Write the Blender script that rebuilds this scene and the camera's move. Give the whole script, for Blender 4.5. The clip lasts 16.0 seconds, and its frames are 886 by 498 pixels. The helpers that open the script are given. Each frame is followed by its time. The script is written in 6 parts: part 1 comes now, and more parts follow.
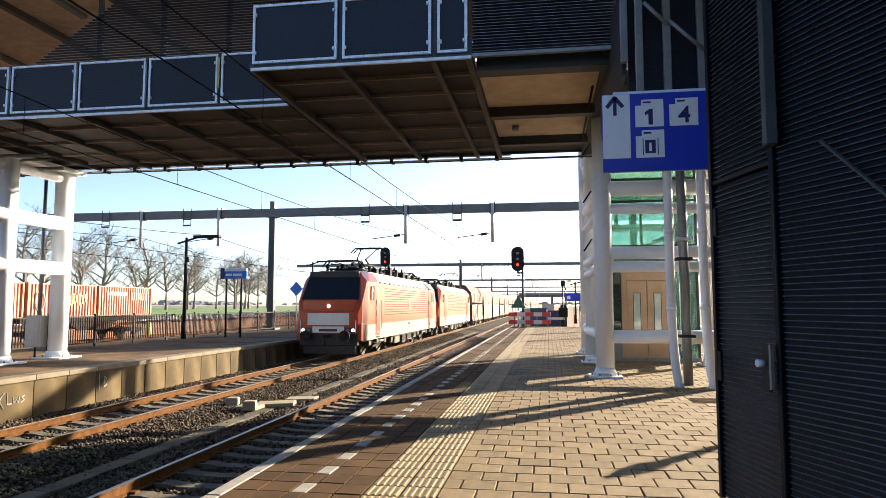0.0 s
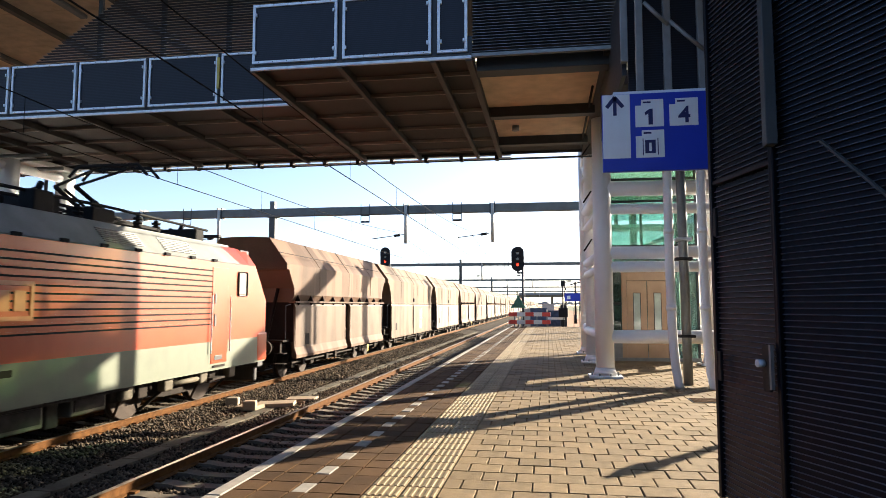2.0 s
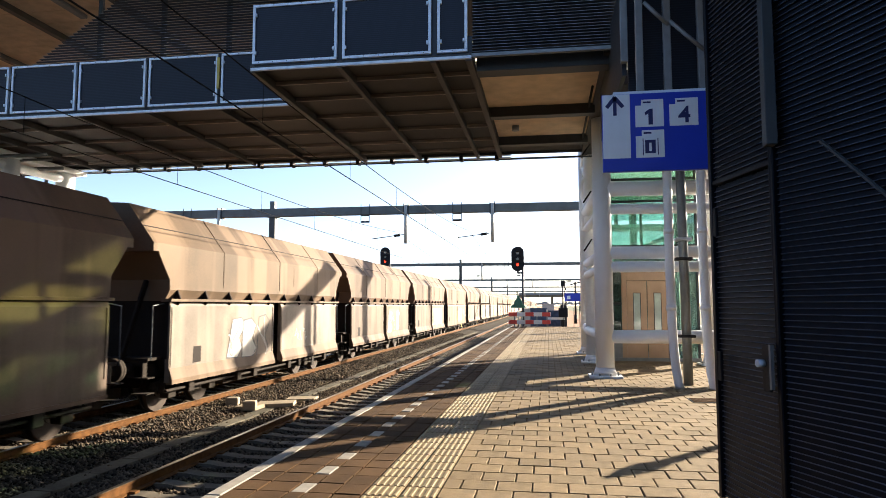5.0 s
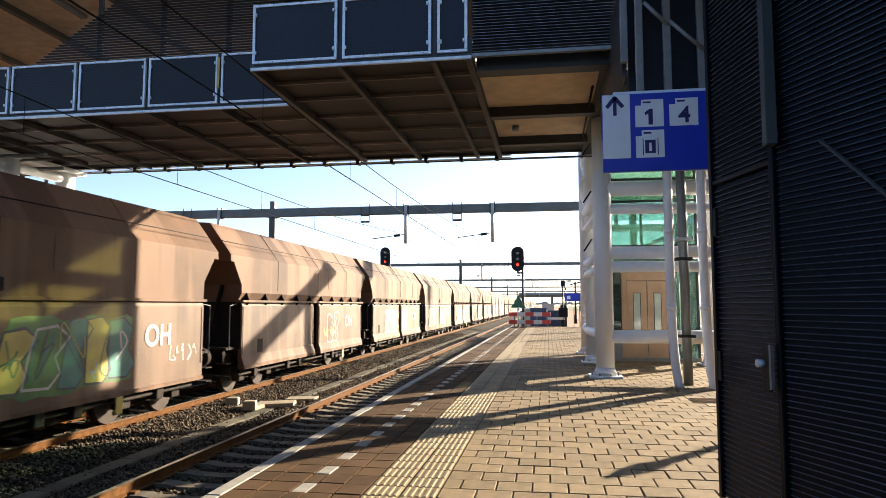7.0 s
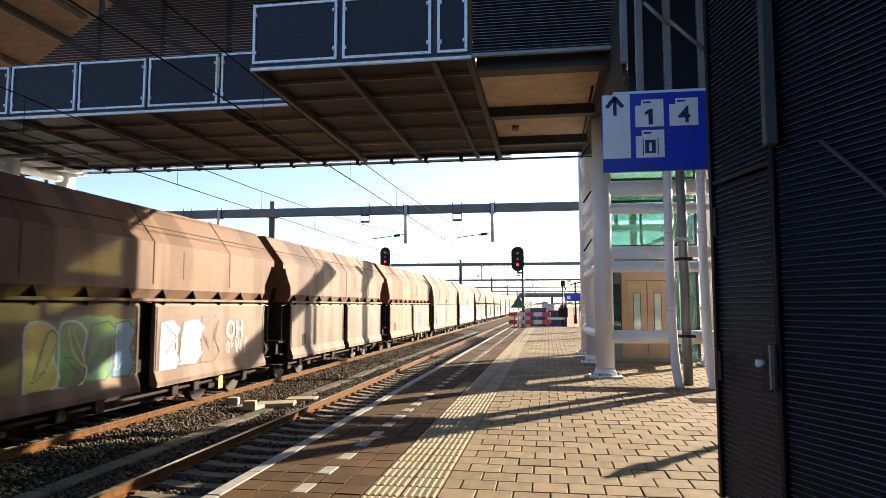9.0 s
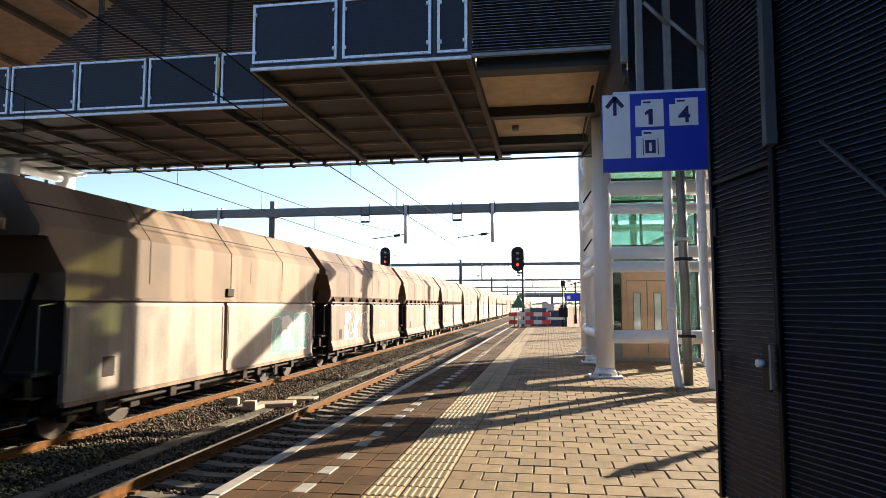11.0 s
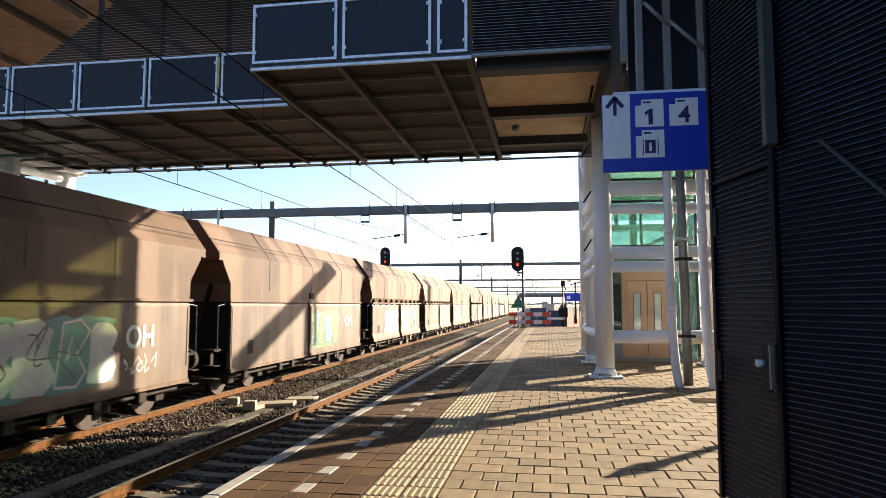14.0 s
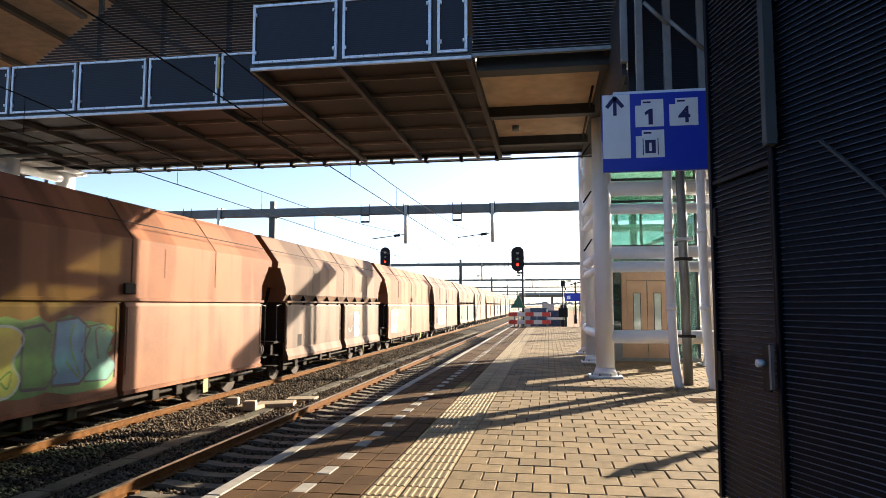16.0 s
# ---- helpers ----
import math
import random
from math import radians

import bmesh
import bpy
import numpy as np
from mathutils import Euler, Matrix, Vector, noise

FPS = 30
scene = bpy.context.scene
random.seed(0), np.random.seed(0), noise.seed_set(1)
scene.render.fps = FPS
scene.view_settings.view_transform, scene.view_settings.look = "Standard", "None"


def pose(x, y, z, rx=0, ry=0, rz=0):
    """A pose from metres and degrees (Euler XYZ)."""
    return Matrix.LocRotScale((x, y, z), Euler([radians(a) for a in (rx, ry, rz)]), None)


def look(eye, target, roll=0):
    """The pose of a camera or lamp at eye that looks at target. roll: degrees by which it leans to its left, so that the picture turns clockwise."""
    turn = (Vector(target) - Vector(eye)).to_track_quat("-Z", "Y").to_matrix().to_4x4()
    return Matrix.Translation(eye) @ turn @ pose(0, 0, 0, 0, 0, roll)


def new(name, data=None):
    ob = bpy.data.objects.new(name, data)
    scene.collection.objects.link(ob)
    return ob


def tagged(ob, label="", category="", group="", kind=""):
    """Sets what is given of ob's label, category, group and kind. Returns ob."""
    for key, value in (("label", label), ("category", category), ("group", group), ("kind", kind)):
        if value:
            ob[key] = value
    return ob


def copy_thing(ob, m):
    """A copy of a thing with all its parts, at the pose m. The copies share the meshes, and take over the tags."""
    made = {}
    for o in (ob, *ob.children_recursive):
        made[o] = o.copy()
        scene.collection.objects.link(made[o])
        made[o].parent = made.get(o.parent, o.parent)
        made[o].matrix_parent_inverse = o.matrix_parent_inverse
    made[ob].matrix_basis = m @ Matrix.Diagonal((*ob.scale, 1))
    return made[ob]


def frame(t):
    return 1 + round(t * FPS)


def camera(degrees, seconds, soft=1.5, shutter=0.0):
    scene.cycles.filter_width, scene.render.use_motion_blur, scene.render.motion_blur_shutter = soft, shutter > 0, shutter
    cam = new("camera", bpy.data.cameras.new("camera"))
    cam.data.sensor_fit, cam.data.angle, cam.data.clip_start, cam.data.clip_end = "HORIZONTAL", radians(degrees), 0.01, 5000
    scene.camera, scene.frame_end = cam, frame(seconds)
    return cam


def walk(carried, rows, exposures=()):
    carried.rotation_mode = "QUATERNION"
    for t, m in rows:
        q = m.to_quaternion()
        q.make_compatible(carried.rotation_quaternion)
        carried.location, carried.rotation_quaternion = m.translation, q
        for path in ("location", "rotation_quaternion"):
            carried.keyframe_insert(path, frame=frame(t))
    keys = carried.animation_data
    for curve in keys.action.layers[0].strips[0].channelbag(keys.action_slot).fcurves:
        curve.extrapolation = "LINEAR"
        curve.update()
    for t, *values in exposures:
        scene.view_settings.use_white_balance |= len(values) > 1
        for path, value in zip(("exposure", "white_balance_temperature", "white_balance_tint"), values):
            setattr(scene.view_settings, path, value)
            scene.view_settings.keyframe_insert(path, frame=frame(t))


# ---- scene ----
# ---------- camera ----------
cam = camera(67.45, 16.0, soft=0.6, shutter=0.06)
EYE = (0, 0, 1.6)
CAM_POSE = pose(*EYE, 94.86, 0, 8.963)
walk(cam, [(0, CAM_POSE), (16, CAM_POSE)], exposures=[(0, 2.1, 5960, 12), (16, 2.1, 5960, 12)])

# ---------- light ----------
SUN_AZ, SUN_EL = 40.5, 16.5          # degrees from +y towards +x, and above the horizon
world = bpy.data.worlds.new("sky")
scene.world = world
world.use_nodes = True
wn = world.node_tree
wn.nodes.clear()
sky = wn.nodes.new("ShaderNodeTexSky")
sky.sky_type = "NISHITA"
sky.sun_disc = False
sky.sun_elevation = radians(SUN_EL)
sky.sun_rotation = radians(SUN_AZ)
sky.air_density, sky.dust_density, sky.ozone_density = 0.65, 1.0, 0.3
bg = wn.nodes.new("ShaderNodeBackground")
bg.inputs["Strength"].default_value = 0.071
wo = wn.nodes.new("ShaderNodeOutputWorld")
wn.links.new(sky.outputs[0], bg.inputs[0])
wn.links.new(bg.outputs[0], wo.inputs[0])
sun = new("sun", bpy.data.lights.new("sun", "SUN"))
sun.data.energy, sun.data.angle, sun.data.color = 5.0, radians(0.55), (1.0, 0.83, 0.58)
sdir = Vector((math.sin(radians(SUN_AZ)) * math.cos(radians(SUN_EL)), math.cos(radians(SUN_AZ)) * math.cos(radians(SUN_EL)), math.sin(radians(SUN_EL))))
sun.matrix_world = look(sdir * 60, (0, 0, 0))


# ---------- materials ----------
def mat(name, col, rough=0.6, metal=0.0, var=0.25, scale=6.0, bump=0.15, fine=60.0, dark=None, rand=0.0, stain=0.0, coords="Object", spec=0.5, bands=0.0):
    """A surface with two scales of colour variation, stains and fine relief."""
    m = bpy.data.materials.new(name)
    m.use_nodes = True
    t = m.node_tree
    n, k = t.nodes, t.links
    b = n["Principled BSDF"]
    b.inputs["Roughness"].default_value = rough
    b.inputs["Metallic"].default_value = metal
    b.inputs["Specular IOR Level"].default_value = spec
    tc = n.new("ShaderNodeTexCoord")
    n1 = n.new("ShaderNodeTexNoise")
    n1.inputs["Scale"].default_value, n1.inputs["Detail"].default_value = scale, 6
    n2 = n.new("ShaderNodeTexNoise")
    n2.inputs["Scale"].default_value, n2.inputs["Detail"].default_value = fine, 4
    k.new(tc.outputs[coords], n1.inputs["Vector"])
    k.new(tc.outputs[coords], n2.inputs["Vector"])
    mix = n.new("ShaderNodeMix")
    mix.data_type = "RGBA"
    d = dark or tuple(c * (1 - var) for c in col)
    mix.inputs[6].default_value = (*d, 1)
    mix.inputs[7].default_value = (*(min(1, c * (1 + var * 0.6)) for c in col), 1)
    ad = n.new("ShaderNodeMath")
    ad.operation = "ADD"
    m1 = n.new("ShaderNodeMapRange")
    m1.inputs[1].default_value, m1.inputs[2].default_value = 0.3, 0.7
    m1.inputs[4].default_value = 0.75
    m2 = n.new("ShaderNodeMapRange")
    m2.inputs[1].default_value, m2.inputs[2].default_value = 0.3, 0.7
    m2.inputs[4].default_value = 0.25
    k.new(n1.outputs[0], m1.inputs[0])
    k.new(n2.outputs[0], m2.inputs[0])
    k.new(m1.outputs[0], ad.inputs[0])
    k.new(m2.outputs[0], ad.inputs[1])
    k.new(ad.outputs[0], mix.inputs[0])
    out = mix.outputs[2]
    if rand:
        oi = n.new("ShaderNodeObjectInfo")
        hs = n.new("ShaderNodeHueSaturation")
        mr = n.new("ShaderNodeMapRange")
        mr.inputs[3].default_value, mr.inputs[4].default_value = 1 - rand, 1 + rand
        k.new(oi.outputs["Random"], mr.inputs[0])
        k.new(mr.outputs[0], hs.inputs["Value"])
        k.new(out, hs.inputs["Color"])
        out = hs.outputs[0]
    if stain:
        n3 = n.new("ShaderNodeTexNoise")
        n3.inputs["Scale"].default_value, n3.inputs["Detail"].default_value = scale * 0.35, 8
        mp = n.new("ShaderNodeMapping")
        mp.inputs["Scale"].default_value = (1, 1, 0.25)
        k.new(tc.outputs[coords], mp.inputs[0])
        k.new(mp.outputs[0], n3.inputs["Vector"])
        m3 = n.new("ShaderNodeMapRange")
        m3.inputs[1].default_value, m3.inputs[2].default_value, m3.inputs[4].default_value = 0.5, 0.68, stain
        k.new(n3.outputs[0], m3.inputs[0])
        mx = n.new("ShaderNodeMix")
        mx.data_type = "RGBA"
        mx.inputs[7].default_value = (*(c * 0.45 for c in d), 1)
        k.new(m3.outputs[0], mx.inputs[0])
        k.new(out, mx.inputs[6])
        out = mx.outputs[2]
    if bands:
        mb = n.new("ShaderNodeMapping")
        mb.inputs["Scale"].default_value = (0.02, 1.1, 0.12)
        nb = n.new("ShaderNodeTexNoise")
        nb.inputs["Scale"].default_value, nb.inputs["Detail"].default_value = 1.0, 3
        k.new(tc.outputs[coords], mb.inputs[0])
        k.new(mb.outputs[0], nb.inputs["Vector"])
        rb = n.new("ShaderNodeMapRange")
        rb.inputs[1].default_value, rb.inputs[2].default_value, rb.inputs[4].default_value = 0.48, 0.58, bands
        k.new(nb.outputs[0], rb.inputs[0])
        xb = n.new("ShaderNodeMix")
        xb.data_type = "RGBA"
        xb.inputs[7].default_value = (*(min(0.8, c * 1.6 + 0.03) for c in col), 1)
        k.new(rb.outputs[0], xb.inputs[0])
        k.new(out, xb.inputs[6])
        out = xb.outputs[2]
    k.new(out, b.inputs["Base Color"])
    if bump:
        bp = n.new("ShaderNodeBump")
        bp.inputs["Strength"].default_value, bp.inputs["Distance"].default_value = bump, 0.01
        k.new(n2.outputs[0], bp.inputs["Height"])
        k.new(bp.outputs[0], b.inputs["Normal"])
    return m


def island(m, amount):
    """Each loose piece of a joined mesh gets its own brightness."""
    t = m.node_tree
    b = t.nodes["Principled BSDF"]
    src = b.inputs["Base Color"].links[0].from_socket
    g = t.nodes.new("ShaderNodeNewGeometry")
    mr = t.nodes.new("ShaderNodeMapRange")
    mr.inputs[3].default_value, mr.inputs[4].default_value = 1 - amount, 1 + amount
    hs = t.nodes.new("ShaderNodeHueSaturation")
    t.links.new(g.outputs["Random Per Island"], mr.inputs[0])
    t.links.new(mr.outputs[0], hs.inputs["Value"])
    t.links.new(src, hs.inputs["Color"])
    t.links.new(hs.outputs[0], b.inputs["Base Color"])
    return m


def glow(name, col, strength):
    m = bpy.data.materials.new(name)
    m.use_nodes = True
    b = m.node_tree.nodes["Principled BSDF"]
    b.inputs["Base Color"].default_value = (*col, 1)
    b.inputs["Emission Color"].default_value = (*col, 1)
    b.inputs["Emission Strength"].default_value = strength
    return m


def glass(name, col, rough=0.03, alpha=0.5):
    """Tinted pane: part clear, part gloss."""
    m = bpy.data.materials.new(name)
    m.use_nodes = True
    t = m.node_tree
    b = t.nodes["Principled BSDF"]
    b.inputs["Base Color"].default_value = (*col, 1)
    b.inputs["Roughness"].default_value = rough
    tr = t.nodes.new("ShaderNodeBsdfTransparent")
    tr.inputs[0].default_value = (*(0.35 + 0.65 * c for c in col), 1)
    mx = t.nodes.new("ShaderNodeMixShader")
    mx.inputs[0].default_value = alpha
    t.links.new(tr.outputs[0], mx.inputs[1])
    t.links.new(b.outputs[0], mx.inputs[2])
    t.links.new(mx.outputs[0], t.nodes["Material Output"].inputs[0])
    return m


M = {}
M["paver"] = mat("paver", (0.235, 0.17, 0.092), 0.85, var=0.3, scale=2.0, bump=0.35, fine=90, rand=0.14, coords="Generated", spec=0.2)
M["paver_field"] = island(mat("paver_field", (0.235, 0.17, 0.092), 0.8, var=0.3, scale=1.2, bump=0.35, fine=90, stain=0.45, spec=0.2), 0.14)
M["paver_brown"] = island(mat("paver_brown", (0.08, 0.044, 0.019), 0.95, var=0.4, scale=2.0, bump=0.4, fine=80, spec=0.12), 0.2)
M["tactile"] = island(mat("tactile", (0.26, 0.195, 0.105), 0.75, var=0.25, scale=2.0, bump=0.25, spec=0.25), 0.1)
M["mark"] = mat("mark_white", (0.29, 0.265, 0.225), 0.7, var=0.25, scale=8, rand=0.1, spec=0.25)
M["joint"] = mat("joint_sand", (0.05, 0.04, 0.03), 0.95, var=0.3)
M["coping"] = mat("coping_concrete", (0.2, 0.165, 0.115), 0.8, var=0.25, scale=2, bump=0.3, stain=0.3, spec=0.2)
M["concrete"] = mat("platform_concrete", (0.12, 0.086, 0.042), 0.85, var=0.45, scale=1.5, bump=0.35, fine=50, stain=0.6, spec=0.15)
M["asphalt"] = mat("platform_asphalt", (0.15, 0.095, 0.05), 0.9, var=0.55, scale=1.3, bump=0.5, fine=40, stain=0.75, spec=0.15)
M["ballast"] = island(mat("ballast_stone", (0.092, 0.071, 0.049), 0.95, var=0.4, scale=3, bump=0.3, spec=0.15), 0.85)
M["ballast_bed"] = mat("ballast_bed", (0.05, 0.038, 0.026), 0.95, var=0.6, scale=18, bump=0.8, fine=45, spec=0.1)
M["sleeper"] = mat("sleeper_concrete", (0.13, 0.11, 0.083), 0.85, var=0.3, scale=5, bump=0.3, rand=0.15, spec=0.2)
M["rail_rust"] = mat("rail_rust", (0.115, 0.05, 0.013), 0.85, 0.1, var=0.45, scale=8, spec=0.12)
M["rail_top"] = mat("rail_head", (0.3, 0.25, 0.2), 0.35, 0.9, var=0.15, scale=4)
M["white_steel"] = mat("white_steel", (0.8, 0.82, 0.84), 0.45, var=0.08, scale=1.5, bump=0.04, stain=0.12)
M["galv"] = mat("galvanised", (0.66, 0.73, 0.82), 0.42, 0.2, var=0.2, scale=8, bump=0.08)
M["galv_dull"] = mat("galvanised_dull", (0.2, 0.22, 0.235), 0.55, 0.3, var=0.2, scale=6, bump=0.1)
M["dark_steel"] = mat("dark_steel", (0.022, 0.027, 0.034), 0.5, 0.2, var=0.3, scale=6)
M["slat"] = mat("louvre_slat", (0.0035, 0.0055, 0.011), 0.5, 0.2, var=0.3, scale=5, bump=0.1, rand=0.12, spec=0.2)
def wired(m, period, col):
    """Fine level wires over a dark sheet."""
    t = m.node_tree
    b = t.nodes["Principled BSDF"]
    src = b.inputs["Base Color"].links[0].from_socket
    tc = t.nodes.new("ShaderNodeTexCoord")
    w = t.nodes.new("ShaderNodeTexWave")
    w.bands_direction = "Z"
    w.inputs["Scale"].default_value, w.inputs["Distortion"].default_value, w.inputs["Detail Scale"].default_value = 0.314 / period, 1.2, 0.6
    r = t.nodes.new("ShaderNodeMapRange")
    r.inputs[1].default_value, r.inputs[2].default_value, r.inputs[4].default_value = 0.55, 0.95, 0.8
    x = t.nodes.new("ShaderNodeMix")
    x.data_type = "RGBA"
    x.inputs[7].default_value = (*col, 1)
    t.links.new(tc.outputs["Object"], w.inputs["Vector"])
    t.links.new(w.outputs["Fac"], r.inputs[0])
    t.links.new(r.outputs[0], x.inputs[0])
    t.links.new(src, x.inputs[6])
    t.links.new(x.outputs[2], b.inputs["Base Color"])
    return m


M["screen_slat"] = mat("screen_slat", (0.05, 0.056, 0.07), 0.45, 0.3, var=0.3, scale=5, bump=0.1, rand=0.2)
# Bridge slat fronts: a paler colour stands in for the light they catch.
M["screen_glint"] = mat("screen_glint", (0.2, 0.21, 0.24), 0.45, 0.4, var=0.4, scale=2.5, bump=0.05)
M["panel"] = wired(mat("mesh_panel", (0.007, 0.011, 0.022), 0.6, 0.3, var=0.25, scale=12, bump=0.2), 0.036, (0.016, 0.023, 0.04))
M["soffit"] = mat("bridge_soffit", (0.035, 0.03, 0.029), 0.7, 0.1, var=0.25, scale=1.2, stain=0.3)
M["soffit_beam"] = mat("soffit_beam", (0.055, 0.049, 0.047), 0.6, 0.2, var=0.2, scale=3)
M["purlin"] = mat("purlin_steel", (0.34, 0.3, 0.27), 0.6, 0.1, var=0.5, scale=1.5, stain=0.4)
M["wood"] = mat("wood_soffit", (0.66, 0.5, 0.33), 0.7, var=0.25, scale=3, bump=0.15, stain=0.25)
M["portal"] = mat("portal_steel", (0.12, 0.135, 0.135), 0.6, 0.3, var=0.2, scale=2, stain=0.3)
M["black"] = mat("black_paint", (0.012, 0.012, 0.014), 0.6, var=0.3, spec=0.2)
M["pale_slab"] = mat("pale_slab", (0.36, 0.29, 0.19), 0.85, var=0.3, scale=5, bump=0.3, stain=0.3)
M["trough"] = mat("trough_concrete", (0.12, 0.105, 0.075), 0.9, var=0.35, scale=4, bump=0.3, rand=0.2, stain=0.4, spec=0.2)
M["wire"] = mat("wire", (0.02, 0.02, 0.02), 0.9, 0.0, var=0.1, bump=0, spec=0.05)
M["mast"] = mat("mast_steel", (0.06, 0.07, 0.075), 0.6, 0.3, var=0.25, scale=2, stain=0.3)
# Highlight along the slat lips, painted as a lighter second colour.
M["slat_glint"] = mat("louvre_glint", (0.095, 0.125, 0.19), 0.4, 0.5, var=0.4, scale=2.5, bump=0.05)
M["blue"] = mat("sign_blue", (0.015, 0.045, 0.5), 0.4, var=0.1, scale=2, bump=0.02)
M["blue_light"] = mat("sign_blue_bright", (0.04, 0.18, 0.62), 0.35, var=0.1, scale=2, bump=0.02)
M["glass_side"] = glass("glass_side", (0.42, 0.56, 0.4), 0.05, 0.25)
M["sign_white"] = mat("sign_white", (0.74, 0.8, 0.86), 0.5, var=0.06, scale=4, bump=0)
M["sign_ink"] = mat("sign_ink", (0.012, 0.02, 0.12), 0.5, var=0.05, bump=0)
M["bronze"] = mat("door_bronze", (0.42, 0.29, 0.19), 0.4, 0.3, var=0.12, scale=3, bump=0.05)
M["glass_green"] = glass("glass_green", (0.46, 0.76, 0.68), 0.04, 0.26)
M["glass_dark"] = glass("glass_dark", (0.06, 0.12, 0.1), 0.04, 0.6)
# Almost opaque, so that the lower shaft keeps sun off the tracks.
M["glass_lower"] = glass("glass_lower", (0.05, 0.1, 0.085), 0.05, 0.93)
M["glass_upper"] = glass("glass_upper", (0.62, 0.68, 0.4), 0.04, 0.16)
# Opaque pane; light coming through it is put into the pale colour.
M["lit_door_pane"] = mat("lit_door_pane", (0.62, 0.74, 0.7), 0.1, var=0.3, scale=3, bump=0, spec=0.8)
M["red"] = mat("loco_red", (0.43, 0.054, 0.01), 0.3, var=0.14, scale=1.5, bump=0.03, stain=0.2, spec=0.5)
M["emblem"] = mat("faded_emblem", (0.44, 0.13, 0.06), 0.5, var=0.2, scale=4)
M["loco_grey"] = mat("loco_skirt_grey", (0.105, 0.125, 0.08), 0.55, var=0.15, scale=2, stain=0.35)
M["loco_roof"] = mat("loco_roof_grey", (0.2, 0.215, 0.21), 0.6, var=0.25, scale=2, stain=0.4)
M["loco_white"] = mat("loco_white", (0.75, 0.74, 0.72), 0.5, var=0.08, stain=0.2)
M["loco_black"] = mat("loco_black", (0.02, 0.02, 0.022), 0.5, var=0.4, stain=0.2)
M["roof_gear"] = mat("roof_gear_black", (0.011, 0.011, 0.012), 0.8, var=0.4, scale=6, spec=0.2)
M["windscreen"] = mat("windscreen", (0.006, 0.009, 0.016), 0.12, var=0.1, bump=0, spec=0.25)
M["cab_window"] = mat("cab_window", (0.12, 0.14, 0.14), 0.12, var=0.2, scale=2, bump=0, spec=0.8)
M["under"] = mat("underframe_grime", (0.034, 0.027, 0.022), 0.85, 0.1, var=0.5, scale=5, spec=0.15)
M["case"] = mat("equipment_case_grey", (0.12, 0.105, 0.075), 0.7, var=0.4, scale=4, stain=0.5, spec=0.2)
M["wheel"] = mat("wheel_steel", (0.045, 0.034, 0.027), 0.55, 0.6, var=0.3, scale=5, spec=0.25)
RUST = [(0.108, 0.058, 0.031), (0.113, 0.069, 0.038), (0.086, 0.043, 0.025), (0.1, 0.058, 0.033), (0.16, 0.056, 0.019), (0.124, 0.08, 0.046)]
for i, c in enumerate(RUST):
    M["hop%d" % i] = mat("hopper_paint", c, 0.7, var=0.42, scale=0.8, bump=0.15, fine=22, stain=0.5, bands=0.5, spec=0.22)
    M["hoplow%d" % i] = mat("hopper_lower_paint", (0.19, 0.15, 0.115) if i == 5 else tuple(x * f for x, f in zip(c, (1.0, 1.08, 1.14))), 0.6, var=0.45, scale=1.1, bump=0.15, fine=22, stain=0.55, bands=0.35, spec=0.25)
# Wagon-gap shade painted as a near-black colour; dark trim uses it too.
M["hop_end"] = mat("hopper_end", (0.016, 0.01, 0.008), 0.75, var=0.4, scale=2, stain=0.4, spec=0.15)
M["spray_white"] = mat("spray_white", (0.42, 0.41, 0.38), 0.5, var=0.2, scale=5, bump=0)
M["spray_black"] = mat("spray_black", (0.03, 0.03, 0.035), 0.5, var=0.2, bump=0)
M["spray_green"] = mat("spray_green", (0.06, 0.165, 0.03), 0.5, var=0.5, scale=2.5, bump=0)
M["spray_teal"] = mat("spray_teal", (0.045, 0.18, 0.145), 0.5, var=0.45, scale=2.5, bump=0)
M["spray_blue"] = mat("spray_blue", (0.045, 0.18, 0.34), 0.5, var=0.4, scale=2.5, bump=0)
M["spray_yellow"] = mat("spray_yellow", (0.5, 0.38, 0.06), 0.5, var=0.3, scale=2.5, bump=0)
M["spray_red"] = mat("spray_red", (0.38, 0.07, 0.035), 0.5, var=0.3, scale=2.5, bump=0)
M["container"] = mat("container_orange", (0.4, 0.15, 0.075), 0.55, var=0.3, scale=0.6, stain=0.3, bands=0.6)
# Paled towards grey: the haze before the trees is in the colour.
M["bark_hazed"] = mat("bark_hazed", (0.2, 0.17, 0.15), 0.9, var=0.3, scale=3, spec=0.15)
M["hivis_red"] = mat("barrier_red", (0.6, 0.06, 0.04), 0.5, var=0.15)
M["hivis_white"] = mat("barrier_white", (0.7, 0.68, 0.65), 0.5, var=0.15)
M["green_sheet"] = mat("green_sheet", (0.03, 0.14, 0.09), 0.6, var=0.3)
M["lamp_white"] = glow("headlight", (1.0, 0.93, 0.82), 1.2)
M["lamp_red"] = glow("signal_red", (1.0, 0.04, 0.015), 0.7)
# Haze of distance put into this pale colour; the far hedge shares it.
M["far_wood_hazed"] = mat("far_woods", (0.3, 0.29, 0.28), 0.95, var=0.4, scale=0.05)
M["grey_box"] = mat("cabinet_grey", (0.45, 0.44, 0.4), 0.6, var=0.15, stain=0.2)
M["blue_box"] = mat("crate_blue", (0.06, 0.09, 0.16), 0.6, var=0.5, scale=5)


# ---------- mesh helpers ----------
def part(name, bm, material, parent=None, label=""):
    me = bpy.data.meshes.new(name)
    bm.to_mesh(me)
    bm.free()
    me.materials.append(material)
    ob = new(name, me)
    if parent is not None:
        ob.parent = parent
    if label:
        ob["label"] = label
    return ob


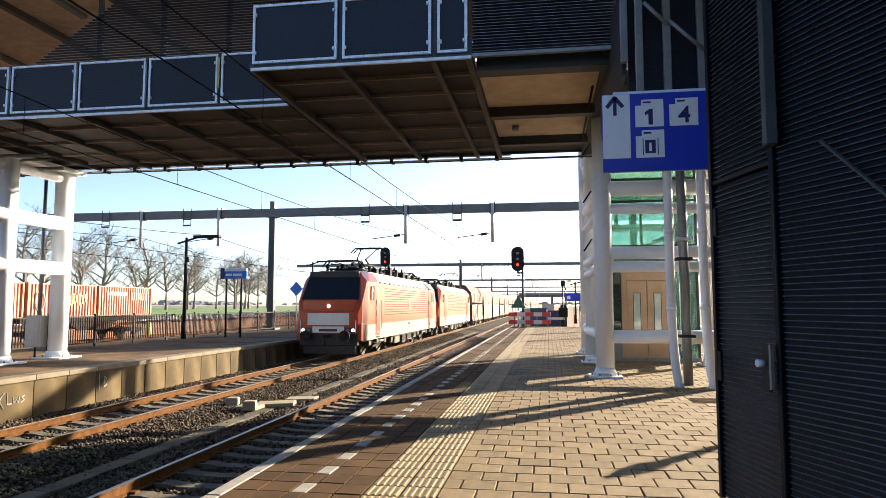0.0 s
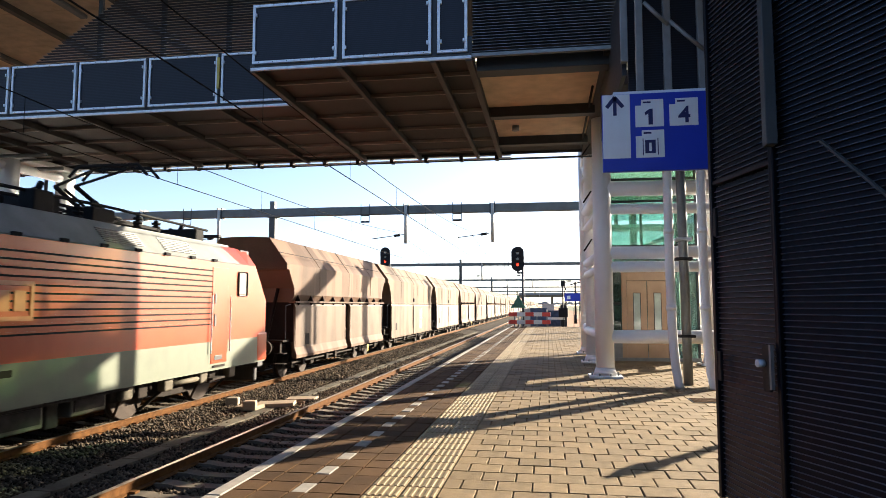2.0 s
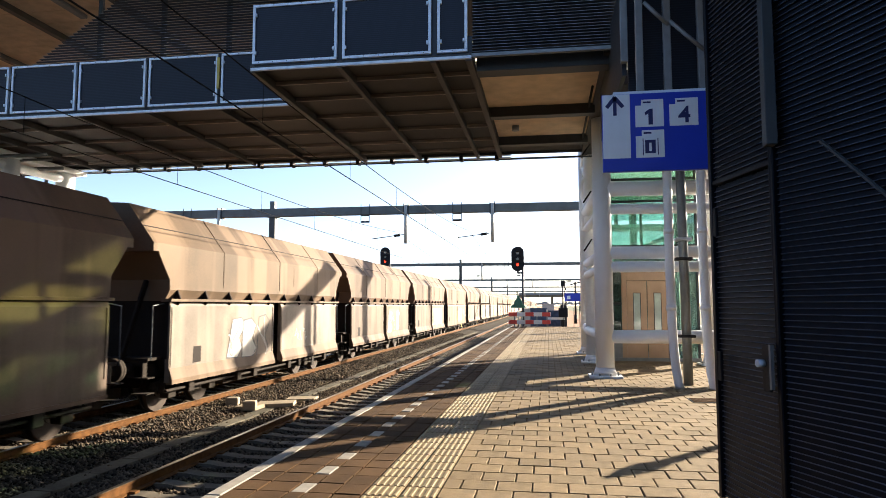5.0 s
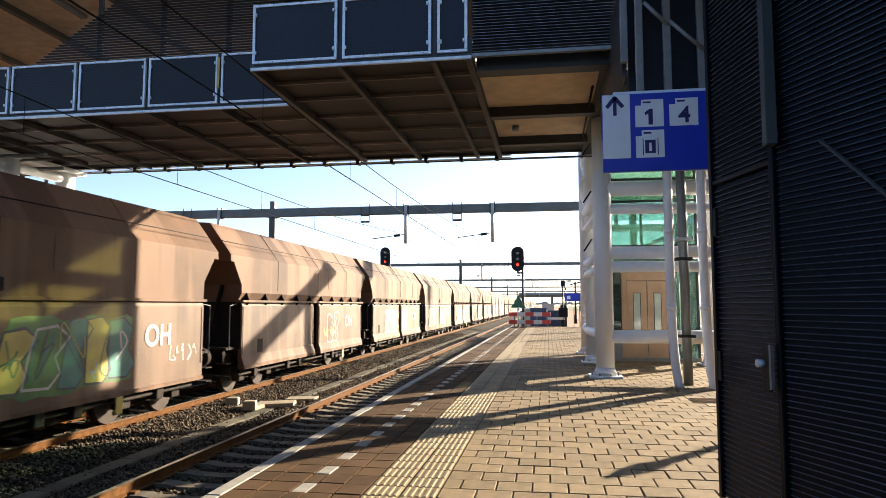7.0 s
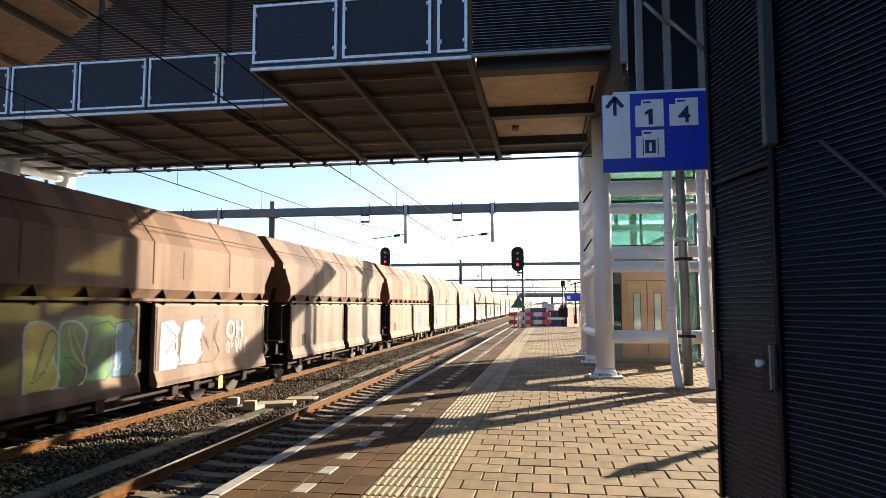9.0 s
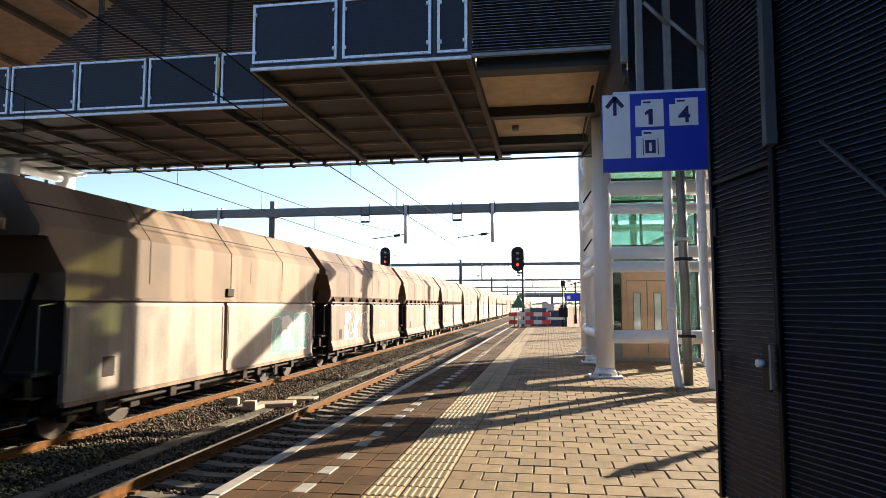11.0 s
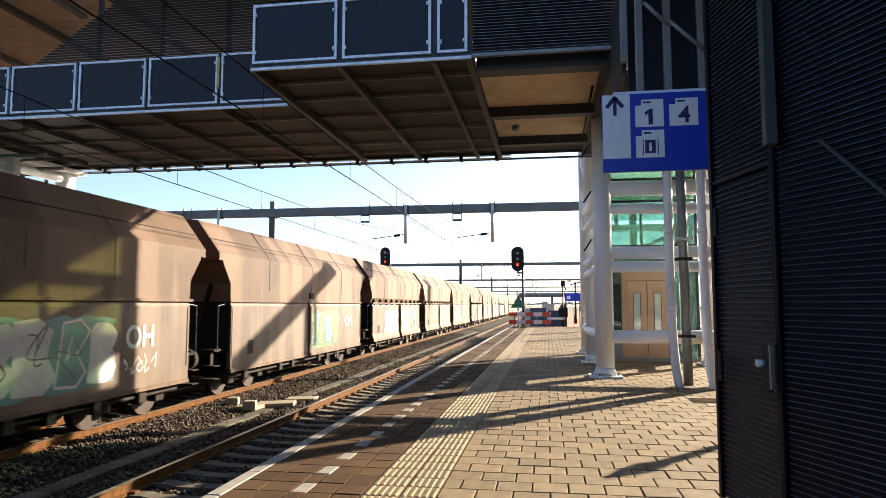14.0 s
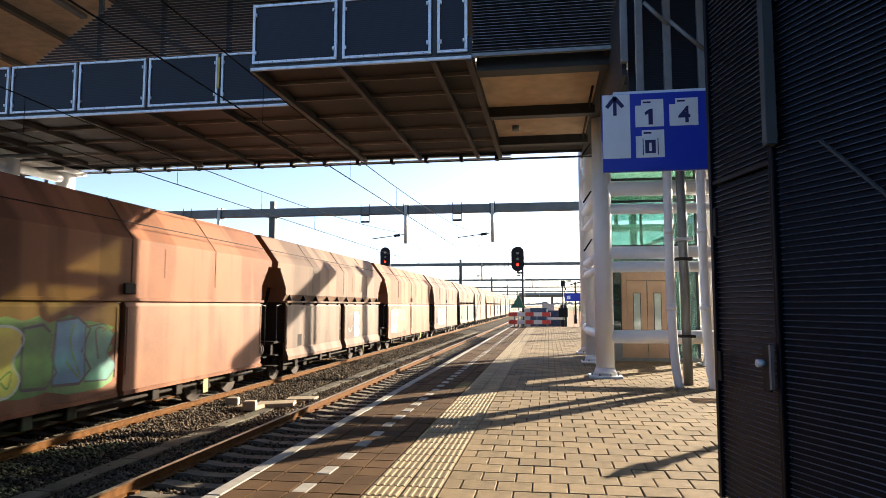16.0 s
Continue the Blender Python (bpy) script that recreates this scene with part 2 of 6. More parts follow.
def share(name, src, parent, m=None, label=""):
    """Another object on the mesh of src."""
    ob = new(name, src.data)
    ob.parent = parent
    if m is not None:
        ob.matrix_basis = m
    if label:
        ob["label"] = label
    return ob


def thing(name, label, category, at=None, group="", kind=""):
    ob = new(name)
    ob.empty_display_size = 0.2
    if at is not None:
        ob.matrix_basis = at
    return tagged(ob, label, category, group, kind)


BOX_FACES = ((0, 3, 2, 1), (4, 5, 6, 7), (0, 1, 5, 4), (1, 2, 6, 5), (2, 3, 7, 6), (3, 0, 4, 7))


def box(bm, x0, x1, y0, y1, z0, z1, bev=0.0):
    x0, x1 = min(x0, x1), max(x0, x1)
    y0, y1 = min(y0, y1), max(y0, y1)
    z0, z1 = min(z0, z1), max(z0, z1)
    v = [bm.verts.new(p) for p in ((x0, y0, z0), (x1, y0, z0), (x1, y1, z0), (x0, y1, z0), (x0, y0, z1), (x1, y0, z1), (x1, y1, z1), (x0, y1, z1))]
    fs = [bm.faces.new([v[i] for i in f]) for f in BOX_FACES]
    if bev:
        es = list({e for f in fs for e in f.edges})
        bmesh.ops.bevel(bm, geom=es, offset=bev, segments=2, profile=0.5, affect="EDGES")
    return bm


def abox(*a, **k):
    return box(bmesh.new(), *a, **k)


CIRCLE = {n: [(math.cos(2 * math.pi * i / n), math.sin(2 * math.pi * i / n)) for i in range(n)] for n in range(3, 33)}


def tube(bm, p, q, r, r2=None, seg=12, caps=True):
    p, q = Vector(p), Vector(q)
    d = q - p
    if d.length < 1e-6:
        return bm
    d.normalize()
    u = d.orthogonal().normalized()
    w = d.cross(u)
    r2 = r if r2 is None else r2
    A = [bm.verts.new(p + (u * c + w * s) * r) for c, s in CIRCLE[seg]]
    B = [bm.verts.new(q + (u * c + w * s) * r2) for c, s in CIRCLE[seg]]
    for i in range(seg):
        j = (i + 1) % seg
        bm.faces.new((A[i], A[j], B[j], B[i])).smooth = seg > 6
    if caps:
        bm.faces.new(A[::-1])
        bm.faces.new(B)
    return bm


def atube(*a, **k):
    return tube(bmesh.new(), *a, **k)


def path_tube(bm, pts, r, seg=8):
    for a, b in zip(pts[:-1], pts[1:]):
        tube(bm, a, b, r, seg=seg)
    return bm


def sweep(bm, pts, r, seg=16):
    """A smooth bent tube with level rings, for upright pipes."""
    rings = [[bm.verts.new((x + c * r, y + s * r, z)) for c, s in CIRCLE[seg]] for x, y, z in pts]
    for a, b in zip(rings[:-1], rings[1:]):
        for i in range(seg):
            bm.faces.new((a[i], a[(i + 1) % seg], b[(i + 1) % seg], b[i])).smooth = True
    bm.faces.new(rings[0][::-1])
    bm.faces.new(rings[-1])
    return bm


def prism(bm, pts, axis, a, b):
    """Extrudes an outline along an axis from a to b. Outline: pairs in the other two axes in order."""
    def v(p, t):
        if axis == "x":
            return (t, p[0], p[1])
        if axis == "y":
            return (p[0], t, p[1])
        return (p[0], p[1], t)
    A = [bm.verts.new(v(p, a)) for p in pts]
    B = [bm.verts.new(v(p, b)) for p in pts]
    n = len(pts)
    for i in range(n):
        bm.faces.new((A[i], A[(i + 1) % n], B[(i + 1) % n], B[i]))
    bm.faces.new(A[::-1])
    bm.faces.new(B)
    bmesh.ops.recalc_face_normals(bm, faces=bm.faces)
    return bm


def loft(bm, rings):
    """Joins rings of equal length; caps both ends."""
    R = [[bm.verts.new(p) for p in r] for r in rings]
    n = len(rings[0])
    for a, b in zip(R[:-1], R[1:]):
        for i in range(n):
            bm.faces.new((a[i], a[(i + 1) % n], b[(i + 1) % n], b[i]))
    bm.faces.new(R[0][::-1])
    bm.faces.new(R[-1])
    bmesh.ops.recalc_face_normals(bm, faces=bm.faces)
    return bm


def letters(body):
    cu = bpy.data.curves.new("lettering", "FONT")
    cu.body, cu.size, cu.extrude, cu.offset = body, 1.0, 0.004, 0.022
    cu.align_x, cu.align_y = "CENTER", "CENTER"
    tmp = new("lettering", cu)
    me = bpy.data.meshes.new_from_object(tmp.evaluated_get(bpy.context.evaluated_depsgraph_get()))
    bpy.data.objects.remove(tmp)
    me.materials.clear()
    return me


LETTERS = {body: letters(body) for body in ("1", "4", "OH")}


def text(name, body, size, m, material, parent=None, label=""):
    """Letters as a thin mesh: in the plane z = 0 of the pose m."""
    me = LETTERS[body]
    if not me.materials:
        me.materials.append(material)
        me.transform(Matrix.Scale(size, 4))
    ob = new(name, me)
    ob.parent = parent
    ob.matrix_basis = m
    if label:
        ob["label"] = label
    return ob


def pieces(name, boxes, material, parent, shrink=0.0):
    """Many boxes in one mesh, quickly. boxes: rows of x0, x1, y0, y1, z0, z1."""
    b = np.array(boxes, dtype=float)
    n = len(b)
    x0, x1, y0, y1, z0, z1 = b.T
    V = np.empty((n, 8, 3))
    for i, (a, c, d) in enumerate(((0, 0, 0), (1, 0, 0), (1, 1, 0), (0, 1, 0), (0, 0, 1), (1, 0, 1), (1, 1, 1), (0, 1, 1))):
        s = shrink if d else 0
        V[:, i, 0] = np.where(a, x1 - s, x0 + s)
        V[:, i, 1] = np.where(c, y1 - s, y0 + s)
        V[:, i, 2] = np.where(d, z1, z0)
    Q = np.array([(4, 5, 6, 7), (0, 1, 5, 4), (1, 2, 6, 5), (2, 3, 7, 6), (3, 0, 4, 7)])
    faces = (Q[None] + 8 * np.arange(n)[:, None, None]).reshape(-1, 4)
    me = bpy.data.meshes.new(name)
    me.from_pydata(V.reshape(-1, 3).tolist(), [], faces.tolist())
    me.materials.append(material)
    ob = new(name, me)
    ob.parent = parent
    return ob


# ---------- ground ----------
RAIL_Z = -0.76
BED_Z = -0.99
TRAIN_X, NEAR_X, GAUGE = -9.55, -4.86, 1.505


def ground():
    """One sheet to the horizon: yard level near the tracks, a low bank with fields beyond."""
    bm = bmesh.new()
    xs = [-2600, -1200, -500, -250, -160, -110, -85, -70, -62, -56, -45, -38, -30, -20, -10, 0, 10, 25, 60, 150, 600, 2600]
    ys = [-300, -60, -10, 20, 50, 80, 120, 180, 300, 600, 1400, 2800]
    def h(x, y):
        return -1.05 + 1.55 * min(1, max(0, (-x - 56) / 14))
    grid = [[bm.verts.new((x, y, h(x, y))) for y in ys] for x in xs]
    for i in range(len(xs) - 1):
        for j in range(len(ys) - 1):
            bm.faces.new((grid[i][j], grid[i + 1][j], grid[i + 1][j + 1], grid[i][j + 1]))
    m = mat("ground_earth", (0.29, 0.13, 0.05), 0.95, var=0.45, scale=0.25, bump=0.5, fine=9)
    t = m.node_tree
    b = t.nodes["Principled BSDF"]
    src = b.inputs["Base Color"].links[0].from_socket
    tc = t.nodes.new("ShaderNodeTexCoord")
    sp = t.nodes.new("ShaderNodeSeparateXYZ")
    t.links.new(tc.outputs["Object"], sp.inputs[0])
    def step(sock, a, c):
        r = t.nodes.new("ShaderNodeMapRange")
        r.inputs[1].default_value, r.inputs[2].default_value = a, c
        t.links.new(sock, r.inputs[0])
        return r.outputs[0]
    def over(base, col, fac):
        x = t.nodes.new("ShaderNodeMix")
        x.data_type = "RGBA"
        x.inputs[7].default_value = (*col, 1)
        t.links.new(fac, x.inputs[0])
        t.links.new(base, x.inputs[6])
        return x.outputs[2]
    c = over(src, (0.075, 0.14, 0.025), step(sp.outputs[0], -60, -63))
    c = over(c, (0.14, 0.12, 0.095), step(sp.outputs[0], -190, -215))
    c = over(c, (0.11, 0.12, 0.05), step(sp.outputs[0], 9, 14))
    t.links.new(c, b.inputs["Base Color"])
    tagged(part("ground", bm, m), "sandy brown yard ground with green field beyond", "ground", kind="structure")


ground()


def ballast():
    """The stone bed under the tracks, and loose stones on it."""
    bm = bmesh.new()
    prism(bm, [(-13.6, -1.04), (-11.75, -0.945), (-10.42, -0.935), (-10.22, BED_Z), (-8.88, BED_Z), (-8.68, -0.935), (-7.9, -0.94), (-7.4, -1.02), (-6.6, -1.02), (-6.2, -0.945), (-5.75, -0.935), (-5.5, BED_Z), (-4.2, BED_Z), (-4.0, -0.935), (-2.9, -0.94), (-2.9, -1.2), (-13.6, -1.2)], "y", -6, 420)
    bed = tagged(part("track_bed", bm, M["ballast_bed"]), "brown-grey crushed stone ballast bed between the platforms", "ballast", kind="structure")
    rng = np.random.default_rng(3)
    rows = []
    for (y0, y1, dens) in ((6, 13, 420), (13, 22, 330), (22, 36, 170), (36, 60, 60)):
        n = int((y1 - y0) * 8.6 * dens)
        x = rng.uniform(-11.6, -3.0, n)
        y = rng.uniform(y0, y1, n)
        keep = (np.abs(x + 7.0) > 0.32) | (rng.random(n) < 0.25)
        s = rng.uniform(0.018, 0.044, n) * (1 if y0 < 20 else 1.25)
        rows.append(np.stack([x, y, s], 1)[keep])
    R = np.concatenate(rows)
    n = len(R)
    base = np.array([(1, 0, 0), (-1, 0, 0), (0, 1, 0), (0, -1, 0), (0, 0, 1), (0, 0, -1)], float)
    V = base[None] * rng.uniform(0.6, 1.35, (n, 6, 1)) + rng.normal(0, 0.18, (n, 6, 3))
    a = rng.uniform(0, 6.28, n)
    ca, sa = np.cos(a), np.sin(a)
    V = np.stack([V[..., 0] * ca[:, None] - V[..., 1] * sa[:, None], V[..., 0] * sa[:, None] + V[..., 1] * ca[:, None], V[..., 2] * 0.8], -1) * R[:, 2][:, None, None]
    dip = np.interp(R[:, 0], (-13.6, -11.75, -10.42, -10.22, -8.88, -8.68, -7.9, -7.4, -6.6, -6.2, -5.75, -5.5, -4.2, -4.0, -2.9), (-1.04, -0.945, -0.935, BED_Z, BED_Z, -0.935, -0.94, -1.02, -1.02, -0.945, -0.935, BED_Z, BED_Z, -0.935, -0.94))
    V += np.stack([R[:, 0], R[:, 1], dip + R[:, 2] * 0.5 + rng.uniform(-0.012, 0.018, n)], 1)[:, None]
    F = np.array([(0, 2, 4), (2, 1, 4), (1, 3, 4), (3, 0, 4), (2, 0, 5), (1, 2, 5), (3, 1, 5), (0, 3, 5)])
    F = (F[None] + 6 * np.arange(n)[:, None, None]).reshape(-1, 3)
    me = bpy.data.meshes.new("ballast_stones")
    me.vertices.add(n * 6)
    me.vertices.foreach_set("co", V.reshape(-1))
    me.loops.add(len(F) * 3)
    me.polygons.add(len(F))
    me.loops.foreach_set("vertex_index", F.reshape(-1))
    me.polygons.foreach_set("loop_start", np.arange(0, len(F) * 3, 3))
    me.update(calc_edges=True)
    me.materials.append(M["ballast"])
    ob = new("ballast_stones", me)
    tagged(ob, "loose rust-dusted crushed ballast stones", "ballast", kind="stuff")


ballast()


def rail_profile(x, z):
    return [(x - 0.07, z - 0.16), (x + 0.07, z - 0.16), (x + 0.065, z - 0.145), (x + 0.014, z - 0.125), (x + 0.014, z - 0.045), (x + 0.036, z - 0.035), (x + 0.036, z - 0.008),
            (x - 0.036, z - 0.008), (x - 0.036, z - 0.035), (x - 0.014, z - 0.045), (x - 0.014, z - 0.125), (x - 0.065, z - 0.145)]


def track(cx, y0, y1, label, sleepers_to=0.0, rust_top=False):
    tr = thing("railway_track", label, "track", pose(cx, 0, 0), group="railway tracks", kind="structure")
    for s in (-1, 1):
        x = s * GAUGE / 2
        r = part("rail", prism(bmesh.new(), rail_profile(x, RAIL_Z), "y", y0, y1), M["rail_rust"], tr, "rusty steel rail")
        part("rail_head", abox(x - 0.034, x + 0.034, y0, y1, RAIL_Z - 0.007, RAIL_Z), M["rail_rust"] if rust_top else M["rail_top"], r, "worn running surface")
    first = None
    bm = bmesh.new()
    prism(bm, [(-1.25, -0.17), (1.25, -0.17), (1.25, -0.02), (1.2, 0.0), (0.5, 0.0), (0.3, -0.03), (-0.3, -0.03), (-0.5, 0.0), (-1.2, 0.0), (-1.25, -0.02)], "y", -0.12, 0.12)
    zt = RAIL_Z - 0.15
    y, k = math.ceil(max(y0, 4.0) / 0.6) * 0.6, 0
    while y < sleepers_to:
        if first is None:
            first = part("sleeper", bm, M["sleeper"], tr)
            first.matrix_basis = pose(0, y, zt)
        else:
            share("sleeper", first, tr, pose(0, y, zt, 0, 0, random.uniform(-0.4, 0.4)))
        y += 0.6
    clip = None
    y = math.ceil(max(y0, 4.0) / 0.6) * 0.6
    while y < min(sleepers_to, 34):
        for s in (-1, 1):
            m = pose(s * GAUGE / 2, y, RAIL_Z - 0.14)
            if clip is None:
                b = bmesh.new()
                box(b, -0.14, -0.05, -0.06, 0.06, -0.03, 0.02, 0.01)
                box(b, 0.05, 0.14, -0.06, 0.06, -0.03, 0.02, 0.01)
                clip = part("rail_clip", b, M["rail_rust"], tr)
                clip.matrix_basis = m
            else:
                share("rail_clip", clip, tr, m)
        y += 0.6
    if first is None:
        bm.free()
    return tr


track(TRAIN_X, -40, 420, "rusty railway track on concrete sleepers carrying the train", 90)
track(NEAR_X, -40, 420, "rusty railway track on concrete sleepers beside the platform", 90)
for cx in (-22.4, -27.9, -32.0):
    tk = track(cx, -40, 420, "rust-brown yard track on sandy ground", 0, True)
    tk.location.z = -0.06


def trackside():
    """Cable trough slabs between the tracks and small concrete blocks."""
    tr = thing("cable_trough", "grey concrete cable trough between the tracks", "cable trough")
    first = None
    for i in range(60):
        y = 6 + i * 1.0
        if first is None:
            first = part("slab", abox(-0.17, 0.17, -0.49, 0.49, -0.06, 0.01, 0.012), M["trough"], tr)
            first.matrix_basis = pose(-7.0, y, -0.985)
        else:
            share("slab", first, tr, pose(-7.0 + random.uniform(-0.015, 0.015), y, -0.985 + random.uniform(-0.012, 0.006), 0, 0, random.uniform(-1.2, 1.2)))
    for x, y, a, w, d in ((-6.95, 16.5, 12, 0.95, 0.5), (-7.4, 15.9, -8, 0.6, 0.45), (-6.6, 17.4, 5, 0.8, 0.45)):
        ob = part("concrete_slab", abox(-w / 2, w / 2, -d / 2, d / 2, 0, 0.1, 0.015), M["pale_slab"])
        ob.matrix_basis = pose(x, y, -0.98, 2, -2, a)
        tagged(ob, "loose pale concrete slab on the ballast", "slab", group="loose slabs")
    for x, y in ((-8.0, 16.2), (-7.3, 15.7)):
        ob = part("concrete_block", abox(-0.16, 0.16, -0.14, 0.14, 0, 0.24, 0.04), M["pale_slab"])
        ob.matrix_basis = pose(x, y, -0.98, 0, 0, 14)
        tagged(ob, "weathered pale concrete marker block between tracks", "block", group="marker blocks")


trackside()

# ---------- right platform ----------
EDGE_X, TILE = -2.87, 0.314
PLAT_END = 51.5


def platform():
    bm = bmesh.new()
    box(bm, EDGE_X + 0.1, 14, -14, PLAT_END, -1.2, -0.045)
    pl = tagged(part("platform", bm, M["joint"]), "beige paved railway platform with white edge line", "platform", kind="structure")
    part("edge_wall", abox(EDGE_X + 0.02, EDGE_X + 0.1, -14, PLAT_END, -1.2, -0.06), M["concrete"], pl, "grimy concrete platform wall")
    first = None
    for i in range(70):
        y = -5.0 + 0.8 * i + 0.4
        if first is None:
            first = part("coping_stone", abox(-0.06, 0.07, -0.397, 0.397, -0.1, 0.004, 0.008), M["mark"], pl)
            first.matrix_basis = pose(EDGE_X + 0.04, y, 0)
        else:
            share("coping_stone", first, pl, pose(EDGE_X + 0.04, y, random.uniform(-0.003, 0.003)))
    g = 0.006
    rng = random.Random(5)
    x0 = EDGE_X + 0.115
    brown, near, field, tact, ribs = [], [], [], [], []
    j = 0
    y = -5.7
    TX0, TX1 = -1.585, -0.945
    while y < PLAT_END - TILE:
        dz = lambda a=0.004: rng.uniform(-a, a)
        # dark brown strip between the edge and the ribbed strip; white marks every second row
        xm = -2.225
        xs = [x0, x0 + 0.24, xm, xm + 0.15, xm + 0.15 + 0.245, TX0]
        for k in range(len(xs) - 1):
            if k == 2 and j % 2 == 0:
                near.append(("mark", xs[k], y))
                continue
            brown.append((xs[k] + g, xs[k + 1] - g, y + g, y + TILE - g, -0.05, dz()))
        for k in range(2):
            a = TX0 + k * (TX1 - TX0) / 2
            b = TX0 + (k + 1) * (TX1 - TX0) / 2
            tact.append((a + g, b - g, y + g, y + TILE - g, -0.05, -0.002))
            if y < 30:
                n = 5
                w = (b - a - 2 * g) / n
                for q in range(n):
                    ribs.append((a + g + w * (q + 0.2), a + g + w * (q + 0.75), y + g + 0.012, y + TILE - g - 0.012, -0.003, 0.005))
        off = (j % 2) * TILE / 2
        x = TX1 - off
        while x < 6.5:
            a = max(x, TX1)
            t = (a + g, x + TILE - g, y + g, y + TILE - g, -0.05, dz())
            full = a == x
            if full and 5.2 < y < 9.3 and x < 2.2 and len([1 for q in near if q[0] == "tile"]) < 200:
                near.append(("tile", x, y))
            else:
                field.append(t)
            x += TILE
        y += TILE
        j += 1
    pieces("edge_pavers", brown, M["paver_brown"], pl, 0.004)["kind"] = "stuff"
    pieces("field_pavers", field, M["paver_field"], pl, 0.004)["kind"] = "stuff"
    pieces("ribbed_pavers", tact, M["tactile"], pl, 0.003)["kind"] = "stuff"
    pieces("ribs", ribs, M["tactile"], pl, 0.006)["kind"] = "stuff"
    tile = mark = None
    for kind, x, y in near:
        w = TILE if kind == "tile" else 0.15
        src = tile if kind == "tile" else mark
        m = pose(x + w / 2, y + TILE / 2, rng.uniform(-0.004, 0.004), rng.uniform(-0.35, 0.35), rng.uniform(-0.35, 0.35), rng.uniform(-0.3, 0.3))
        if src is None:
            h = w / 2 - g
            b = bmesh.new()
            r = bmesh.ops.create_cube(b, size=1, matrix=Matrix.LocRotScale((0, 0, -0.025), None, (2 * h, TILE - 2 * g, 0.05)))
            bmesh.ops.bevel(b, geom=[e for e in b.edges if all(v.co.z > -0.01 for v in e.verts)], offset=0.006, segments=1, affect="EDGES")
            src = part("paver" if kind == "tile" else "white_mark", b, M["paver"] if kind == "tile" else M["mark"], pl)
            src.matrix_basis = m
            if kind == "tile":
                tile = src
            else:
                mark = src
        else:
            share("paver" if kind == "tile" else "white_mark", src, pl, m)
    # manhole grating
    dr = thing("drain_grating", "square cast-iron drain grating set in the paving", "drain", pose(2.6, 11.9, 0.004))
    part("frame", abox(-0.25, 0.25, -0.25, 0.25, -0.02, 0.004), M["dark_steel"], dr)
    for i in range(8):
        part("bar", abox(-0.23, 0.23, -0.22 + i * 0.06, -0.2 + i * 0.06, 0.004, 0.012), M["rail_rust"], dr)


platform()

# ---------- opposite platform ----------
OPP_X, FENCE_X = -11.72, -17.75


def opposite_platform():
    op = tagged(part("opposite_platform", abox(-19.2, OPP_X - 0.14, -10, 78, -1.2, -0.03), M["asphalt"]), "sunlit opposite platform with concrete panel front", "platform", kind="structure")
    part("surface", abox(-19.2, OPP_X - 0.32, -10, 78, -0.03, 0.0), M["asphalt"], op, "worn sandy asphalt surface")
    src = cop = None
    y = 1.0
    while y < 78:
        m = pose(OPP_X, y + 0.535, 0, 0, 0, random.uniform(-0.3, 0.3))
        if src is None:
            b = abox(-0.13, 0, -0.525, 0.525, -1.15, -0.12, 0.012)
            src = part("wall_panel", b, M["concrete"], op)
            src.matrix_basis = m
            cop = part("coping_slab", abox(-0.42, 0.05, -0.53, 0.53, -0.115, 0.006, 0.012), M["coping"], op)
            cop.matrix_basis = m
        else:
            share("wall_panel", src, op, m)
            share("coping_slab", cop, op, pose(OPP_X, y + 0.535, random.uniform(-0.004, 0.004)))
        y += 1.07
    # chalk scrawls on the wall panels
    def chalk(name, label, strokes):
        b = bmesh.new()
        for st in strokes:
            path_tube(b, [(OPP_X + 0.006, yy, zz) for yy, zz in st], 0.012, 5)
        tagged(part(name, b, M["spray_white"]), label, "chalk mark", group="chalk marks")
    chalk("chalk_mark", "white chalk cross and scribble on concrete panel", [[(12.72, -0.62), (13.0, -0.28)], [(12.75, -0.28), (12.98, -0.64)], [(13.08, -0.3), (13.08, -0.56), (13.2, -0.56)],
          [(13.24, -0.42), (13.26, -0.56), (13.33, -0.48), (13.38, -0.56), (13.42, -0.42)], [(13.56, -0.42), (13.48, -0.46), (13.56, -0.52), (13.47, -0.57)]])
    chalk("chalk_mark", "white chalk stroke and letter on concrete panel", [[(16.1, -0.2), (16.12, -0.62)], [(16.3, -0.28), (16.3, -0.56), (16.42, -0.5), (16.3, -0.42), (16.4, -0.34), (16.3, -0.28)]])


opposite_platform()


def fence():
    bar = rail = post = None
    y = 9.0
    k = 0
    while y < 70:
        f = thing("fence_panel", "black steel bar fence panel at the platform back", "fence", pose(FENCE_X, y, 0), group="platform fence panels")
        if bar is None:
            post = part("post", abox(-0.035, 0.035, -0.035, 0.035, 0, 1.28, 0.006), M["black"], f)
            rail = part("rail", abox(-0.02, 0.02, 0.03, 2.46, -0.022, 0.022), M["black"], f)
            rail.matrix_basis = pose(0, 0, 1.16)
            bar = part("bar", atube((0, 0, 0.12), (0, 0, 1.2), 0.019, seg=6), M["black"], f)
            bar.matrix_basis = pose(0, 0.13, 0)
        else:
            share("post", post, f)
            share("rail", rail, f, pose(0, 0, 1.16))
            share("bar", bar, f, pose(0, 0.13, 0))
        share("rail", rail, f, pose(0, 0, 0.14))
        for i in range(1, 19):
            share("bar", bar, f, pose(0, 0.13 + i * 0.128, 0))
        y += 2.5
        k += 1


fence()

# ---------- footbridge ----------
BZ, BY0, BY1, BOXY = 5.85, 13.2, 18.75, 11.1
BEAMS = [-5.3 - 1.72 * k for k in range(14)]


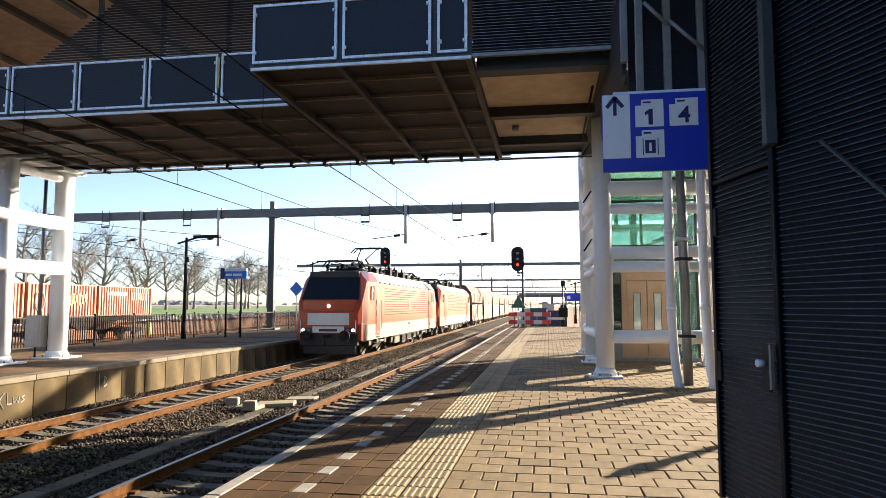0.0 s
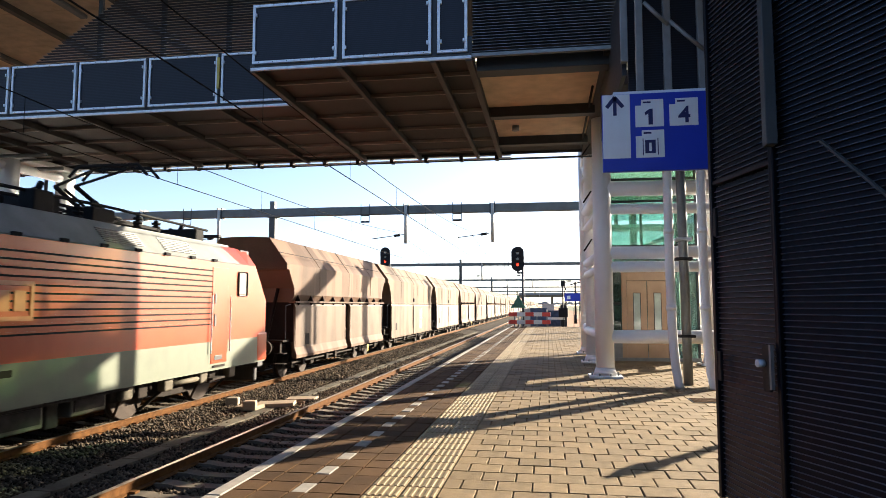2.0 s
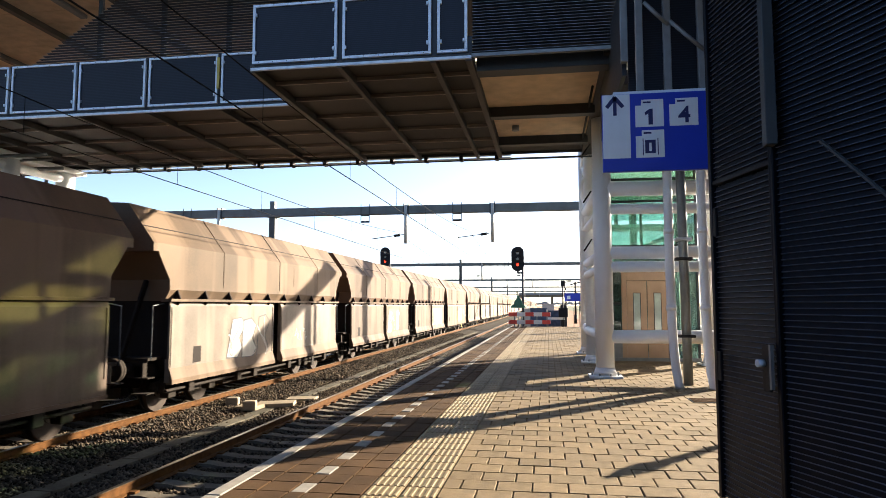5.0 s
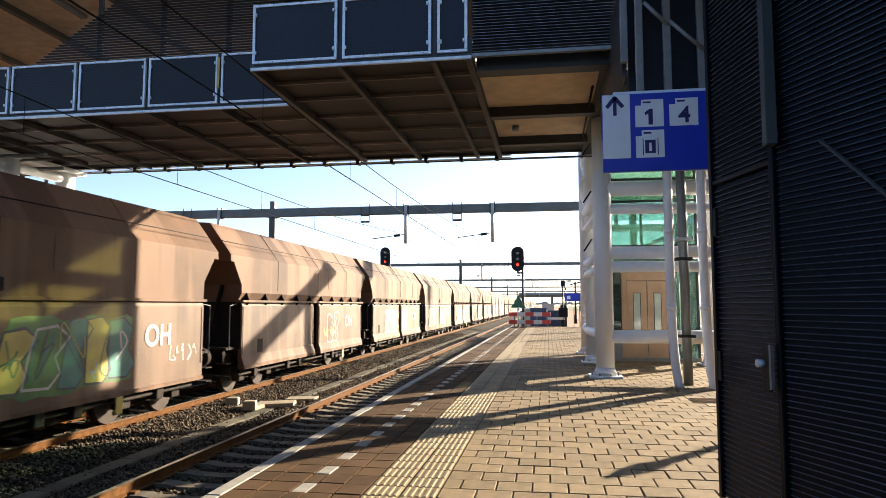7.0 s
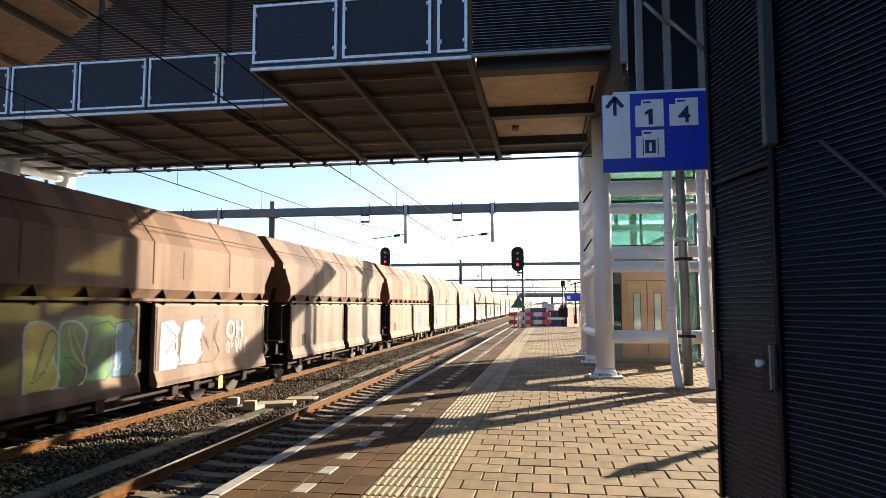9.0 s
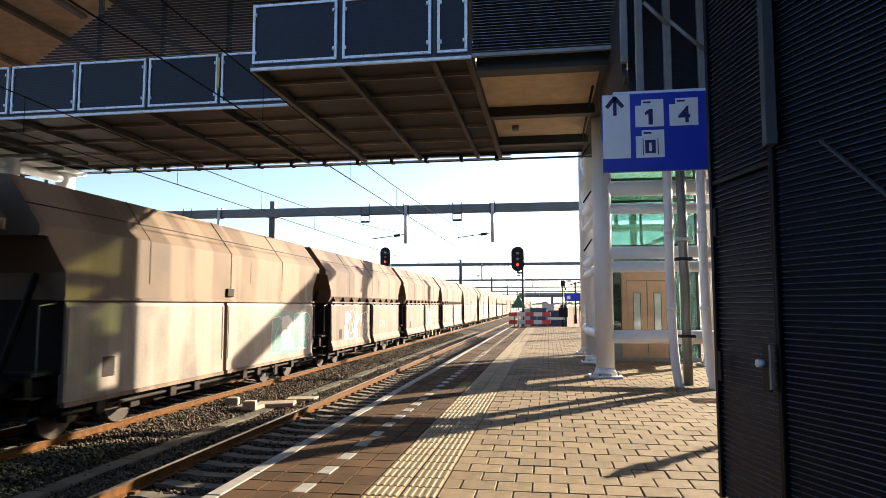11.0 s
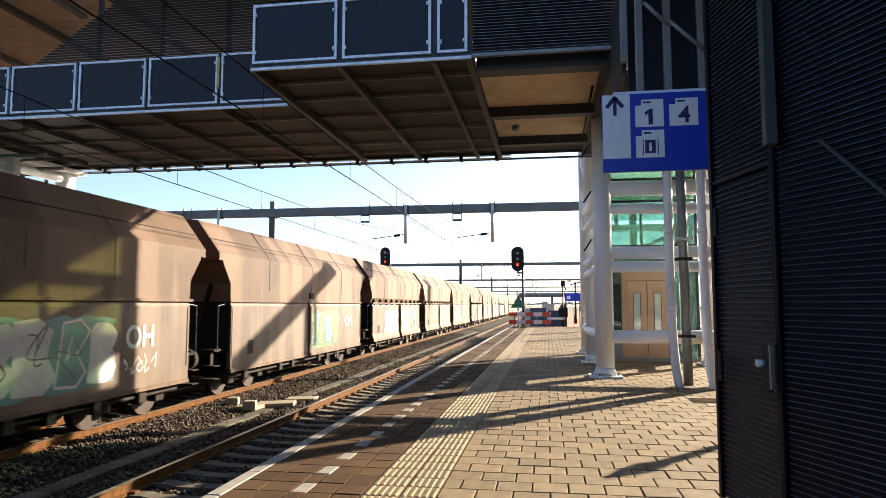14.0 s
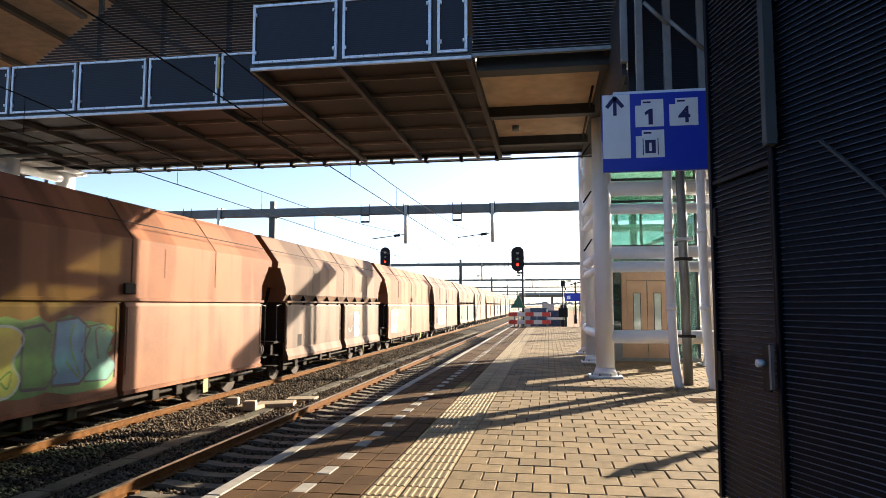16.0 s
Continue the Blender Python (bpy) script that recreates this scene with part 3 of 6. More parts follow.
def panel_frame(parent_name, x0, x1, y, z0, z1, group):
    p = thing(parent_name, "dark mesh balustrade panel in galvanised steel frame", "balustrade panel", pose(x0, y, z0), group=group)
    w, h = x1 - x0, z1 - z0
    part("mesh", abox(0.03, w - 0.03, -0.006, 0.006, 0.03, h - 0.03), M["panel"], p, "dark fine metal mesh")
    part("top_rail", abox(0, w, -0.03, 0.03, h - 0.05, h, 0.006), M["galv"], p)
    part("bottom_rail", abox(0, w, -0.03, 0.03, 0, 0.05, 0.006), M["galv"], p)
    for a in (0, w - 0.05):
        st = part("stile", abox(a, a + 0.05, -0.03, 0.03, 0.05, h - 0.05, 0.004), M["galv"], p)
        for q in (0.18, 0.82):
            part("clamp", abox(a + (0.05 if a == 0 else -0.03), a + (0.08 if a == 0 else 0.0), -0.05, 0.04, h * q - 0.03, h * q + 0.03), M["galv"], st)
    b = bmesh.new()
    n = max(3, int(w / 0.24))
    for i in range(n):
        for z in (0.025, h - 0.025):
            tube(b, (w * (i + 0.5) / n, -0.036, z), (w * (i + 0.5) / n, -0.028, z), 0.008, seg=6)
    part("rivets", b, M["dark_steel"], p)


def louvre(name, label, x0, x1, y, z0, z1, pitch=0.075, m=None, group="", cut=None, shut=True):
    """Screen of tilted slats in the x-z plane; cut(z): the left end at that height."""
    t = thing(name, label, "louvre screen", m if m is not None else pose(0, 0, 0), group=group)
    n = int((z1 - z0) / pitch)
    shapes = {}
    for i in range(n):
        z = z0 + (i + 0.5) * pitch
        a = x0 if cut is None else max(x0, cut(z))
        if x1 - a < 0.1:
            continue
        key = round(x1 - a, 2)
        mm = pose(a, y, z)
        if key in shapes:
            share("slat", shapes[key], t, mm)
        else:
            b = bmesh.new()
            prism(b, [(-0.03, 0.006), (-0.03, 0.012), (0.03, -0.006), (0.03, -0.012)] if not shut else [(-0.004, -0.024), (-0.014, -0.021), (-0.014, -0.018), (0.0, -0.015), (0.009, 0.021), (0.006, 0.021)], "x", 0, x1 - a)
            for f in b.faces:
                # Front faces take the colour that carries the painted highlight.
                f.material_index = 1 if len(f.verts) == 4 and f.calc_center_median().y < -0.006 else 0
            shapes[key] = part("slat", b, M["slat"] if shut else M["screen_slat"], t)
            shapes[key].data.materials.append(M["slat_glint"] if shut else M["screen_glint"])
            shapes[key].matrix_basis = mm
    return t


def bridge():
    br = thing("footbridge", "steel station footbridge with dark brown underside", "footbridge", kind="structure")
    XL, XR = -34.0, 7.5
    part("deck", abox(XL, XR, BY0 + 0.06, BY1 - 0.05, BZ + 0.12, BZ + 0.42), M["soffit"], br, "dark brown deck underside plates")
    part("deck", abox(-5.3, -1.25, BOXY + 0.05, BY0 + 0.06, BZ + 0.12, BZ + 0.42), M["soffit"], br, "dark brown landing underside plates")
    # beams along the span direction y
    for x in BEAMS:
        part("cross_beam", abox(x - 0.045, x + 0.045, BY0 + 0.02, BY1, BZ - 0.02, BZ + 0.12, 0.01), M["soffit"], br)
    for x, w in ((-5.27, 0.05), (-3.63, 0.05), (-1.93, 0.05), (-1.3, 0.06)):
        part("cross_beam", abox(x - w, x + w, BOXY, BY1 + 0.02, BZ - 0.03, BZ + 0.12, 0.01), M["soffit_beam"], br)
    for y in (14.4, 15.7, 17.0, 18.1):
        part("purlin", abox(XL, -1.3, y - 0.018, y + 0.018, BZ + 0.05, BZ + 0.12), M["purlin"], br)
    for y in (12.05, 13.1):
        part("purlin", abox(-5.25, -1.3, y - 0.018, y + 0.018, BZ + 0.05, BZ + 0.12), M["purlin"], br)
    # edge channels
    part("edge_channel", abox(XL, -5.33, BY0 - 0.03, BY0 + 0.02, BZ + 0.0, BZ + 0.06, 0.01), M["galv"], br)
    part("edge_channel", abox(-5.3, -1.25, BOXY - 0.03, BOXY + 0.02, BZ - 0.0, BZ + 0.06, 0.01), M["galv"], br)
    part("fascia", abox(XL, -5.33, BY0 + 0.02, BY0 + 0.06, BZ + 0.06, BZ + 0.42), M["dark_steel"], br)
    part("fascia", abox(-5.3, -1.25, BOXY + 0.02, BOXY + 0.05, BZ + 0.06, BZ + 0.42), M["dark_steel"], br)
    part("far_fascia", abox(XL, XR, BY1 - 0.05, BY1 - 0.01, BZ + 0.05, BZ + 0.42), M["dark_steel"], br)
    part("far_edge_pipe", atube((XL, BY1 + 0.25, BZ - 0.02), (XR, BY1 + 0.25, BZ - 0.02), 0.03), M["dark_steel"], br)
    # cable tray with clamps along the far edge
    tray = part("cable_tray", abox(-26, -1.0, BY1 + 0.06, BY1 + 0.2, BZ + 0.06, BZ + 0.1), M["grey_box"], br, "pale cable tray along the far edge")
    for dy, dz in ((0.08, 0.13), (0.15, 0.17), (0.11, -0.02)):
        part("cable", atube((-26, BY1 + dy, BZ + dz), (-1.0, BY1 + dy, BZ + dz), 0.022, seg=6), M["galv"], tray)
    clamp = None
    for k in range(24):
        m = pose(-1.4 - k * 1.03, BY1 + 0.12, BZ + 0.02)
        if clamp is None:
            b = bmesh.new()
            box(b, -0.05, 0.05, -0.14, 0.12, -0.1, 0.16, 0.01)
            clamp = part("tray_clamp", b, M["black"], tray)
            clamp.matrix_basis = m
        else:
            share("tray_clamp", clamp, tray, m)
    # wooden soffit beside the landing
    w = part("wooden_soffit", abox(-1.236, 1.0, BOXY + 0.5, 14.3, BZ + 0.1, BZ + 0.14), M["wood"], br, "varnished plywood soffit board")
    part("wooden_soffit", abox(-1.2, 1.0, 14.56, 16.9, BZ + 0.1, BZ + 0.14), M["wood"], br, "varnished plywood soffit board")
    part("soffit_lamp", atube((-0.72, 15.9, BZ - 0.02), (-0.72, 15.9, BZ + 0.1), 0.09), M["galv_dull"], w, "grey round downlight")
    part("main_beam", abox(-1.2, 1.05, 14.3, 14.56, BZ - 0.12, BZ + 0.14, 0.01), M["dark_steel"], br)
    part("main_beam", abox(-1.2, 1.05, 16.9, 17.16, BZ - 0.12, BZ + 0.14, 0.01), M["dark_steel"], br)
    part("main_beam", abox(-1.2, 1.25, BOXY + 0.35, BOXY + 0.7, BZ - 0.1, BZ + 0.4, 0.01), M["dark_steel"], br)
    part("side_beam", abox(1.0, 1.3, BOXY + 0.2, 19.6, BZ + 0.05, BZ + 0.45, 0.01), M["soffit_beam"], br)
    part("side_beam", abox(4.0, 4.3, 13.0, 19.6, BZ + 0.05, BZ + 0.45, 0.01), M["soffit_beam"], br)
    part("conduit", atube((0.92, 13.0, BZ + 0.03), (0.92, 17.8, BZ - 0.02), 0.025), M["black"], br)
    # balustrades
    xs = [-5.33] + BEAMS[1:]
    for a, b in zip(xs[1:], xs[:-1]):
        panel_frame("balustrade_panel", a + 0.04, b - 0.04, BY0, BZ + 0.13, BZ + 1.24, "footbridge balustrade panels")
    # Dark posts added behind the panel joints to stop sun leaking through.
    for x in BEAMS + [-3.63, -1.93]:
        y = BOXY if x > -5 else BY0
        part("joint_blocker", abox(x - 0.07, x + 0.07, y + 0.05, y + 0.1, BZ + 0.1, BZ + 1.28), M["dark_steel"], br)
    for a, b in ((-5.3, -3.66), (-3.6, -1.95), (-1.88, -1.31)):
        panel_frame("balustrade_panel", a + 0.03, b - 0.01, BOXY, BZ + 0.13, BZ + 1.24, "footbridge balustrade panels")
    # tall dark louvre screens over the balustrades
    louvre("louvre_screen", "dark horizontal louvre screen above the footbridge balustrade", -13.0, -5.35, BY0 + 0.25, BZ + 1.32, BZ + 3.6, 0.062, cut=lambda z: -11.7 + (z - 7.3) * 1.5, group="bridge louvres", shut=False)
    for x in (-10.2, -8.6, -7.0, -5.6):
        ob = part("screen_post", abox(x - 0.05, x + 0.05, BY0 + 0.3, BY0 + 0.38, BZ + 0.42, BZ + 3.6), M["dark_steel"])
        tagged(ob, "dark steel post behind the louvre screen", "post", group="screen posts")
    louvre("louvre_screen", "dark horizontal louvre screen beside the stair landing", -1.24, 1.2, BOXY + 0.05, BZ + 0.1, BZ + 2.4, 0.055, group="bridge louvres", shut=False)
    part("screen_back", abox(-1.24, 1.2, BOXY + 0.12, BOXY + 0.14, BZ + 0.1, BZ + 2.4), M["dark_steel"], br)
    part("screen_sill", abox(-1.26, 1.22, BOXY, BOXY + 0.08, BZ + 0.04, BZ + 0.1), M["galv_dull"], br)
    ob = part("orange_strap", abox(-7.06, -7.0, BY0 - 0.06, BY0 - 0.04, BZ + 0.45, BZ + 1.15), M["spray_yellow"])
    tagged(ob, "faded orange strap tied to the balustrade", "strap")
    # far side wall and roof
    part("far_wall", abox(XL, -15.2, BY1 - 0.12, BY1 - 0.06, BZ + 0.42, BZ + 1.3), M["panel"], br)
    part("far_wall", abox(-15.2, 6, BY1 - 0.12, BY1 - 0.06, BZ + 0.42, BZ + 1.4), M["panel"], br)
    rf = part("roof", abox(-24, 6.5, 10.6, 19.3, 9.35, 9.5), M["dark_steel"], br, "flat roof over the footbridge")
    for i in range(9):
        part("roof_board", abox(-23.8, -6.2, 13.0 + i * 0.68, 13.0 + i * 0.68 + 0.66, 9.3, 9.345), M["wood"], rf, "varnished plywood soffit board")
    for x in (-16.5, -13.6, -10.6):
        part("rafter", abox(x - 0.08, x + 0.08, 12.8, 19.2, 9.14, 9.3), M["soffit_beam"], rf)
    for i, x in enumerate((-14.9, -12.1)):
        part("roof_lamp", abox(x - 0.1, x + 0.1, 14.2, 15.4, 9.2, 9.3, 0.02), M["galv_dull"], rf, "grey strip lamp housing")
    ob = part("bridge_column", atube((-12.6, BY1 - 0.3, BZ + 0.4), (-12.6, BY1 - 0.3, 9.3), 0.07), M["galv"])
    tagged(ob, "blue-grey steel roof post on the footbridge", "post")


bridge()


def col(x, y, z1, r, parent, foot=True):
    c = part("column", atube((x, y, 0), (x, y, z1), r, seg=28), M["white_steel"], parent)
    if foot:
        b = abox(x - r * 1.75, x + r * 1.75, y - r * 1.75, y + r * 1.75, 0, 0.05, 0.01)
        part("base_plate", b, M["white_steel"], c)
        b = bmesh.new()
        for i in range(8):
            a = i * math.pi / 4 + 0.3
            tube(b, (x + math.cos(a) * r * 1.5, y + math.sin(a) * r * 1.5, 0.05), (x + math.cos(a) * r * 1.5, y + math.sin(a) * r * 1.5, 0.1), 0.02, seg=6)
        part("anchor_bolts", b, M["galv_dull"], c)
        b = bmesh.new()
        tube(b, (x, y, 0.05), (x, y, 0.22), r * 1.3, r * 1.02, seg=28)
        part("foot_collar", b, M["white_steel"], c)
    return c


def pipe(parent, p, q, r, name="crosspipe"):
    b = bmesh.new()
    tube(b, p, q, r, seg=20)
    for e in (p, q):
        bmesh.ops.create_uvsphere(b, u_segments=16, v_segments=10, radius=r * 0.999, matrix=Matrix.Translation(e))
    for f in b.faces:
        f.smooth = True
    return part(name, b, M["white_steel"], parent)


def left_frame():
    f = thing("bridge_support", "white tubular steel bridge support on opposite platform", "bridge support")
    x = -14.85
    col(x, 18.4, 5.75, 0.27, f)
    col(x, 16.2, 5.75, 0.27, f)
    for z in (4.1, 2.72):
        pipe(f, (x + 0.12, 18.3, z), (x + 0.02, 14.6, z), 0.2)
    pipe(f, (x, 18.4, 5.5), (x, 14.8, 5.5), 0.13)
    part("head_beam", abox(x - 0.35, x + 0.35, 12.9, 18.9, 5.68, 5.83, 0.02), M["white_steel"], f)
    part("conduit", atube((x - 0.5, 18.2, 0.4), (x - 0.5, 18.2, 5.6), 0.05), M["galv_dull"], f)
    b = thing("junction_box", "grey-white electrical cabinet fixed to the support column", "cabinet", pose(x - 0.42, 18.05, 0.35))
    part("body", abox(-0.28, 0.22, -0.16, 0.16, 0, 0.95, 0.02), M["grey_box"], b)
    part("door", abox(-0.25, 0.19, -0.175, -0.16, 0.03, 0.92, 0.005), M["grey_box"], b)
    part("cable", atube((-0.05, 0, -0.35), (-0.05, 0, 0.0), 0.03), M["black"], b)
    # pipes and brackets hung under the bridge
    for i, (yy, z, r) in enumerate(((15.6, 5.62, 0.05), (16.3, 5.66, 0.035), (17.2, 5.6, 0.06))):
        ob = part("hanging_pipe", atube((-34, yy, z), (-13.2 - i * 0.4, yy, z), r), M["galv_dull"])
        tagged(ob, "grey service pipe hung beneath the footbridge", "pipe", group="service pipes")


left_frame()


# ---------- lift tower ----------
def lift_tower():
    f = thing("lift_tower_frame", "white tubular steel lift tower frame beside footbridge", "lift tower")
    cols = ((1.25, 15.45), (1.24, 19.3), (4.75, 15.6), (4.35, 19.0), (1.27, 22.85), (4.6, 23.0))
    for x, y in cols:
        col(x, y, 6.05 if y < 16 else 9.74, 0.205 if y < 16 else 0.19, f)
    for z, r in ((0.9, 0.15), (2.79, 0.145), (2.47, 0.125), (4.26, 0.175), (3.79, 0.12)):
        pipe(f, (1.25, 15.45, z), (4.75, 15.6, z), r)
        pipe(f, (1.25, 15.5, z), (1.12, 19.3, z), r * 0.8)
    pipe(f, (1.25, 15.45, 5.7), (4.75, 15.6, 5.7), 0.15)
    for z in (0.9, 2.6, 4.2, 5.2, 6.3, 7.4, 8.5):
        pipe(f, (1.12, 19.3, z), (1.27, 22.85, z), 0.13)
        pipe(f, (1.27, 22.85, z), (4.6, 23.0, z), 0.12)
        pipe(f, (4.35, 19.0, z), (4.6, 23.0, z), 0.11)
    for a, b in ((0.9, 2.6), (2.6, 4.2)):
        pipe(f, (1.35, 23.0, a), (4.6, 23.0, b), 0.09, "brace")
    levels = (0.9, 2.6, 4.2, 5.2, 6.3, 7.4, 8.5)
    for a, b in zip(levels[2:-1], levels[3:]):
        pipe(f, (1.15, 19.4, a), (1.24, 22.8, b), 0.075, "brace")
    pipe(f, (1.18, 20.5, 4.2), (1.18, 20.5, 8.5), 0.06, "brace")
    part("roof", abox(1.06, 5.0, 18.7, 23.08, 9.72, 9.9, 0.02), M["galv_dull"], f)
    # Unseen plate; its outline is cut to the shadow edge wanted on the train.
    b = bmesh.new()
    prism(b, [(18.7, 7.8), (22.4, 8.2), (23.3, 8.8), (23.3, 9.7), (18.7, 9.7)], "x", 0.9, 1.04)
    part("fascia", b, M["galv_dull"], f, "grey roof fascia, unseen, cut for its shadow edge")
    pipe(f, (1.27, 22.85, 9.55), (4.6, 23.0, 9.55), 0.12)
    g = part("glass_pane", abox(1.5, 4.45, 23.13, 23.15, 8.6, 9.4), M["glass_upper"], f, "green-tinted glass pane")
    for z in (5.3, 4.2, 3.1):
        part("bracket", atube((1.0, 15.35, z), (0.82, 15.2, z - 0.28), 0.018), M["black"], f)
    # tinted glazing of the upper storeys
    for a, b in ((5.3, 6.2), (6.4, 7.3), (7.5, 8.4)):
        for x0, x1, y0, y1 in ((1.2, 1.22, 19.45, 22.85), (4.5, 4.52, 19.2, 22.85), (1.5, 4.45, 23.13, 23.15)):
            g = part("glass_pane", abox(x0, x1, y0, y1, a, b), M["glass_upper"], f, "green-tinted glass pane")
            part("pane_rail", abox(x0 - 0.02, x1 + 0.02, y0, y1, b, b + 0.05), M["dark_steel"], g)
    # glass shaft
    s = thing("lift_shaft", "green-tinted glass lift shaft with bronze doors", "lift")
    Y = 20.0
    zs = [(0.1, 2.68), (2.78, 3.3), (3.36, 4.28), (4.4, 4.62), (4.68, 5.28), (5.34, 5.75)]
    for i, (a, b) in enumerate(zs):
        for x0, x1 in ((1.78, 3.5), (3.56, 4.22)):
            if i == 0 and x0 < 2:
                continue
            w = part("glass_pane", abox(x0, x1, Y, Y + 0.02, a, b), M["glass_green"], s)
            part("frame_bar", abox(x0 - 0.03, x1 + 0.03, Y - 0.03, Y + 0.03, b, b + 0.06), M["dark_steel"], w)
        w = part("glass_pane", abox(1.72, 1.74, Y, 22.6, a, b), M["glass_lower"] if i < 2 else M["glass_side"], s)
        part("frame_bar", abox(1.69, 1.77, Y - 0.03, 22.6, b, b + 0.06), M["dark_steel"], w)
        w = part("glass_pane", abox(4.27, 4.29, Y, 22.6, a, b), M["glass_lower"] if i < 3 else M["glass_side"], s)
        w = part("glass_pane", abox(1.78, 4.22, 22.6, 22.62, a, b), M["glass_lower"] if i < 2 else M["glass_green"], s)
    for x in (1.75, 3.53, 4.25):
        part("mullion", abox(x - 0.03, x + 0.03, Y - 0.04, Y + 0.04, 0, 5.8), M["galv_dull"] if x < 2 else M["dark_steel"], s)
    part("plinth", abox(1.7, 4.3, Y - 0.06, 22.7, 0, 0.1), M["galv_dull"], s)
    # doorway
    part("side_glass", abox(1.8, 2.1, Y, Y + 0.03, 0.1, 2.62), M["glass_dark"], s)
    part("side_bar", abox(1.78, 2.12, Y - 0.02, Y + 0.0, 1.62, 1.7), M["dark_steel"], s)
    part("sill_panel", abox(1.78, 2.12, Y - 0.02, Y + 0.03, 0.1, 0.55), M["galv_dull"], s)
    d = part("door_frame", abox(2.12, 2.26, Y - 0.05, Y + 0.05, 0.02, 2.6, 0.008), M["bronze"], s)
    part("door_jamb", abox(3.42, 3.52, Y - 0.05, Y + 0.05, 0.02, 2.6, 0.008), M["bronze"], s)
    part("door_head", abox(2.26, 3.42, Y - 0.05, Y + 0.05, 2.32, 2.6, 0.008), M["bronze"], s)
    part("canopy_rail", abox(2.1, 3.5, Y - 0.16, Y - 0.05, 2.56, 2.62), M["galv_dull"], s)
    for x0, x1 in ((2.27, 2.83), (2.85, 3.41)):
        lf = part("door_leaf", abox(x0, x1, Y - 0.02, Y + 0.02, 0.02, 2.31, 0.004), M["bronze"], s, "bronze sliding lift door leaf")
        part("window", abox(x0 + 0.19, x1 - 0.19, Y - 0.028, Y - 0.02, 0.62, 1.95), M["lit_door_pane"], lf, "narrow glazed slot")
        part("window_rim", abox(x0 + 0.17, x1 - 0.17, Y - 0.024, Y - 0.019, 0.6, 1.97), M["dark_steel"], lf)
    # bridge link seen through the glass: stair flight behind
    part("car_floor", abox(1.8, 4.2, Y + 0.15, 22.5, 3.0, 3.2), M["galv_dull"], s)
    for i in range(3):
        part("guide_rail", abox(1.9 + i * 1.1, 1.98 + i * 1.1, 22.3, 22.4, 0.1, 5.8), M["galv_dull"], s)


lift_tower()


def poles():
    for x, y, bend in ((2.44, 13.56, 0.33), (3.06, 13.48, 0.3)):
        b = bmesh.new()
        pts = [(x + 0.06 - 0.13 * (1 - math.exp(-z / 0.6)), y, z) for z in (0, 0.08, 0.16, 0.25, 0.35, 0.46, 0.6, 0.75, 0.95, 1.2, 1.6, 2.2, 3.2, 6.0)]
        sweep(b, pts, 0.088, 18)
        dp = thing("downpipe", "white painted steel drainpipe curving at its foot", "pipe", group="white downpipes")
        part("pipe", b, M["white_steel"], dp)
        for z in (1.55, 3.05, 4.3):
            xz = x + 0.06 - 0.13 * (1 - math.exp(-z / 0.6))
            part("joint_collar", atube((xz, y, z - 0.05), (xz, y, z + 0.05), 0.1, seg=18), M["white_steel"], dp)
            part("wall_clip", abox(xz - 0.02, xz + 0.02, y, y + 0.5, z - 0.02, z + 0.02), M["galv_dull"], dp)
    g = thing("steel_pole", "weathered galvanised steel pole with clamps", "pole", pose(2.78, 14.17, 0))
    part("shaft", atube((0, 0, 0), (-0.06, 0, 6.2), 0.095, seg=16), M["galv_dull"], g)
    for z in (0.98, 2.55, 2.95):
        part("clamp", abox(-0.16 - z * 0.01, 0.16 - z * 0.01, -0.12, 0.12, z - 0.03, z + 0.03, 0.01), M["black"] if z < 2.8 else M["galv"], g)


poles()


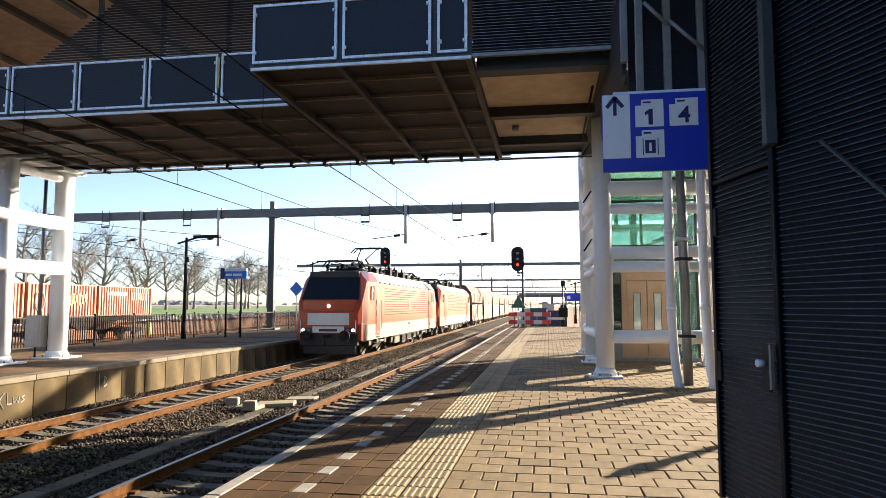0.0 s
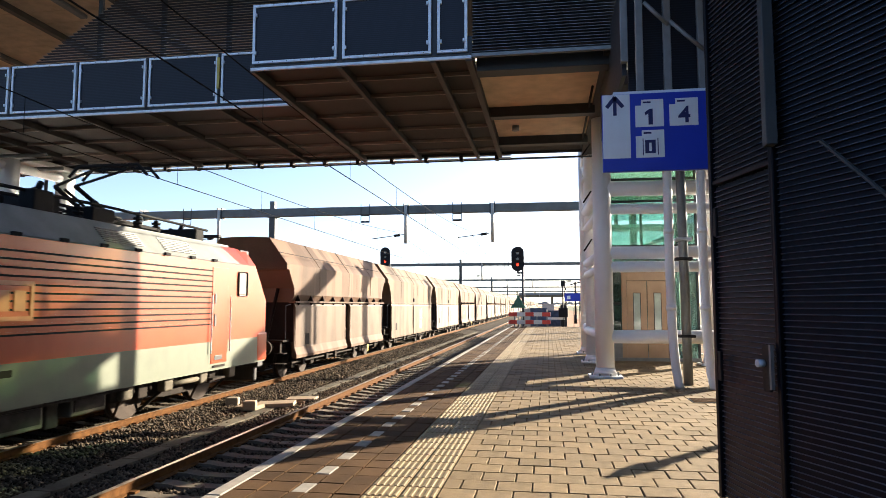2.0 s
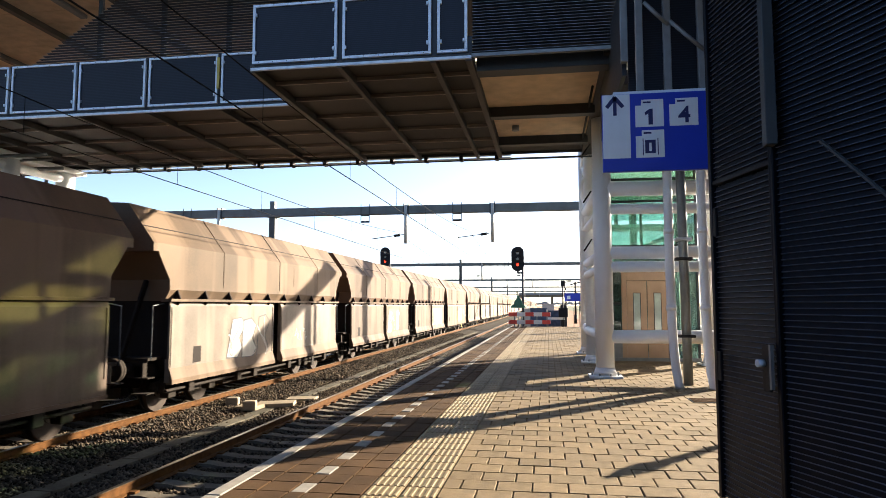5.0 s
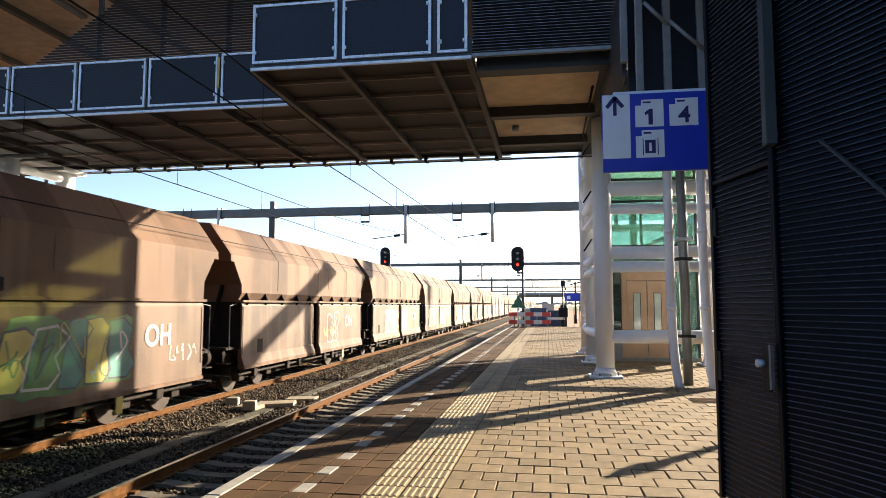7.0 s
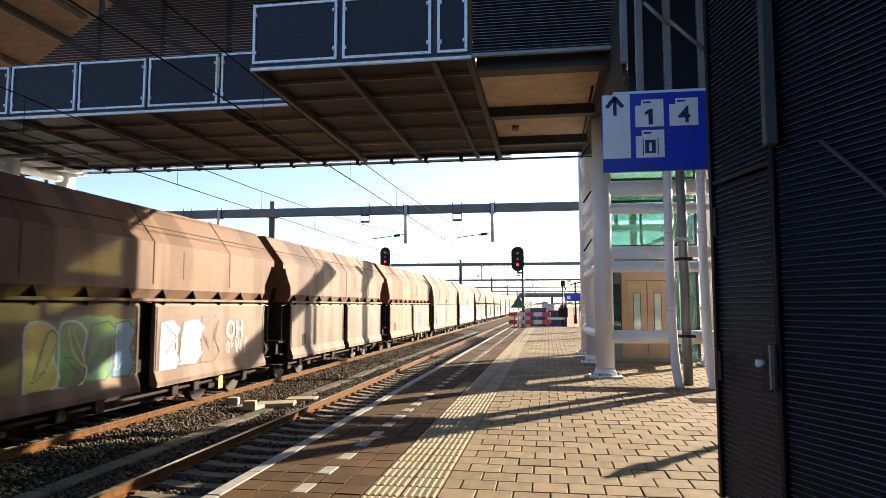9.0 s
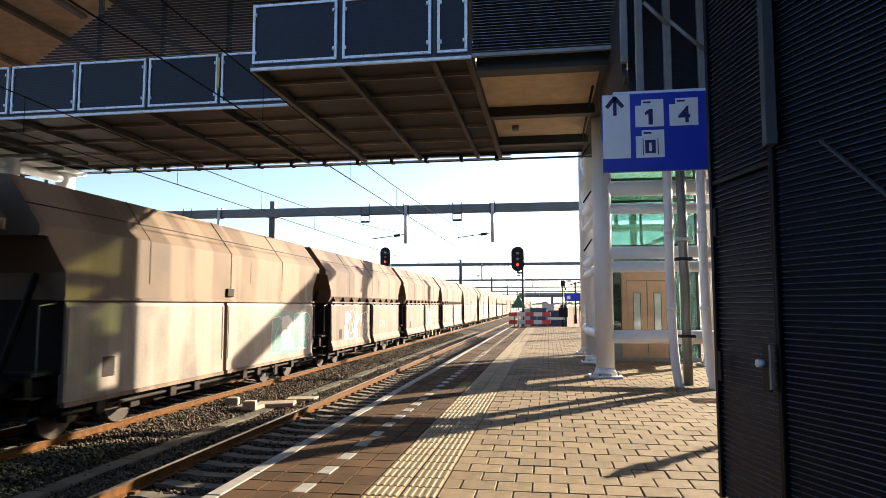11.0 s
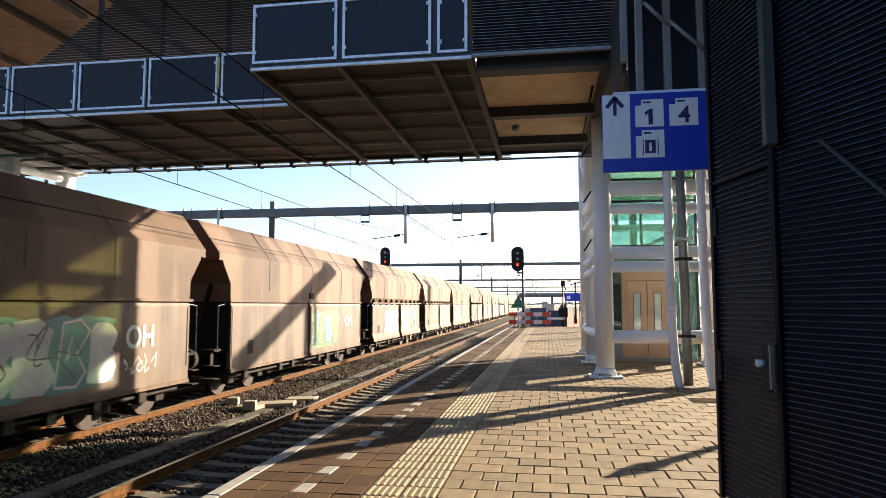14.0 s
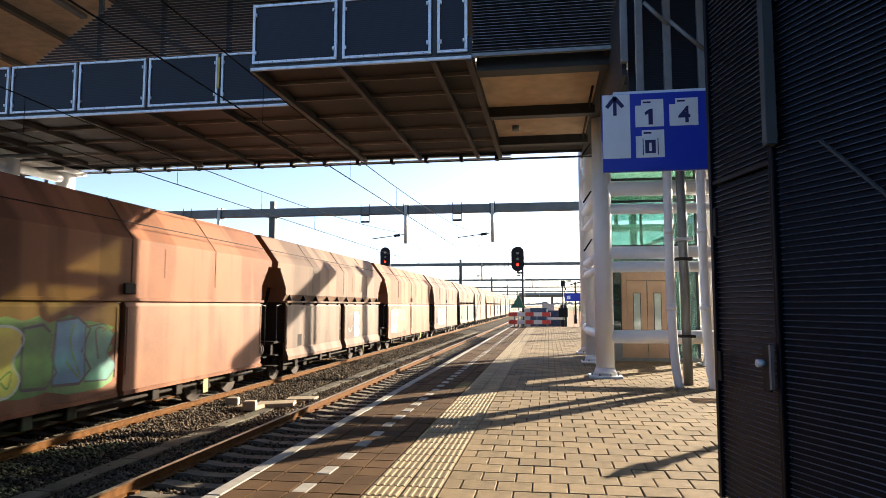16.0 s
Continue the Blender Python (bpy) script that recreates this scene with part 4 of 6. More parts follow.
# ---------- platform sign ----------
def sign():
    s = thing("platform_sign", "blue platform direction sign with white pictograms", "sign", pose(0.67, 8.0, 3.18))
    W, H = 1.22, 0.94
    part("board", abox(0, W, 0, 0.06, 0, H, 0.008), M["blue"], s, "glossy blue sign board")
    part("backing", abox(0.14, W + 0.04, 0.06, 0.14, 0.08, H + 0.05, 0.006), M["sign_white"], s, "pale sign box behind the board")
    e = -0.004
    part("arrow_field", abox(0.006, 0.325, e, 0.0, 0.16, H - 0.006), M["sign_white"], s)
    b = bmesh.new()
    def bar(x0, z0, x1, z1, w):
        d = Vector((x1 - x0, 0, z1 - z0))
        n = Vector((-d.z, 0, d.x)).normalized() * w / 2
        q = [Vector((x0, 0, z0)) - n, Vector((x1, 0, z1)) - n, Vector((x1, 0, z1)) + n, Vector((x0, 0, z0)) + n]
        v0 = [b.verts.new(p + Vector((0, e - 0.004, 0))) for p in q]
        v1 = [b.verts.new(p + Vector((0, e - 0.0005, 0))) for p in q]
        b.faces.new(v0)
        for i in range(4):
            b.faces.new((v0[i], v0[(i + 1) % 4], v1[(i + 1) % 4], v1[i]))
    bar(0.15, 0.68, 0.15, 0.9, 0.04)
    bar(0.055, 0.78, 0.155, 0.905, 0.045)
    bar(0.245, 0.78, 0.145, 0.905, 0.045)
    bmesh.ops.recalc_face_normals(b, faces=b.faces)
    part("arrow", b, M["sign_ink"], s)
    def pict(x, z, name):
        b = bmesh.new()
        prism(b, [(x, z), (x + 0.325, z), (x + 0.325, z + 0.33), (x + 0.07, z + 0.33), (x + 0.07, z + 0.26), (x, z + 0.26)], "y", e, 0.0)
        p = part("pictogram", b, M["sign_white"], s)
        part("caption_bar", abox(x + 0.09, x + 0.18, e - 0.003, e - 0.0005, z + 0.285, z + 0.305), M["sign_ink"], p)
        return p
    for x, t in ((0.385, "1"), (0.775, "4")):
        p = pict(x, 0.53, t)
        if t == "1":
            bm1 = bmesh.new()
            prism(bm1, [(x + 0.15, 0.555), (x + 0.2, 0.555), (x + 0.2, 0.745), (x + 0.165, 0.745), (x + 0.11, 0.705), (x + 0.11, 0.665), (x + 0.15, 0.69)], "y", e - 0.004, e - 0.0005)
            part("numeral", bm1, M["sign_ink"], p)
            continue
        text("numeral", t, 0.27, pose(x + 0.17, e - 0.003, 0.65, 90, 0, 0), M["sign_ink"], p)
    p = pict(0.385, 0.16, "lift")
    part("lift_symbol", abox(0.49, 0.61, e - 0.003, e - 0.0005, 0.21, 0.37), M["sign_ink"], p)
    for x in (0.462, 0.632):
        part("symbol_bar", abox(x, x + 0.01, e - 0.003, e - 0.0005, 0.19, 0.39), M["sign_ink"], p)
    part("symbol_bar", abox(0.535, 0.563, e - 0.005, e - 0.003, 0.235, 0.335), M["sign_white"], p)
    for x in (0.66, 1.04):
        part("arm", abox(x - 0.03, x + 0.03, 0.1, 1.46, 0.88, 0.98), M["dark_steel"], s)


sign()


# ---------- louvred stair enclosure ----------
def enclosure():
    P0, P1 = Vector((1.43, 5.99, 0)), Vector((1.64, 5.09, 0))
    d2 = Vector((0.397, -0.918, 0))
    P2 = P1 + d2 * 7.0
    def run(a, b, z0, z1, n_posts, label):
        d = b - a
        ang = math.degrees(math.atan2(d.y, d.x))
        m = pose(a.x, a.y, 0, 0, 0, ang)
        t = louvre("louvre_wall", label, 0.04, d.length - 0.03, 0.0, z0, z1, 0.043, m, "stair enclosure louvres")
        for i in range(n_posts + 1):
            x = d.length * i / n_posts
            part("post", abox(x - 0.025, x + 0.025, -0.03, 0.04, z0 - 0.02, z1 + 0.02, 0.006), M["slat"], t)
        part("back_sheet", abox(0.02, d.length - 0.02, 0.06, 0.075, z0 - 0.03, z1 + 0.03), M["black"], t)
        n = int(d.length / 0.05)
        b2 = bmesh.new()
        for i in range(n):
            box(b2, 0.05 + i * 0.05, 0.058 + i * 0.05, 0.028, 0.04, z0, z1)
        part("grid_wires", b2, M["dark_steel"], t)
        return t
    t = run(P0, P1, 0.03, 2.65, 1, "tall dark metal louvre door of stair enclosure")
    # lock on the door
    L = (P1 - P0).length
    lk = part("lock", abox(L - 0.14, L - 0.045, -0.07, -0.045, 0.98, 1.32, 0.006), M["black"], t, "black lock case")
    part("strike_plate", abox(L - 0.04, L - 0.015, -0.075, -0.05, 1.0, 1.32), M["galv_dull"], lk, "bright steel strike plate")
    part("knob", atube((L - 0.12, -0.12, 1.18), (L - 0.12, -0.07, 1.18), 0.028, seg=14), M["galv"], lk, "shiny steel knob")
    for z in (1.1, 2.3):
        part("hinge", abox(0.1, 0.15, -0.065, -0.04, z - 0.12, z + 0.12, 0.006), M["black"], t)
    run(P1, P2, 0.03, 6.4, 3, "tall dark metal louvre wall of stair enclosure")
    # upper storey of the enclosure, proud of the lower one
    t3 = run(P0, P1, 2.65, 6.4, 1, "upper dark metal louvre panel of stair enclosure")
    part("transom", abox(-0.03, L + 0.03, -0.02, 0.04, 2.63, 2.67, 0.006), M["slat"], t3)
    ob = part("steel_channel", abox(-0.04, 0.04, -0.05, 0.05, 2.75, 5.6, 0.008), M["mast"])
    ob.matrix_basis = pose(1.6, 5.02, 0)
    tagged(ob, "blue-grey steel channel fixed to the louvre wall", "channel")
    ob = part("diagonal_angle", atube((1.782, 4.611, 2.674), (1.99, 4.129, 2.177), 0.014, seg=6), M["mast"])
    tagged(ob, "thin grey steel angle fixed diagonally to the louvre wall", "brace")
    # stair carcass behind: roof and far side
    part("enclosure_roof", abox(1.5, 7.0, -3, 8.6, 6.45, 6.6), M["dark_steel"], t3)
    st = thing("steel_staircase", "dark steel stair framework above the platform sign", "staircase")
    for x in (1.12, 1.33, 1.71, 2.17):
        part("upright", abox(x - 0.05, x + 0.05, 9.45, 9.55, 4.02 if x > 1.2 else 5.05, 7.4, 0.008), M["galv_dull"], st)
    for a, b in (((1.4, 9.45, 5.9), (1.72, 9.45, 5.55)), ((1.75, 9.45, 5.6), (2.2, 9.45, 5.15)), ((2.1, 9.4, 6.0), (2.6, 9.4, 5.75))):
        part("brace", atube(a, b, 0.03, seg=8), M["galv_dull"], st)
    part("string_plate", abox(1.1, 1.16, 9.6, 13.5, 4.9, 6.3), M["dark_steel"], st)
    part("back_plate", abox(1.2, 5.0, 9.75, 9.8, 4.3, 7.4), M["panel"], st)
    part("soffit_board", abox(1.2, 4.0, 7.2, 9.4, 6.3, 6.36), M["wood"], st, "plywood soffit board")
    part("base_beam", abox(1.2, 4.5, 9.4, 9.75, 4.2, 4.35), M["dark_steel"], st)


enclosure()


def sky_blockers():
    """Unseen plain walls, deck and canopy, added around the viewpoint to block sky light."""
    w = tagged(part("blocker_east", abox(6.6, 6.9, -34, 8.0, -1.0, 6.4), M["concrete"]), "plain brown concrete wall, unseen, added to block sky light", "wall", kind="structure")
    w = tagged(part("blocker_tall", abox(14.4, 15.0, -34, 19, -1.1, 16.0), M["concrete"]), "tall brown concrete block beyond the platform, unseen, added to block sky light", "wall", kind="structure")
    w = tagged(part("blocker_far_east", abox(14.4, 14.8, 19, 55, -1.1, 3.2), M["concrete"]), "low brown concrete wall beyond the platform, unseen, added to block sky light", "wall", kind="structure")
    v = tagged(part("viaduct", abox(-46, 6.6, -46, -12.5, 5.3, 6.6), M["soffit"]), "wide plain deck behind the viewpoint, unseen, added to block sky light", "viaduct", kind="structure")
    for x in (-14.5, -20.5, -34, -45):
        part("pier", abox(x - 0.5, x + 0.5, -44, -14, -1.05, 5.3), M["concrete"], v)
    w = tagged(part("canopy", abox(-2.6, 6.6, -34, -8.0, 4.3, 4.6), M["soffit"]), "plain dark canopy, unseen, added to block sky light", "canopy", kind="structure")
    w = tagged(part("blocker_column", abox(1.8, 2.2, -12.2, -11.8, 0, 4.3), M["concrete"]), "plain concrete column, unseen, added under the light-blocking canopy", "column", kind="structure")


sky_blockers()


def shadow_fin():
    """Unseen tapered plate behind the enclosure, added only for the pointed shadow it casts."""
    t = thing("stair_handrail", "grey tapered plate behind the stair enclosure, unseen, added for its shadow", "handrail")
    b = bmesh.new()
    tip, root = Vector((4.37, 11.0, 1.77)), Vector((7.2, 14.3, 2.24))
    d = root - tip
    n = Vector((d.y, -d.x, 0)).normalized()
    rows = []
    for u, w in ((0, 0.01), (0.12, 0.1), (0.24, 0.15), (0.38, 0.09), (1, 0.07)):
        p = tip + d * u
        up = Vector((0, 0, 0.015))
        rows.append([p - n * w - up, p + n * w - up, p + n * w + up, p - n * w + up])
    loft(b, rows)
    part("plate", b, M["galv_dull"], t)
    part("post", atube((7.1, 14.2, 0), (7.1, 14.2, 2.2), 0.04), M["galv_dull"], t)


shadow_fin()


# ---------- overhead line ----------
def portal(y, z0, z1, xl, xr, masts, droppers, brackets, mast_w=0.3, top=None):
    p = thing("catenary_portal", "grey steel catenary portal spanning the tracks", "catenary portal", pose(0, y, 0), group="catenary portals")
    bm = part("beam", abox(xl, xr, -0.22, 0.22, z0, z1, 0.02), M["portal"], p)
    for x in masts:
        h = mast_w / 2
        c = part("mast", abox(x - h, x + h, -h, h, 0 if x < -15 or x > -3 else -1.0, z0, 0.02), M["mast"], p)
        part("mast_cap", abox(x - h * 0.8, x + h * 0.8, -h, h, z1, z1 + 0.5, 0.02), M["portal"], c)
        part("foot", abox(x - h * 2.2, x + h * 2.2, -h * 2, h * 2, 0 if x < -15 or x > -3 else -1.0, 0.12 if x < -15 or x > -3 else -0.9, 0.02), M["portal"], c)
        part("cap_plate", abox(x - h * 2, x + h * 2, -h * 1.4, h * 1.4, z0 - 0.05, z0, 0.005), M["portal"], c)
    for x in droppers:
        t = part("drop_tube", atube((x, -0.3, z0 - 1.95), (x, -0.3, z1), 0.1, seg=12), M["grey_box"], p)
        part("clamp", abox(x - 0.18, x - 0.12, -0.27, 0.27, z0 - 0.1, z1 + 0.12), M["dark_steel"], t)
        part("clamp", abox(x + 0.12, x + 0.18, -0.27, 0.27, z0 - 0.1, z1 + 0.12), M["dark_steel"], t)
        part("insulator", atube((x - 0.75, -0.3, z0 - 1.45), (x - 0.35, -0.3, z0 - 1.4), 0.09, seg=10), M["black"], t)
        part("steady_arm", atube((x - 2.2, -0.3, z0 - 1.62), (x, -0.3, z0 - 1.35), 0.025, seg=6), M["dark_steel"], t)
    for x in brackets:
        b = bmesh.new()
        for a in (-0.28, 0.28):
            tube(b, (x + a, -0.3, z0 - 0.55), (x + a, -0.3, z1 + 0.12), 0.025, seg=6)
        tube(b, (x - 0.28, -0.3, z0 - 0.5), (x + 0.28, -0.3, z0 - 0.5), 0.06, seg=8)
        tube(b, (x - 0.28, -0.3, z0 - 0.1), (x + 0.28, -0.3, z0 - 0.1), 0.03, seg=8)
        part("wire_bracket", b, M["dark_steel"], p)
    return p


portal(41.9, 7.52, 8.05, -52, 3.3, (-18.15, 3.05), (-27.6, -21.9, -9.0, -3.4), (-30.3, -24.2, -11.7, -5.65), 0.42)
portal(92, 7.1, 7.5, -36, 14, (-12.0, 12), (-27.6, -9.0, -3.4), (-24, -5.6), 0.4)
for yy in (150, 210, 275, 340):
    portal(yy, 7.1, 7.5, -36, 26, (-12.5, 20), (-9.0, -3.4), (), 0.4)


def wires():
    for x, name in ((TRAIN_X + 0.05, "train"), (NEAR_X + 0.02, "near"), (-22.4, "yard"), (-27.9, "yard")):
        w = thing("overhead_wire", "dark overhead contact wire with messenger above the track", "overhead wire", group="overhead wires")
        part("contact_wire", atube((x, -20, 4.74), (x, 420, 4.74), 0.012 if x > -15 else 0.018, seg=5), M["wire"], w)
        supports = [-10, 41.6, 91.7, 149.7, 209.7, 274.7, 339.7, 420]
        b = bmesh.new()
        for a, c in zip(supports[:-1], supports[1:]):
            pts = []
            for i in range(13):
                u = i / 12
                pts.append((x, a + (c - a) * u, 6.3 - 3.6 * u * (1 - u) * 1.0))
            path_tube(b, pts, 0.012 if x > -15 else 0.018, 5)
            if a < 150:
                for i in range(1, 10):
                    u = i / 10
                    part("dropper", atube((x, a + (c - a) * u, 4.74), (x, a + (c - a) * u, 6.3 - 3.6 * u * (1 - u)), 0.006, seg=4), M["wire"], w)
        part("messenger_wire", b, M["wire"], w)


wires()


def platform_mast():
    """Unseen mast with a long cross arm behind the lift, placed for its shadow."""
    m = thing("catenary_mast", "grey steel mast with long cross arm hidden behind the lift, placed for its shadow", "mast", pose(4.55, 36.5, 0))
    part("mast", abox(-0.17, 0.17, -0.17, 0.17, 0, 7.45, 0.02), M["portal"], m)
    part("drop_tube", atube((-0.9, -0.36, 5.6), (-0.9, -0.36, 8.1), 0.11, seg=10), M["grey_box"], m)
    part("cross_arm", abox(-2.4, 4.5, -0.28, 0.28, 7.45, 8.05, 0.02), M["portal"], m)
    part("foot", abox(-0.4, 0.4, -0.4, 0.4, 0, 0.1, 0.02), M["portal"], m)


platform_mast()


# ---------- signals, lamps, signs ----------
def signal(x, y, z, base, label):
    s = thing("railway_signal", label, "railway signal", pose(x, y, 0), group="railway signals")
    b = bmesh.new()
    pts = []
    for i in range(20):
        a = i / 20 * 2 * math.pi
        pts.append((0.5 * math.cos(a), (0.47 + 0.0) * (1 if math.sin(a) > 0 else -1) + 0.5 * math.sin(a)))
    prism(b, pts, "y", -0.03, 0.03)
    h = part("backboard", b, M["black"], s, "black oval signal backboard")
    h.matrix_basis = pose(0, 0, z)
    hb = part("housing", abox(-0.2, 0.2, 0.03, 0.35, -0.6, 0.6, 0.05), M["black"], h)
    for k, q in enumerate((0.45, 0.0, -0.45)):
        part("lens", atube((0, -0.05, q), (0, -0.03, q), 0.11, seg=16), M["lamp_red"] if k == 2 else M["cab_window"], h, "lit red lens" if k == 2 else "")
        hd = bmesh.new()
        tube(hd, (0, -0.3, q + 0.02), (0, -0.03, q), 0.17, seg=16, caps=False)
        for f in list(hd.faces):
            if f.calc_center_median().z < q + 0.02:
                hd.faces.remove(f)
        part("hood", hd, M["black"], h)
    part("post", atube((0.38, 0.25, base), (0.38, 0.25, z + 0.3), 0.09, seg=10), M["dark_steel"], s)
    part("bracket", abox(-0.05, 0.4, 0.2, 0.3, z - 1.15, z - 1.02), M["dark_steel"], s)
    part("stem", abox(-0.08, 0.08, 0.15, 0.3, z - 1.1, z - 0.8), M["dark_steel"], s)
    part("step", abox(0.25, 0.52, 0.2, 0.3, z - 1.75, z - 1.7), M["dark_steel"], s)
    for zz in np.arange(base + 0.4, z - 1.4, 0.35):
        part("rung", abox(0.26, 0.5, 0.3, 0.33, zz, zz + 0.03), M["dark_steel"], s)


signal(-2.3, 52.0, 5.22, -1.05, "black railway signal showing red past the platform end")
signal(-15.65, 63.0, 6.3, 0.0, "black railway signal showing red on the opposite platform")


def lamp(x, y, h, arm, dx=1.0):
    l = thing("platform_lamp", "black platform lamp post with a long arm", "street lamp", pose(x, y, 0), group="platform lamps")
    part("post", atube((0, 0, 0), (0, 0, h), 0.1, 0.07, seg=12), M["black"], l)
    part("base", atube((0, 0, 0), (0, 0, 0.8), 0.13, seg=12), M["black"], l)
    part("arm", atube((-0.45 * dx, 0, h - 0.28), (0.5 * dx, 0, h - 0.02), 0.05, seg=8), M["black"], l)
    part("head", abox(min(0.4 * dx, arm * dx), max(0.4 * dx, arm * dx), -0.16, 0.16, h - 0.04, h + 0.1, 0.04), M["black"], l, "flat black lamp head")
    part("camera_ball", atube((0.12, -0.1, h - 1.2), (0.12, -0.1, h - 0.95), 0.1, seg=10), M["black"], l)


lamp(-17.38, 29.9, 4.9, 1.75)
lamp(-20.1, 55.0, 5.35, 1.6)
lamp(2.4, 60.0, 3.7, 0.9)
lamp(2.4, 96.0, 5.0, 0.9)


def small_signs():
    s = thing("station_name_sign", "blue station name board with pale upper edge", "sign", pose(-16.35, 31.5, 0))
    bd = part("board", abox(0, 1.38, -0.05, 0.05, 2.95, 3.32, 0.01), M["blue_light"], s)
    part("light_strip", abox(0.2, 1.38, -0.08, 0.08, 3.32, 3.47, 0.02), M["sign_white"], s)
    part("side_panel", abox(-0.02, 0.2, -0.07, 0.07, 2.93, 3.5, 0.01), M["sign_ink"], s)
    for a, b in ((0.26, 0.6), (0.66, 1.12)):
        part("name_bar", abox(a, b, -0.058, -0.05, 3.09, 3.2), M["sign_white"], bd)
    for x in (0.27, 1.07):
        part("post", atube((x, 0.06, 0), (x, 0.06, 2.95), 0.055, seg=10), M["black"], s)
    d = thing("diamond_sign", "blue diamond railway sign on a thin pole", "sign", pose(-17.23, 44.0, 0))
    b = bmesh.new()
    prism(b, [(0, -0.5), (0.46, 0), (0, 0.5), (-0.46, 0)], "y", -0.02, 0.02)
    q = part("plate", b, M["blue_light"], d)
    q.matrix_basis = pose(0, -0.06, 2.75)
    part("pole", atube((0, 0, 0), (0, 0, 3.1), 0.04, seg=8), M["galv_dull"], d)
    b = bmesh.new()
    prism(b, [(0, -0.53), (0.49, 0), (0, 0.53), (-0.49, 0)], "y", -0.012, 0.012)
    q = part("rim", b, M["sign_white"], d)
    q.matrix_basis = pose(0, -0.045, 2.75)
    p = thing("direction_board", "blue platform board on a black post", "sign", pose(1.45, 59.6, 0))
    part("board", abox(0, 1.5, -0.05, 0.05, 1.95, 2.65, 0.01), M["blue"], p)
    part("number_bar", abox(0.2, 0.5, -0.06, -0.05, 2.15, 2.45), M["sign_white"], p)
    for x in (0.15, 1.3):
        part("post", atube((x, 0.08, -1.05), (x, 0.08, 2.6), 0.04, seg=8), M["black"], p)


small_signs()


# ---------- platform end ----------
def platform_end():
    b = thing("barrier", "red and white striped barrier across the platform end", "barrier", pose(-2.95, 50.6, 0))
    for z in (0.78, 0.2):
        r = part("rail", abox(0, 3.15, -0.03, 0.03, z, z + 0.3, 0.006), M["hivis_white"], b, "white barrier board")
        for i in range(3):
            x = 0.0 + i * 1.25
            part("stripe", abox(x, min(x + 0.62, 3.15), -0.037, -0.03, z, z + 0.3), M["hivis_red"], r, "red stripe")
    for x in (0.45, 1.0, 2.1, 2.85):
        part("post", abox(x - 0.06, x + 0.06, 0.03, 0.13, 0, 1.1, 0.006), M["galv_dull"], b)
    c = thing("barrier", "red and white striped barrier beside the lift", "barrier", pose(3.15, 50.8, 0))
    r = part("rail", abox(0, 2.2, -0.03, 0.03, 0.3, 1.1, 0.006), M["hivis_white"], c)
    part("stripe", abox(0, 0.7, -0.037, -0.03, 0.3, 1.1), M["hivis_red"], r)
    for x in (0.1, 2.1):
        part("post", abox(x - 0.06, x + 0.06, 0.03, 0.1, 0, 1.1), M["galv_dull"], c)
    g = thing("covered_sign", "dark green triangular covered sign on a post", "sign", pose(-2.23, 50.9, 0))
    bm = bmesh.new()
    prism(bm, [(-0.56, 1.42), (0.56, 1.42), (0.45, 1.62), (0.3, 1.75), (0.28, 1.95), (0.12, 2.15), (0.08, 2.36), (-0.08, 2.36), (-0.14, 2.1), (-0.3, 1.9), (-0.33, 1.72), (-0.5, 1.6)], "y", -0.05, 0.05)
    part("sheet", bm, M["green_sheet"], g)
    part("post", atube((0, 0.08, 0), (0, 0.08, 1.6), 0.05, seg=8), M["galv_dull"], g)
    # crates and equipment behind the barrier
    for x, y, w, h, mt, lb in ((-0.75, 54, 1.3, 1.35, "blue_box", "blue-grey equipment crate past the platform end"), (0.6, 54.5, 1.2, 1.15, "blue_box", "blue-grey equipment crate past the platform end"), (1.2, 53.2, 0.5, 1.6, "dark_steel", "dark equipment cabinet past the platform end"),
                              (-1.6, 56, 0.9, 1.3, "grey_box", "grey relay cabinet beside the tracks"), (0.0, 58, 1.0, 1.7, "grey_box", "grey relay cabinet beside the tracks")):
        t = thing("equipment_cabinet", lb, "cabinet", pose(x, y, -1.05), group="equipment cabinets")
        part("body", abox(-w / 2, w / 2, -0.4, 0.4, 0.0, 1.05 + h, 0.03), M[mt], t)
        part("lid", abox(-w / 2 - 0.03, w / 2 + 0.03, -0.43, 0.43, 1.05 + h, 1.1 + h, 0.01), M[mt], t)
        part("door", abox(-w / 2 + 0.06, w / 2 - 0.06, -0.415, -0.4, 1.1, 0.95 + h), M[mt], t)
    s = thing("dwarf_signal", "black dwarf signal on a short post", "railway signal", pose(1.15, 52.4, 0))
    part("post", atube((0, 0, -1.05), (0, 0, 3.2), 0.06, seg=8), M["black"], s)
    part("head", abox(-0.16, 0.16, -0.12, 0.12, 3.1, 3.5, 0.03), M["black"], s)
    part("case", abox(-0.35, 0.35, -0.2, 0.2, 0.7, 1.4, 0.03), M["black"], s)
    part("boom", abox(-1.3, 0.1, -0.05, 0.05, 0.5, 0.68), M["hivis_white"], s)
    # far fence on the platform end
    f = thing("end_fence", "thin dark mesh fence past the platform end", "fence", pose(2.0, 53.5, 0))
    for i in range(8):
        part("post", atube((i * 0.6, 0, -1.05), (i * 0.6, 0, 1.4), 0.02, seg=6), M["dark_steel"], f)
    for z in (1.3, 0.4, -0.3):
        part("wire_rail", atube((0, 0, z), (4.2, 0, z), 0.012, seg=5), M["dark_steel"], f)


platform_end()


